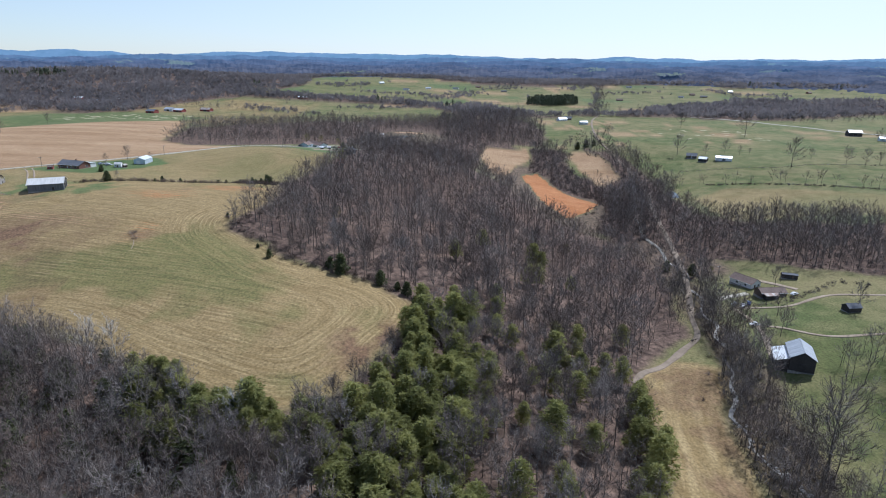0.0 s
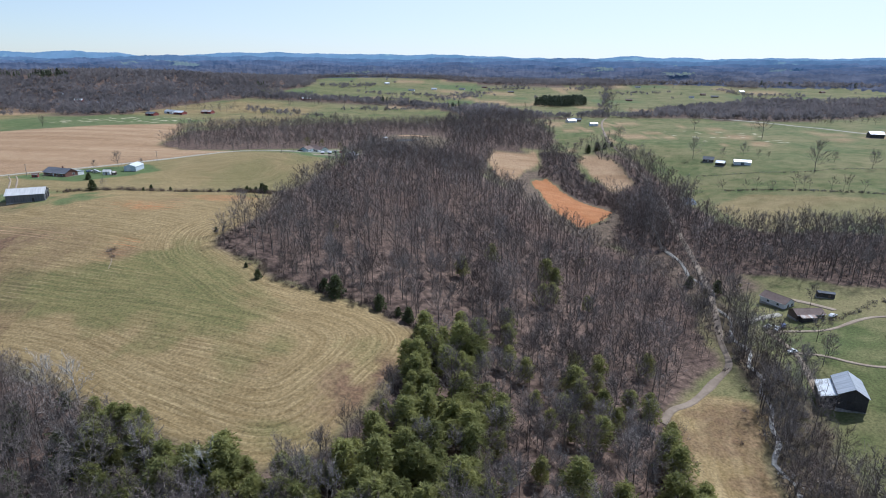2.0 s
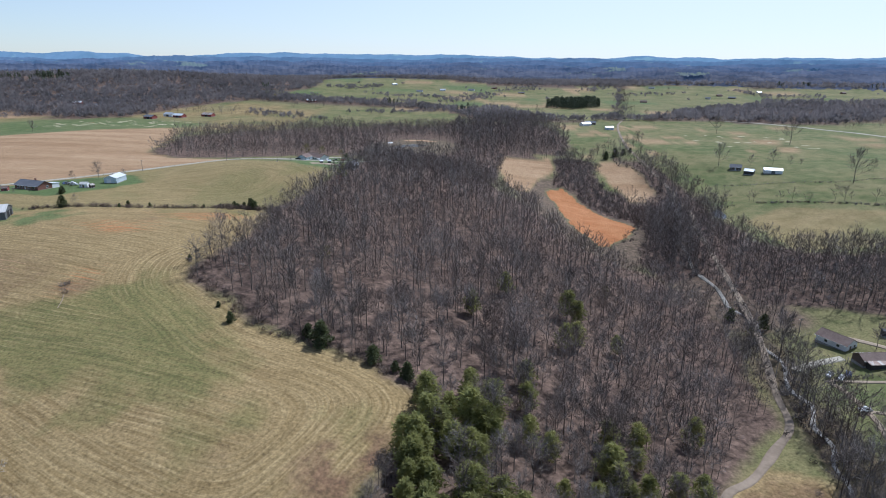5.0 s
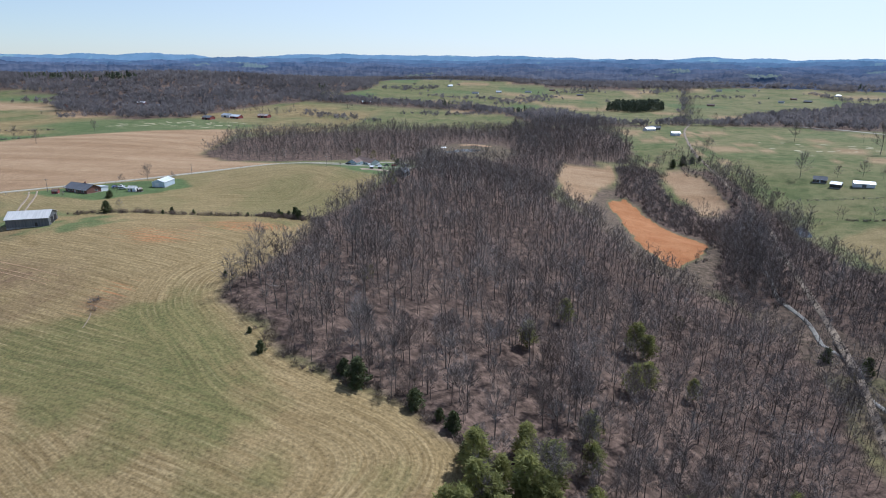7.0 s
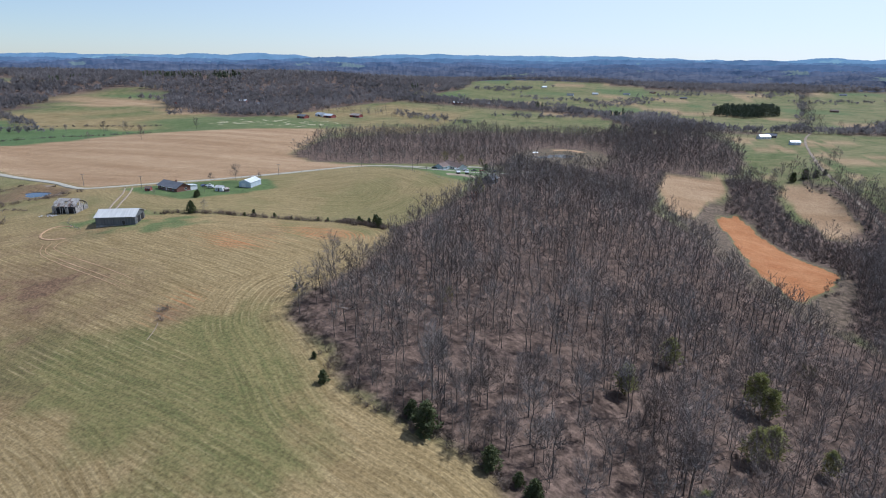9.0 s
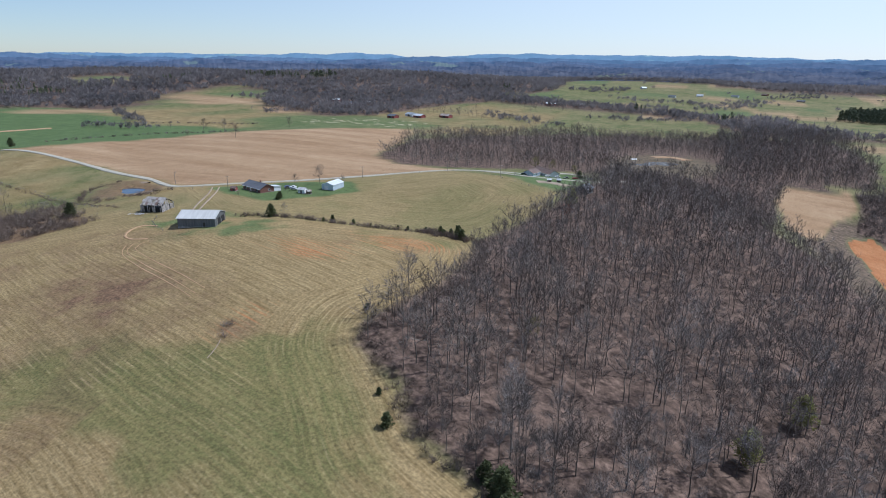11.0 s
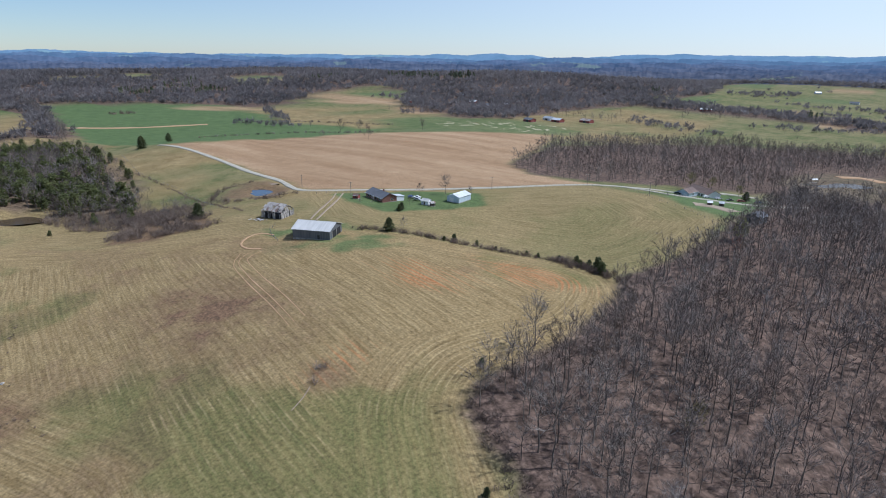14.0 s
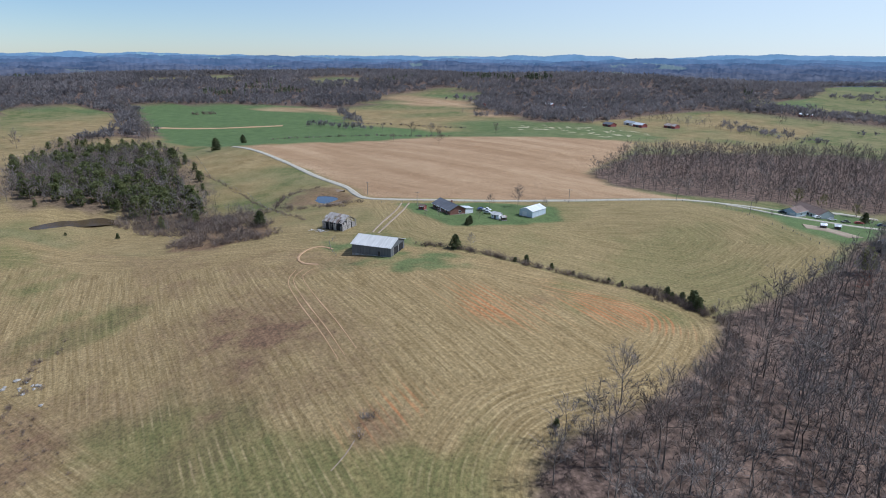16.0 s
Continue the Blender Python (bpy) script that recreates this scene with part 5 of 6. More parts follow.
# tree lines
LINES = (
    ([(-1300, 570), (-1080, 520), (-880, 474), (-760, 432)], 7, 4, "line of bare trees beside the green crop"),
    ([(246, 1021), (330, 1330), (430, 1750), (560, 2340)], 9, 9, "dense row of trees along a straight boundary"),
    ([(280, 1060), (414, 1180), (600, 1300), (770, 1330), (940, 1290), (1150, 1200)], 8, 26, "wooded belt across the far meadows"),
    ([(360, 1040), (470, 1050), (572, 960), (743, 1020), (950, 980)], 8, 10, "belt of bare trees beyond the road"),
    ([(171, 708), (197, 766), (215, 800)], 7, 5, "trees beside the country road"),
    ([(137, 698), (152, 720), (176, 730)], 6, 6, "trees behind the tan field"),
    ([(110, 700), (100, 680), (110, 640), (112, 590), (125, 560)], 6, 6, "bare trees between the bare fields"),
    ([(92, 690), (125, 700), (172, 690)], 6, 6, "bare trees between the bare fields"),
    ([(176, 950), (152, 955), (120, 985)], 8, 10, "trees round a far farmstead"),
    ([(-330, 1180), (-200, 1240), (0, 1260), (150, 1180)], 10, 14, "broken tree line over far pasture"),
    ([(-480, 1000), (-420, 1020), (-330, 1010), (-230, 985)], 8, 8, "trees behind the red barns"),
    ([(-700, 900), (-600, 930), (-520, 960)], 9, 9, "trees along the far farm lane"),
    ([(228, 535), (266, 518), (300, 500), (351, 466), (450, 420)], 15, 1.5, "small bare trees in a meadow hedge"),
    ([(186, 700), (196, 665), (206, 620), (204, 570), (214, 540)], 6, 4, "trees along the lane to the pond"),
    ([(420, 560), (470, 600), (520, 690), (540, 760)], 12, 6, "bare trees in the far pasture corner"),
    ([(350, 440), (400, 470), (470, 500)], 9, 5, "thin trees along a fence in the meadow"),
)
FAR_LINES = (
    ([(-359, 1648), (-319, 1768), (-247, 1840)], 12), ([(-199, 1381), (-123, 1390), (-40, 1238), (6, 1214)], 9), ([(-6, 1437), (67, 1584)], 12), ([(433, 1763), (591, 1801)], 22),
    ([(279, 1043), (367, 1105), (490, 1265)], 12), ([(-313, 1645), (-237, 1840)], 10), ([(-224, 1546), (-138, 1500), (-63, 1557), (-27, 1396)], 14), ([(-10, 1486), (75, 1733)], 16),
    ([(-82, 1263), (3, 1203)], 12), ([(-197, 1115), (-129, 1116), (-46, 1165)], 7), ([(347, 1850), (490, 2095)], 14), ([(129, 1900), (230, 1981)], 14),
    ([(-364, 1064), (-276, 999), (-214, 969)], 10), ([(-384, 1269), (-333, 1405)], 9), ([(93, 1823), (236, 1891)], 8), ([(811, 1933), (807, 1693), (955, 1707)], 16),
    ([(-665, 883), (-655, 904), (-634, 921)], 6), ([(-873, 783), (-800, 740), (-719, 696)], 4), ([(-741, 631), (-690, 640), (-640, 655)], 4),
)
for k, (line, gap, jit, lab) in enumerate(LINES):
    x, y = along(line, gap * 0.55, jit, 100 + k)
    r = np.random.default_rng(200 + k)
    mass("tree_line", FAR_SIMPLE if y.mean() > 850 else FAR, (x, y, r.uniform(0.45, 0.9, len(x))), (M_BARK, M_TWIG), lab, "tree line", r)

# far woods
CLUMP = []
for k in range(5):
    r = np.random.default_rng(300 + k)
    s, w = Shape(), Shape()
    w.tube((0, 0, -1), (0, 0, 7), 0.4, 0.0, 3)
    for q in range(19):
        az, el = r.random() * 6.3, radians(15 + 65 * r.random())
        a = np.array((r.normal() * 1.9, r.normal() * 1.9, 2.0 + 5 * r.random()))
        s.blade(a, a + lean(r, az, el) * (3.5 + 3.5 * r.random()), 1.9, r)
    CLUMP.append((w.arrays(), s.arrays()))
FCON = []
for k in range(3):
    r = np.random.default_rng(320 + k)
    s, w = Shape(), Shape()
    w.tube((0, 0, -1), (0, 0, 9), 0.4, 0.0, 3)
    for q in range(13):
        f = q / 13
        az = q * 2.4
        a = np.array((0, 0, 2 + 11 * f))
        s.blade(a + np.array((0, 0, 1.5)), a + np.array((math.cos(az), math.sin(az), -0.15)) * (4.2 * (1 - f) + 0.8), 2.6, r)
        s.blade(a, a + lean(r, az, 0.7) * 3.0, 2.2, r)
    FCON.append((w.arrays(), s.arrays()))


for k, (line, jit) in enumerate(FAR_LINES):
    x, y = along(line, 5.0, jit, 130 + k)
    r = np.random.default_rng(230 + k)
    mass("tree_line", CLUMP, (x, y, r.uniform(0.45, 1.0, len(x))), (M_BARK, M_FARWOOD_HAZED), "hedgerow of bare trees between far pastures", "tree line", r)


def far_places(d0, d1, gap, seed):
    r_ = np.random.default_rng(seed)
    n = int((radians(122) / 2) * (d1 ** 2 - d0 ** 2) / gap ** 2)
    b = np.radians(r_.uniform(-86, 42, n))
    d_ = np.sqrt(r_.uniform(d0 ** 2, d1 ** 2, n))
    x_, y_ = d_ * np.sin(b), 150 + d_ * np.cos(b)
    k_ = far_woods(x_, y_)
    return x_[k_], y_[k_], r_


for d0, d1, gap, seed, sc in ((850, 1450, 10.2, 41, (0.6, 1.2)), (1450, 2100, 13.5, 42, (0.8, 1.5)), (2100, 2260, 14.0, 43, (1.0, 1.5))):
    x, y, r = far_places(d0, d1, gap, seed)
    dark = fbm(x / 150 + 5, y / 150 + 5, 3) + 0.15 * fbm(x / 25, y / 25, 2) > 0.54
    mass("far_woodland", CLUMP, (x[~dark], y[~dark], r.uniform(*sc, (~dark).sum())), (M_BARK, M_FARWOOD_HAZED), "far brown leafless woods over the hills", "forest", r)
    mass("far_pinewood", FCON, (x[dark], y[dark], r.uniform(*sc, dark.sum()) * 0.9), (M_BARK, M_FARPINE), "far dark evergreen woods", "forest", r)
x, y, r = scatter([(165, 1300), (210, 1258), (285, 1330), (300, 1480), (200, 1420)], 7.0, 4, 44)
mass("pine_plantation", FCON, (x, y, r.uniform(0.9, 1.3, len(x))), (M_BARK, M_FARPINE), "square dark pine plantation in green fields", "forest", r)

# single field trees: far scattered over the meadows
r = np.random.default_rng(55)
n = 150
b, d_ = np.radians(r.uniform(-85, 42, n)), np.sqrt(r.uniform(780 ** 2, 2200 ** 2, n))
x, y = d_ * np.sin(b), 150 + d_ * np.cos(b)
k = ~far_woods(x, y) & (inside(x, y, CROP_FIELD) < -5) & (inside(x, y, BACK_WOODS) < -5) & (inside(x, y, BARN_MEADOW) < -5) & ((inside(x, y, BARN_FIELDS) < -5) | (r.random(n) < 0.12)) & (np.hypot(x + 430, y - 935) > 60)
near_ = k & (d_ < 1400)
mass("field_trees", FAR, (x[near_], y[near_], r.uniform(0.35, 0.8, near_.sum())), (M_BARK, M_TWIG), "bare trees scattered over open fields", "trees", r)
k &= d_ >= 1400
mass("field_trees", CLUMP, (x[k], y[k], r.uniform(0.5, 1.0, k.sum())), (M_BARK, M_FARWOOD_HAZED), "scattered bare trees in far fields", "trees", r)

for x, y, s in ((-104, 301, 1.05), (-242.6, 441.4, 0.8), (-472, 700, 1.15), (248, 642, 1.5), (335, 867, 1.5), (377, 762, 1.4), (325, 558, 1.3), (378, 561, 1.5), (393, 556, 1.1),
                (412, 564, 1.1), (367, 599, 0.9), (296, 635, 0.95), (276, 636, 0.7), (308, 627, 0.6), (317, 625, 0.6), (112, 144, 1.5), (119, 153, 1.2), (-353, 333, 0.55),
                (-252, 389, 0.36), (-259, 386, 0.30), (-252.6, 429, 0.32), (-238.7, 404, 0.34), (-209, 364.5, 0.38), (-152, 548, 0.55), (-135, 517, 0.3), (-110, 594, 0.75),
                (-481, 557, 0.7), (-432, 570, 0.6), (-797, 314, 1.2), (186, 246, 0.6), (139, 307, 0.8), (130, 282, 0.9), (134, 288, 0.8), (-565, 692, 0.7), (-94, 338, 0.7),
                (-228, 446, 0.4), (-545, 640, 0.7), (-620, 660, 0.8), (148, 234, 0.85), (142, 227, 0.8), (151, 247, 0.75), (133, 225, 0.9), (128, 216, 0.95), (138, 252, 0.7), (124, 206, 0.9), (168, 282, 0.5)):
    plant(lones[int(rng.integers(0, 3))], x, y, s)
for x, y, s in ((-44, 227, 1.0), (-49, 231, 0.6), (-27, 222, 0.72), (-16, 217, 0.95), (-12, 208, 0.9), (-7, 203, 1.0), (-6, 192, 0.9), (-20, 220, 0.6), (-10, 215, 1.0),
                (-211, 357, 1.25), (-234, 390, 0.72), (-235, 393, 0.68), (-186, 366, 0.42), (-183, 369.5, 0.40), (-173, 373, 0.5), (-164, 374.5, 0.28), (-151, 379, 0.42), (-146, 380, 0.36),
                (-138, 384, 0.45), (-130, 384, 0.6), (-124, 383, 0.55), (-119, 380, 0.7), (-116, 377, 0.6), (-127, 381, 0.5), (-322, 328, 1.3), (-575, 425, 1.8), (-633, 482, 1.4),
                (-552, 376, 1.6), (-545, 371, 1.7), (-538, 366, 1.5), (-103, 576, 1.0), (-395, 281, 0.35), (-420, 262, 0.3), (-300, 190, 0.5), (-226, 180, 0.6), (137, 310, 1.1), (127, 321, 1.2),
                (150, 690, 1.0), (162, 700, 1.1), (172, 705, 1.1), (182, 715, 1.0), (-110, 283, 0.35), (-76, 236, 0.45), (-84, 246, 0.35)):
    plant(cedars[int(rng.integers(0, 3))], x, y, s)
bud = [tree_thing("budding_tree", bare_tree(400, 13.0, 14, 8, 8, 0.12, 0.2, 1.2), (M_BARK, M_BUD), "hardwood with fresh yellow-green buds", "tree", "budding trees")]
for x, y, s in ((-140, 585, 0.9), (-128, 592, 0.85), (-58, 296, 0.75), (126, 300, 0.55), (146, 306, 0.5), (70, 330, 0.8), (-110, 590, 0.7)):
    plant(bud[0], x, y, s)

M_PALE_BARK = plain("pale_bark", (0.34, 0.32, 0.29), (0.58, 0.55, 0.51), 0.8, 0.85, bump=0, world_space=True)
M_RED_BUD = plain("red_budding_twig", (0.20, 0.085, 0.060), (0.36, 0.15, 0.105), 0.3, 0.9, bump=0, world_space=True)
sycamore = tree_thing("sycamore_tree", bare_tree(410, 15.0, 14, 7, 6, 0.07, 0.22, 1.2), (M_PALE_BARK, M_PALE_BARK), "tall leafless sycamore with pale grey-white bark", "tree", "pale sycamores")
for x, y, s in ((-112, 164, 1.0), (-105, 165, 0.85), (-55, 132, 0.95)):
    plant(sycamore, x, y, s)
maple = tree_thing("maple_tree", bare_tree(420, 12.0, 13, 8, 8, 0.09, 0.2, 1.1), (M_BARK, M_RED_BUD), "small maple flushed with red buds at the wood's edge", "tree")
plant(maple, -79, 432, 0.8)

x = np.array((-144.5, -143.6, -145.2, -141.0, -107.5, -109.0, -111.0, -108.0, -110.5))
y = np.array((256.8, 257.6, 256.0, 251.5, 284.0, 281.0, 285.0, 287.0, 283.0))
thicket("field_bush", x, y, 0.5, 0.9, M_TWIG, "low twiggy bush standing in the mown field", 61)

# ---- buildings ----


def slab(bm, pts, thick):
    """A roof plane of four corners, given thickness downwards."""
    a = [bm.verts.new(p) for p in pts]
    b = [bm.verts.new((p[0], p[1], p[2] - thick)) for p in pts]
    bm.faces.new(a)
    bm.faces.new(b[::-1])
    for i in range(4):
        j = (i + 1) % 4
        bm.faces.new((a[j], a[i], b[i], b[j]))
    bmesh.ops.recalc_face_normals(bm, faces=bm.faces)
    return bm


def window(parent, x, y, z, w, h, side):
    """side: 'x' on a gable wall, 'y' on a long wall; sits a little proud of it."""
    sx, sy = (0.10, w) if side == "x" else (w, 0.10)
    f = part("window", boxed(x, y, z, sx + (0.0 if side == "x" else 0.16), sy + (0.16 if side == "x" else 0.0), h + 0.16, 0.02), M_TRIM, parent)
    g = 0.03
    part("pane", boxed(x, y, z, sx + (g if side == "x" else -0.06), sy + (-0.06 if side == "x" else g), h - 0.06), M_GLASS, f)


def gable_building(name, x, y, rz, L, W, eave, rise, wall, roof, label, category, over=0.35, doors=(), windows=(), opening=None, group="", base=0.0, chimney=None, trim=True):
    """Walls, two roof slopes, ridge cap, barge boards, doors and windows. Length runs along local x."""
    cs = [Vector((a * L / 2, b * W / 2, 0)) for a in (-1, 1) for b in (-1, 1)]
    turn = Matrix.Rotation(radians(rz), 3, "Z")
    zs = [ground_z(x + (turn @ c).x, y + (turn @ c).y) for c in cs]
    z = sum(zs) / 4 + base
    dip = z - min(zs) + 0.5
    e = thing(name, x, y, rz, label, category, group, z)
    h, w = L / 2, W / 2
    part("wall", prism([(-w, -dip), (w, -dip), (w, eave), (0, eave + rise), (-w, eave)], -h, h), wall, e)
    part("foundation", boxed(0, 0, -dip / 2 + 0.1, L + 0.12, W + 0.12, dip + 0.3), M_STONE, e)
    k = rise / w
    for s in (-1, 1):
        bm = bmesh.new()
        slab(bm, [(-h - over, 0, eave + rise + 0.16), (h + over, 0, eave + rise + 0.16), (h + over, s * (w + over), eave - over * k + 0.16), (-h - over, s * (w + over), eave - over * k + 0.16)], 0.14)
        part("roof", bm, roof, e)
        if trim:
            part("gutter", boxed(0, s * (w + over + 0.06), eave - over * k + 0.06, L + 2 * over, 0.12, 0.12, 0.02), M_TRIM if wall is not M_WALL_DARK else M_WALL_DARK, e)
    part("ridge_cap", prism([(-0.25, eave + rise + 0.16 - 0.25 * k), (0, eave + rise + 0.24), (0.25, eave + rise + 0.16 - 0.25 * k)], -h - over, h + over), roof, e)
    for (dx, dy, dw, dh, mat) in doors:
        if abs(abs(dx) - h) < 0.01:
            f = part("door", boxed(dx, dy, dh / 2, 0.12, dw, dh, 0.02), mat, e)
            part("door_handle", boxed(dx + math.copysign(0.09, dx), dy + dw * 0.36, 1.0, 0.06, 0.05, 0.2), M_CHROME, f)
        else:
            f = part("door", boxed(dx, dy, dh / 2, dw, 0.12, dh, 0.02), mat, e)
            part("door_handle", boxed(dx + dw * 0.36, dy + math.copysign(0.09, dy), 1.0, 0.05, 0.06, 0.2), M_CHROME, f)
    for (wx_, wy_, wz_, ww, wh) in windows:
        window(e, wx_, wy_, wz_, ww, wh, "x" if abs(abs(wx_) - h) < 0.01 else "y")
    # the wall stays solid; a near-black panel paints the shade of an opening
    if opening:
        dx, dy, dw, dh = opening
        if abs(abs(dx) - h) < 0.01:
            part("bay_shade", boxed(dx, dy, dh / 2, 0.10, dw, dh), M_DARK, e, "near-black panel painted as a shaded opening")
            for s in (-1, 0, 1):
                part("post", boxed(dx + math.copysign(0.1, dx), dy + s * dw / 2, dh / 2, 0.2, 0.2, dh), M_OLD_WOOD, e)
        else:
            part("bay_shade", boxed(dx, dy, dh / 2, dw, 0.10, dh), M_DARK, e, "near-black panel painted as a shaded opening")
            for s in (-1, 0, 1):
                part("post", boxed(dx + s * dw / 2, dy + math.copysign(0.1, dy), dh / 2, 0.2, 0.2, dh), M_OLD_WOOD, e)
    if chimney:
        part("chimney", boxed(chimney[0], chimney[1], eave + rise + 0.3, 0.7, 0.7, 1.8, 0.03), M_BRICK, e)
    return e


def lean_to(e, x0, x1, y0, y1, z0, z1, wall, roof):
    """A lower shed roof against the long side of a building, from y0 (high) to y1 (low)."""
    s = 1 if y1 > y0 else -1
    part("lean_to_wall", prism([(y0, -1.2), (y1, -1.2), (y1, z1), (y0, z0)], x0, x1), wall, e)
    bm = bmesh.new()
    slab(bm, [(x0 - 0.3, y0, z0 + 0.2), (x1 + 0.3, y0, z0 + 0.2), (x1 + 0.3, y1 + 0.4 * s, z1 + 0.1), (x0 - 0.3, y1 + 0.4 * s, z1 + 0.1)], 0.12)
    part("lean_to_roof", bm, roof, e)


# the grey tobacco barn on the knoll
gable_building("metal_barn", -232.0, 332.5, 24.5, 17.5, 13.6, 4.2, 2.2, M_WALL_GREY, M_ROOF_GREY, "grey metal-sided barn with a pale galvanised roof", "barn", 0.5,
               doors=[(-3.0, -6.8, 2.6, 3.0, M_WALL_GREY), (3.5, -6.8, 1.1, 2.1, M_WALL_DARK)], opening=(8.75, 0.5, 9.6, 3.4))

# the collapsed old barn: leaning boards, rafters, broken roof sheets


def ruined_barn(x, y, rz):
    e = thing("ruined_barn", x, y, rz, "collapsing weathered-wood barn with a broken roof", "barn")
    r_ = random.Random(5)
    L, W, H, R = 12.5, 9.8, 3.4, 3.2
    for side in (-1, 1):
        for k in range(22):
            if r_.random() < 0.42:
                continue
            h = H * r_.uniform(0.75, 1.0)
            t = Matrix.Rotation(r_.gauss(0.05, 0.05), 4, "Y") @ Matrix.Rotation(r_.gauss(0, 0.05), 4, "X")
            part("board", boxed(-L / 2 + (k + 0.5) * L / 22, side * W / 2, h / 2 - 0.2, 0.40, 0.05, h, turn=t), M_OLD_WOOD, e)
    for end in (-1, 1):
        for k in range(16):
            if r_.random() < 0.2:
                continue
            yy = -W / 2 + (k + 0.5) * W / 16
            h = (H + R * (1 - abs(yy) / (W / 2))) * r_.uniform(0.7, 1.0)
            part("board", boxed(end * L / 2, yy, h / 2 - 0.2, 0.05, 0.42, h, turn=Matrix.Rotation(r_.gauss(0.04, 0.05), 4, "X")), M_OLD_WOOD, e)
    for k in range(9):
        xx = -L / 2 + (k + 0.5) * L / 9
        for s in (-1, 1):
            bm = bmesh.new()
            a = math.atan2(R, W / 2)
            n = math.hypot(R, W / 2)
            box(bm, xx, s * W / 4, H + R / 2, 0.14, n, 0.16, turn=Matrix.Rotation(-s * a, 4, "X"))
            part("rafter", bm, M_OLD_WOOD, e)
            for q in range(3):
                if r_.random() < (0.10 if s < 0 else 0.35):
                    continue
                f = (q + 0.5) / 3
                t = Matrix.Rotation(-s * a + r_.gauss(0, 0.05), 4, "X") @ Matrix.Rotation(r_.gauss(0, 0.04), 4, "Y")
                part("roof_sheet", boxed(xx, s * W / 2 * (1 - f), H + R * f + 0.14 + r_.gauss(0, 0.05), L / 9 * 1.05, n / 3 * 1.04, 0.05, turn=t), M_OLD_WOOD if r_.random() < 0.5 else M_ROOF_RUST, e)
    for k in range(4):
        for s in (-1, 1):
            part("post", boxed(-L / 2 + k * L / 3, s * (W / 2 - 0.2), H / 2, 0.25, 0.25, H + 0.4), M_OLD_WOOD, e)
    # solid near-black block paints the shade behind the missing boards
    part("shade_block", boxed(0, 0, 0.9, L - 0.9, W - 0.9, 2.6), M_DARK, e, "near-black block painted as the shade inside")
    return e


ruined_barn(-274.5, 343.5, 12)
r = random.Random(9)
debris = thing("scrap_pile", -277, 335, 20, "pile of pale boards and roof sheets fallen beside the barn", "scrap")
for k in range(26):
    t = Matrix.Rotation(r.uniform(0, 3.1), 4, "Z") @ Matrix.Rotation(r.gauss(0, 0.2), 4, "X")
    part("board", boxed(r.gauss(0, 2.6), r.gauss(0, 1.2), 0.15 + 0.4 * r.random(), r.uniform(1.2, 3.0), 0.3, 0.05, turn=t), M_OLD_WOOD if k % 3 else M_ROOF_WHITE, debris)

# the brick farmhouse
fh = gable_building("farmhouse", -260.5, 404.5, -17.5, 19.0, 9.2, 2.7, 2.3, M_BRICK, M_SHINGLE, "low red-brick farmhouse with a dark shingle roof", "house", 0.6,
                    doors=[(-1.0, -4.6, 1.0, 2.05, M_TRIM)], windows=[(-6.5, -4.6, 1.5, 1.8, 1.2), (-3.6, -4.6, 1.5, 1.2, 1.2), (2.2, -4.6, 1.5, 1.6, 1.2), (6.0, -4.6, 1.5, 1.8, 1.2), (9.5, 1.5, 1.5, 1.4, 1.1)],
                    chimney=(2.0, 0.6))
lean_to(fh, 4.0, 9.3, 4.6, 9.5, 2.9, 2.3, M_WALL_WHITE, M_ROOF_WHITE)
gable_building("metal_shed", -226.8, 433.5, 92, 12.4, 8.2, 3.3, 1.5, M_WALL_BLUE, M_ROOF_WHITE, "pale blue metal shed with a white roof", "shed", 0.2, doors=[(-6.2, 0.8, 2.8, 2.7, M_WALL_WHITE), (-1.0, 4.1, 0.95, 2.05, M_TRIM)])
gable_building("garden_shed", -234.0, 412.5, 5, 4.6, 3.4, 2.3, 1.0, M_WALL_WHITE, M_ROOF_GREY, "small white garden shed on the lawn", "shed", 0.2, doors=[(0.0, -1.7, 1.0, 1.9, M_WALL_BROWN)], windows=[(-1.5, -1.7, 1.4, 0.6, 0.7)])
gable_building("red_hut", -271.3, 395.5, 15, 3.4, 2.6, 1.9, 0.8, M_WALL_RED, M_SHINGLE_BROWN, "little dark red hut beside the farmhouse", "hut", 0.2, doors=[(0.4, -1.3, 0.8, 1.7, M_WALL_DARK)])
gable_building("old_crib", -229.5, 412.5, 60, 2.6, 2.0, 1.8, 0.6, M_WALL_BROWN, M_ROOF_RUST, "small weathered brown shed by the white one", "shed", 0.15, doors=[(0.0, -1.0, 0.8, 1.6, M_WALL_DARK)])

# the white ranch house with its garage wing, and the outbuilding at the wood's edge
gable_building("ranch_house", -126.5, 566.0, -42, 22.0, 9.0, 2.9, 2.3, M_WALL_WHITE, M_SHINGLE_BROWN, "white ranch house with a brown shingle roof", "house", 0.6,
                    doors=[(-2.0, -4.5, 1.0, 2.1, M_WALL_BROWN)], windows=[(-7.0, -4.5, 1.5, 1.8, 1.2), (2.0, -4.5, 1.5, 1.8, 1.2), (5.0, -4.5, 1.5, 1.4, 1.2), (8.5, -4.5, 1.5, 1.2, 1.2)])
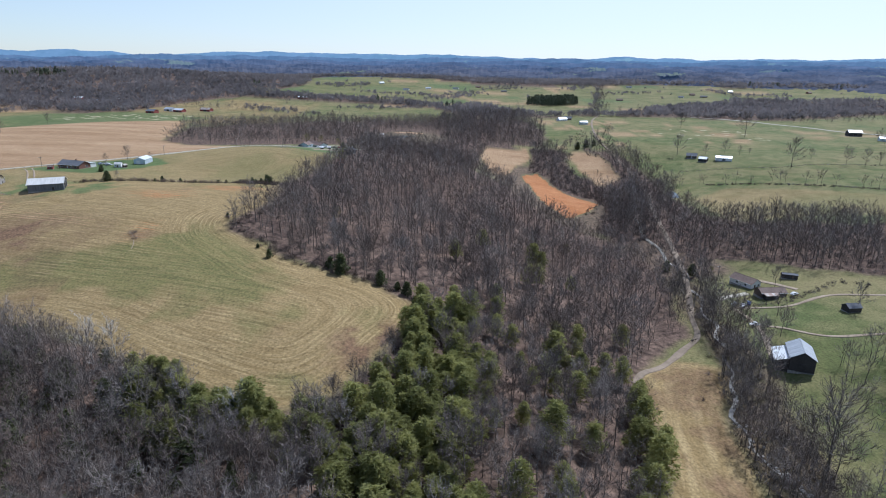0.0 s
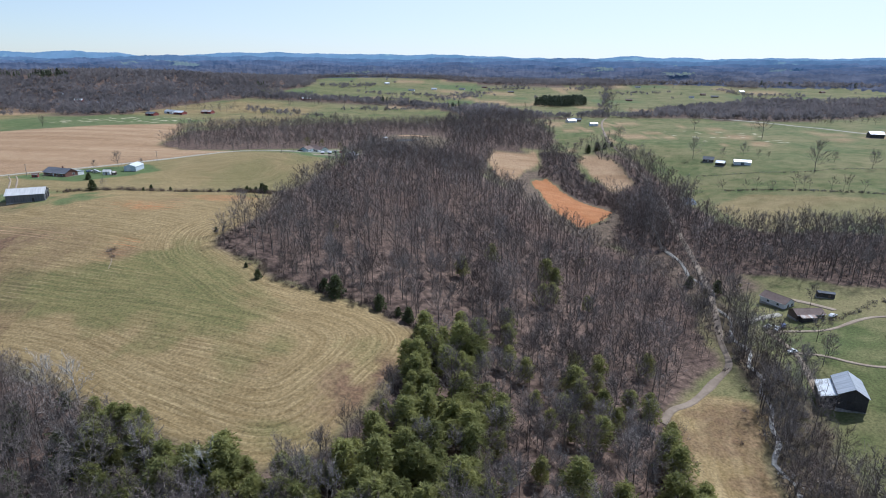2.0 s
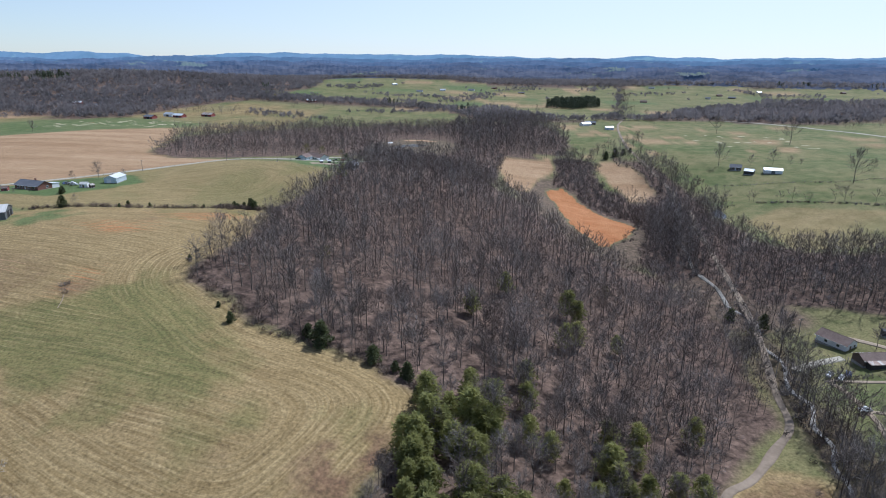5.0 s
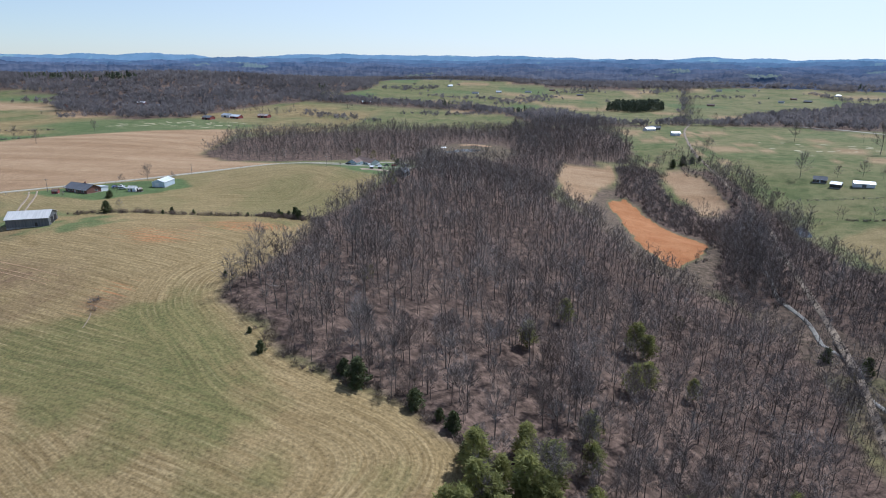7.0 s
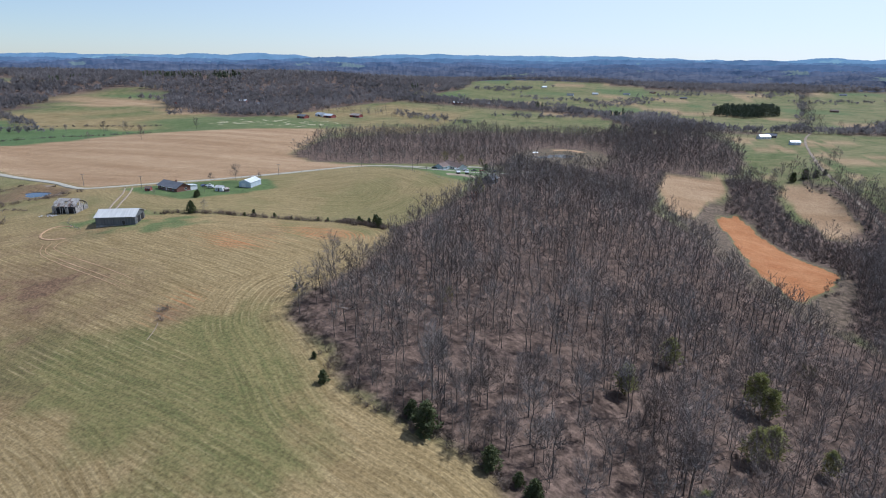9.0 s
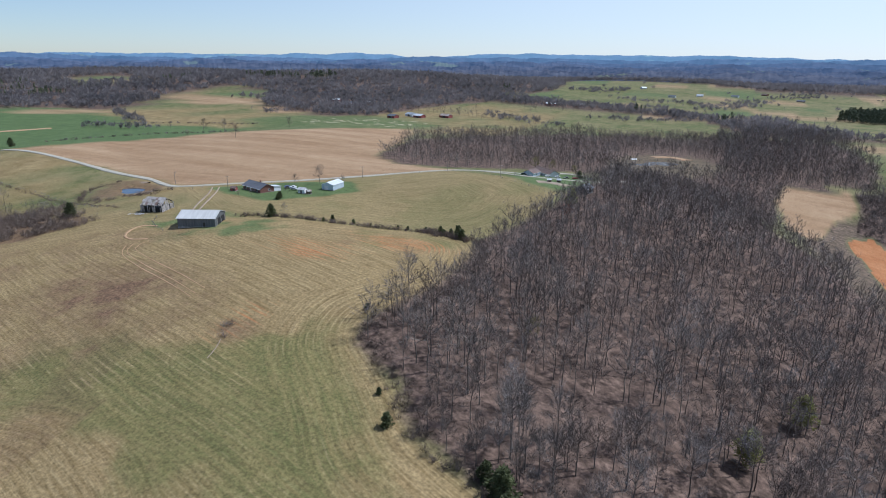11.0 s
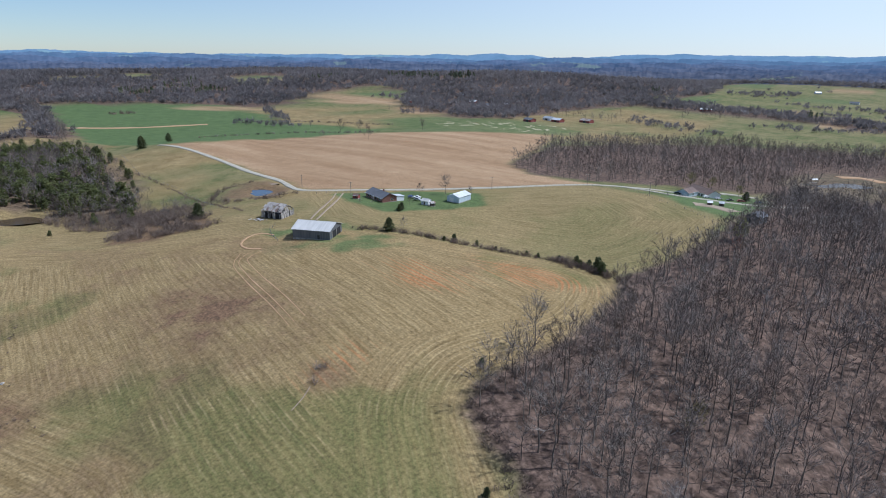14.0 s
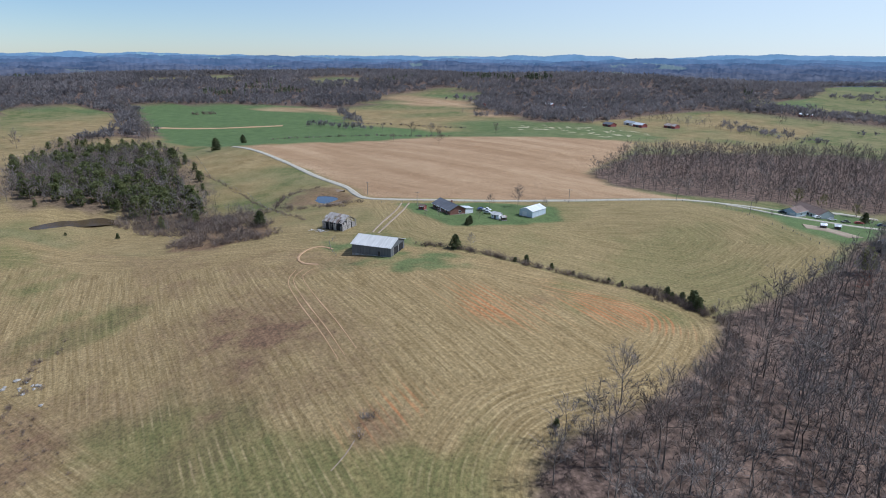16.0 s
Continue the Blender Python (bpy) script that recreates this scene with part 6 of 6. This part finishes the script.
gable_building("garage_wing", -131.5, 546.0, 75, 10.0, 8.0, 2.8, 2.0, M_WALL_BLUE, M_SHINGLE_BROWN, "pale blue-grey garage wing of the ranch house", "garage", 0.4,
               doors=[(-5.0, -1.8, 2.6, 2.2, M_TRIM), (-5.0, 1.8, 2.6, 2.2, M_TRIM)], windows=[(0.0, -4.0, 1.5, 1.2, 1.1)])
gable_building("grey_outbuilding", -82.5, 492.0, 75, 9.5, 7.0, 3.4, 2.0, M_WALL_GREY, M_SHINGLE, "grey outbuilding with a dark roof at the wood's edge", "outbuilding", 0.4, doors=[(-4.75, 0.0, 2.6, 2.4, M_WALL_DARK)])
for x, y, a in ((-111, 517, 20), (-106, 523, 15)):
    gable_building("play_hut", x, y, a, 2.6, 2.2, 1.7, 0.8, M_WALL_BROWN, M_ROOF_DULL, "small grey-roofed hut on the sandy patch", "hut", 0.2, doors=[(0.0, -1.1, 0.7, 1.5, M_WALL_DARK)], group="huts on the sandy patch")

# the dark barn by the creek, with a lean-to, and the farmstead behind it
db = gable_building("dark_barn", 136.6, 203.6, 68, 13.0, 8.6, 5.6, 2.6, M_WALL_DARK, M_ROOF_DULL, "black-boarded barn with a shiny grey metal roof", "barn", 0.4, doors=[(-6.5, 0.0, 3.4, 3.6, M_WALL_DARK)])
lean_to(db, -5.8, 5.8, 4.3, 9.0, 4.6, 3.0, M_WALL_DARK, M_ROOF_WHITE)
gable_building("white_house", 156.3, 289.2, 118, 12.5, 7.4, 2.8, 2.0, M_WALL_WHITE, M_SHINGLE_BROWN, "small white house with a brown hipped roof", "house", 0.5,
               doors=[(-6.25, 0.8, 1.0, 2.05, M_WALL_BROWN)], windows=[(-6.25, -2.0, 1.5, 1.2, 1.1), (-3.0, 3.7, 1.5, 1.2, 1.1), (2.0, 3.7, 1.5, 1.2, 1.1), (3.0, -3.7, 1.5, 1.2, 1.1)])
bs = gable_building("brown_house", 160.5, 272.0, 5, 13.0, 6.4, 2.5, 1.6, M_WALL_BROWN, M_SHINGLE_BROWN, "low brown house with a dark roof and porch", "house", 0.4,
                    doors=[(1.5, -3.2, 1.0, 2.0, M_TRIM)], windows=[(-4.0, -3.2, 1.4, 1.3, 1.0), (4.2, -3.2, 1.4, 1.3, 1.0)])
lean_to(bs, -5.5, 1.0, -3.2, -5.6, 2.4, 2.0, M_WALL_DARK, M_ROOF_RUST)
gable_building("dark_trailer", 180.3, 291.6, -20, 7.5, 3.0, 2.4, 0.5, M_WALL_DARK, M_SHINGLE, "long dark storage trailer on the grass", "trailer", 0.1, doors=[(1.5, -1.5, 1.0, 1.9, M_WALL_BROWN)])
gable_building("field_shed", 183.3, 246.2, 8, 6.4, 4.4, 2.4, 1.4, M_WALL_DARK, M_SHINGLE, "small dark shed in the green paddock", "shed", 0.3, doors=[(0.5, -2.2, 1.4, 1.9, M_WALL_DARK)])

# meadow sheds to the north-east
gable_building("meadow_house", 258, 627, -25, 10, 7, 2.8, 2.2, M_WALL_BROWN, M_SHINGLE, "dark old house beside bare trees", "house", 0.4, doors=[(0, -3.5, 1, 2, M_TRIM)], windows=[(-3, -3.5, 1.5, 1.2, 1.1), (3, -3.5, 1.5, 1.2, 1.1)])
gable_building("meadow_barn", 263.5, 610.5, -38, 8, 6.5, 3.0, 1.8, M_WALL_DARK, M_ROOF_WHITE, "small barn with a bright tin roof", "barn", 0.3, doors=[(0, -3.25, 2.4, 2.4, M_WALL_DARK)])
gable_building("meadow_shed", 282.5, 606.5, -18, 15, 7, 3.2, 1.6, M_WALL_WHITE, M_ROOF_WHITE, "long white metal shed in the meadow", "shed", 0.3, doors=[(0, -3.5, 3, 2.6, M_WALL_GREY)])
gable_building("blue_barn", 536, 794, -10, 16, 11, 5.0, 3.0, M_WALL_DARK, M_ROOF_DULL, "dark barn by the far pale road", "barn", 0.4, opening=(0, -5.5, 5, 3.8))
gable_building("teal_shed", 540, 740, -20, 14, 8, 3.6, 1.8, M_WALL_BLUE, M_ROOF_DULL, "pale blue shed beside the road", "shed", 0.3, doors=[(0, -4, 3, 3, M_WALL_WHITE)])
gable_building("roadside_shed", 203, 906, 5, 11, 7, 3.4, 1.5, M_WALL_BLUE, M_ROOF_WHITE, "pale metal shed beside the country road", "shed", 0.3, doors=[(0, -3.5, 2.8, 2.6, M_WALL_WHITE)])

# the red barns on the far lane
for x, y, a, L, wall, roof, lab in ((-456, 922, -20, 16, M_WALL_RED, M_SHINGLE, "red barn with a dark roof on the far lane"), (-446, 962, -25, 18, M_WALL_WHITE, M_ROOF_DULL, "pale shed with a green-grey roof"),
                                    (-426, 950, -20, 17, M_WALL_RED, M_ROOF_WHITE, "red barn with a white roof on the far lane"), (-393, 975, -15, 18, M_WALL_RED, M_ROOF_RUST, "long red barn with a rusty roof")):
    gable_building("red_barn", x, y, a, L, 10, 3.4, 2.2, wall, roof, lab, "barn", 0.4, opening=(0, -5, 5, 2.8), group="barns on the far lane")

# far farmsteads
HOMES = ((-310, 1282), (-260, 1310), (690, 1735), (691, 1658), (850, 1853), (583, 1989), (457, 2118), (1062, 1810), (625, 1645), (1080, 1530), (180, 958), (192, 976), (-120, 1700), (-60, 1760), (20, 1820),
         (90, 1900), (160, 1780), (-210, 1900), (-560, 1010), (-620, 1050), (-660, 1075), (-700, 1120), (-740, 1150), (-590, 1080), (-1364, 837), (-760, 1010), (320, 1600), (420, 1500))
rh_ = random.Random(11)
for k, (x, y) in enumerate(HOMES):
    wall, roof = rh_.choice(((M_WALL_WHITE, M_SHINGLE), (M_BRICK, M_SHINGLE_BROWN), (M_WALL_WHITE, M_ROOF_DULL), (M_WALL_RED, M_ROOF_WHITE), (M_WALL_BROWN, M_SHINGLE)))
    L = rh_.uniform(12, 19)
    gable_building("far_house", x, y, rh_.uniform(-40, 40), L, 8.5, 3.0, 2.3, wall, roof, "small far farm building among fields", "house", 0.4, doors=[(0, -4.25, 1.0, 2.0, M_WALL_BROWN)],
                   windows=[(-L * 0.28, -4.25, 1.5, 1.5, 1.2), (L * 0.28, -4.25, 1.5, 1.5, 1.2)], group="far farmsteads", trim=False)

# ---- vehicles ----


def car(x, y, rz, mat, label, truck=False):
    e = thing("pickup_truck" if truck else "car", x, y, rz, label, "truck" if truck else "car", "parked vehicles")
    e.location.z += 0.3
    low = [(-2.3, 0.35), (2.3, 0.35), (2.35, 0.75), (1.2, 0.95), (-2.3, 0.98)]
    top = [(-0.6, 0.95), (1.25, 0.95), (0.65, 1.65), (-0.35, 1.68)] if truck else [(-2.0, 0.95), (1.3, 0.93), (0.55, 1.45), (-1.3, 1.48)]

    def along_y(profile, half):
        bm = bmesh.new()
        a = [bm.verts.new((p, -half, q)) for p, q in profile]
        b = [bm.verts.new((p, half, q)) for p, q in profile]
        bm.faces.new(a[::-1]), bm.faces.new(b)
        for i in range(len(a)):
            j = (i + 1) % len(a)
            bm.faces.new((a[i], a[j], b[j], b[i]))
        bmesh.ops.recalc_face_normals(bm, faces=bm.faces)
        bmesh.ops.bevel(bm, geom=list(bm.edges), offset=0.07, segments=1, affect="EDGES")
        return bm
    part("body", along_y(low, 0.9), mat, e)
    part("cabin", along_y(top, 0.76), mat, e)
    part("windows", along_y([(p * 0.96 + 0.02, q * 0.94 + 0.03) for p, q in top], 0.785), M_GLASS, e)
    for wx_ in (-1.4, 1.45):
        for wy_ in (-0.82, 0.82):
            bm = bmesh.new()
            bmesh.ops.create_cone(bm, cap_ends=True, segments=12, radius1=0.35, radius2=0.35, depth=0.24, matrix=Matrix.Translation((wx_, wy_, 0.35)) @ Matrix.Rotation(math.pi / 2, 4, "X"))
            t = part("wheel", bm, M_TYRE, e)
            bm = bmesh.new()
            bmesh.ops.create_cone(bm, cap_ends=True, segments=10, radius1=0.2, radius2=0.18, depth=0.26, matrix=Matrix.Translation((wx_, wy_ * 1.02, 0.35)) @ Matrix.Rotation(math.pi / 2, 4, "X"))
            part("rim", bm, M_CHROME, t)
    return e


for x, y, a, m, lab, tr in ((-136, 541, 20, M_CAR_DARK, "dark car parked by the garage", False), (-121.5, 552.5, 60, M_CAR_WHITE, "white car parked before the ranch house", False), (-115, 556, 50, M_CAR_SILVER, "silver car on the gravel", False),
                            (-109, 559, 40, M_CAR_DARK, "dark pickup on the gravel drive", True), (-104, 566, 30, M_CAR_RED, "dark red car on the gravel", False),
                            (140.3, 265, 40, M_CAR_SILVER, "silver pickup by the creek lane", True), (142.6, 262, 50, M_CAR_WHITE, "white pickup by the creek lane", True), (146.5, 264, 60, M_CAR_BLUE, "blue car in the farmyard", False),
                            (137.5, 240, 10, M_CAR_WHITE, "white pickup parked on grass", True), (170.5, 269, 30, M_CAR_WHITE, "white car beside the brown house", False), (-247, 420, 30, M_CAR_WHITE, "white pickup behind the farmhouse", True),
                            (-243, 416, 10, M_CAR_SILVER, "silver car behind the farmhouse", False), (-250, 419, 60, M_CAR_BLUE, "blue car behind the farmhouse", False), (-95, 577, 20, M_CAR_BLUE, "blue car beside the drive", False)):
    car(x, y, a, m, lab, tr)

# ---- poles and fences ----


def pole(x, y, h, rz):
    e = thing("utility_pole", x, y, rz, "tall wooden utility pole with a crossarm", "pole", "utility poles")
    bm = bmesh.new()
    bmesh.ops.create_cone(bm, cap_ends=True, segments=8, radius1=0.17, radius2=0.11, depth=h + 0.6, matrix=Matrix.Translation((0, 0, h / 2 - 0.3)))
    part("shaft", bm, M_POST, e)
    part("crossarm", boxed(0, 0, h - 0.5, 2.2, 0.12, 0.14, 0.02), M_POST, e)
    for s in (-1, 0, 1):
        part("insulator", boxed(s, 0, h - 0.35, 0.1, 0.1, 0.2), M_TRIM, e)


for x, y, a in ((-279.8, 399.5, 40), (-330, 405, 20), (-228, 470, 45), (-185, 515, 40), (-144, 512, 0), (122, 268, 30), (147, 300, 20)):
    pole(x, y, 8.0, a)


def fence(line, gap, label, h=1.25):
    x0, y0 = line[0]
    e = thing("fence", x0, y0, 0, label, "fence", "field fences")
    pts = []
    for (ax, ay), (bx, by) in zip(line[:-1], line[1:]):
        n = max(1, round(math.hypot(bx - ax, by - ay) / gap))
        pts += [(ax + (bx - ax) * k / n, ay + (by - ay) * k / n) for k in range(n)]
    pts.append(line[-1])
    o = e.matrix_world.translation
    post = boxed(0, 0, h / 2 - 0.15, 0.16, 0.16, h + 0.3, 0.02)
    me = bpy.data.meshes.new("post")
    post.to_mesh(me)
    post.free()
    me.materials.append(M_POST)
    tops = []
    for px, py in pts:
        p = part("post", me, None, e)
        p.location = (px - o.x, py - o.y, ground_z(px, py) - o.z)
        tops.append(np.array(p.location))
    for lev in (0.45, 0.95):
        s = Shape()
        for a, b in zip(tops[:-1], tops[1:]):
            s.tube(a + (0, 0, lev), b + (0, 0, lev), 0.015, 0.015, 3)
        part("wire", mesh_from("wire", *s.arrays(), M_CHROME), None, e)


fence([(-300, 391), (-262, 436), (-232, 472), (-188, 516), (-160, 524)], 6, "post and wire fence beside the gravel drive")
fence([(-160, 524), (-140, 505), (-118, 492), (-100, 478), (-92, 470)], 6, "post and wire fence round the house pasture")
fence([(-321, 343), (-412, 369), (-484, 376), (-560, 400)], 7, "old wire fence across dry pasture")
fence([(230, 582), (284, 573), (316, 563), (350, 567), (420, 560)], 8, "post and wire fence in the green meadow")
fence([(-262, 332), (-258, 326), (-250, 321), (-242, 318)], 3, "short plank fence beside the grey barn")

# ---- small things ----
r = random.Random(21)


def rock(name, x, y, s, mat, label, group):
    bm = bmesh.new()
    bmesh.ops.create_icosphere(bm, subdivisions=1, radius=1)
    for v in bm.verts:
        v.co *= r.uniform(0.75, 1.2)
        v.co.z *= 0.6
    me = bpy.data.meshes.new(name)
    bm.to_mesh(me)
    bm.free()
    me.materials.append(mat)
    ob = new(name, me)
    ob.matrix_world = pose(x, y, ground_z(x, y) + s * 0.15, 0, 0, r.uniform(0, 360)) @ Matrix.Diagonal((s * r.uniform(0.8, 1.5), s, s, 1))
    tagged(ob, label, "rock", group)


for k in range(14):
    rock("rock", -246 + r.gauss(0, 4.5), 206 + r.gauss(0, 2.0), r.uniform(0.3, 0.8), M_STONE, "pale rock dumped in the field ditch", "rocks in the ditch")
for k in range(40):
    t = r.random() * 0.75
    i = 1 + int(t * 6)
    f = t * 6 - int(t * 6)
    cx, cy = CREEK[i][0] * (1 - f) + CREEK[i + 1][0] * f, CREEK[i][1] * (1 - f) + CREEK[i + 1][1] * f
    rock("creek_stone", cx + r.gauss(0, 1.3), cy + r.gauss(0, 1.3), r.uniform(0.3, 0.9), M_STONE, "pale stone in the creek bed", "stones in the creek")


# old hay spread for the cattle: thin uneven pale mats on the pasture


def hay_mats(name, cx, cy, sx, sy, n, seed, label):
    r_ = np.random.default_rng(seed)
    V, F = [], []
    for k in range(n):
        px, py = cx + sx * r_.uniform(-1, 1), cy + sy * r_.uniform(-1, 1)
        a, L, W = r_.uniform(-0.5, 0.5), r_.uniform(2, 7), r_.uniform(1.2, 3)
        base = len(V)
        ring = [(px, py)] + [(px + math.cos(a) * L * q * math.cos(t) - math.sin(a) * W * q * math.sin(t), py + math.sin(a) * L * q * math.cos(t) + math.cos(a) * W * q * math.sin(t))
                             for t, q in ((j * math.pi / 5, r_.uniform(0.6, 1.1)) for j in range(10))]
        z = surface_z([p[0] for p in ring], [p[1] for p in ring])
        V += [(p[0], p[1], z[j] + (0.55 if j == 0 else 0.12)) for j, p in enumerate(ring)]
        F += [(base, base + 1 + j, base + 1 + (j + 1) % 10) for j in range(10)]
    return tagged(new(name, mesh_from(name, np.array(V), np.array(F), M_HAY, shade=True)), label, "hay", kind="stuff")


M_HAY = plain("spread_hay", (0.34, 0.29, 0.18), (0.50, 0.45, 0.30), 0.5, 0.95, world_space=True)
hay_mats("spread_hay", -450, 835, 85, 55, 60, 71, "pale hay spread over the green pasture")
hay_mats("spread_hay", 345, 800, 70, 70, 26, 72, "pale hay spread over the far meadow")

# a little dock with a roof at the woodland pond
dock = thing("pond_dock", -78, 690, 30, "small wooden dock with a pale roof on the pond", "dock")
for k in range(8):
    part("plank", boxed(-2.4 + 0.68 * k, 0, 0.5, 0.62, 2.4, 0.08), M_OLD_WOOD, dock)
for sx_ in (-2, 2):
    for sy_ in (-1, 1):
        part("post", boxed(sx_, sy_, 0.9, 0.15, 0.15, 4.2), M_POST, dock)
for s_ in (-1, 1):
    bm = bmesh.new()
    slab(bm, [(-2.6, 0, 3.7), (2.6, 0, 3.7), (2.6, s_ * 1.6, 2.95), (-2.6, s_ * 1.6, 2.95)], 0.08)
    part("roof", bm, M_ROOF_WHITE, dock)
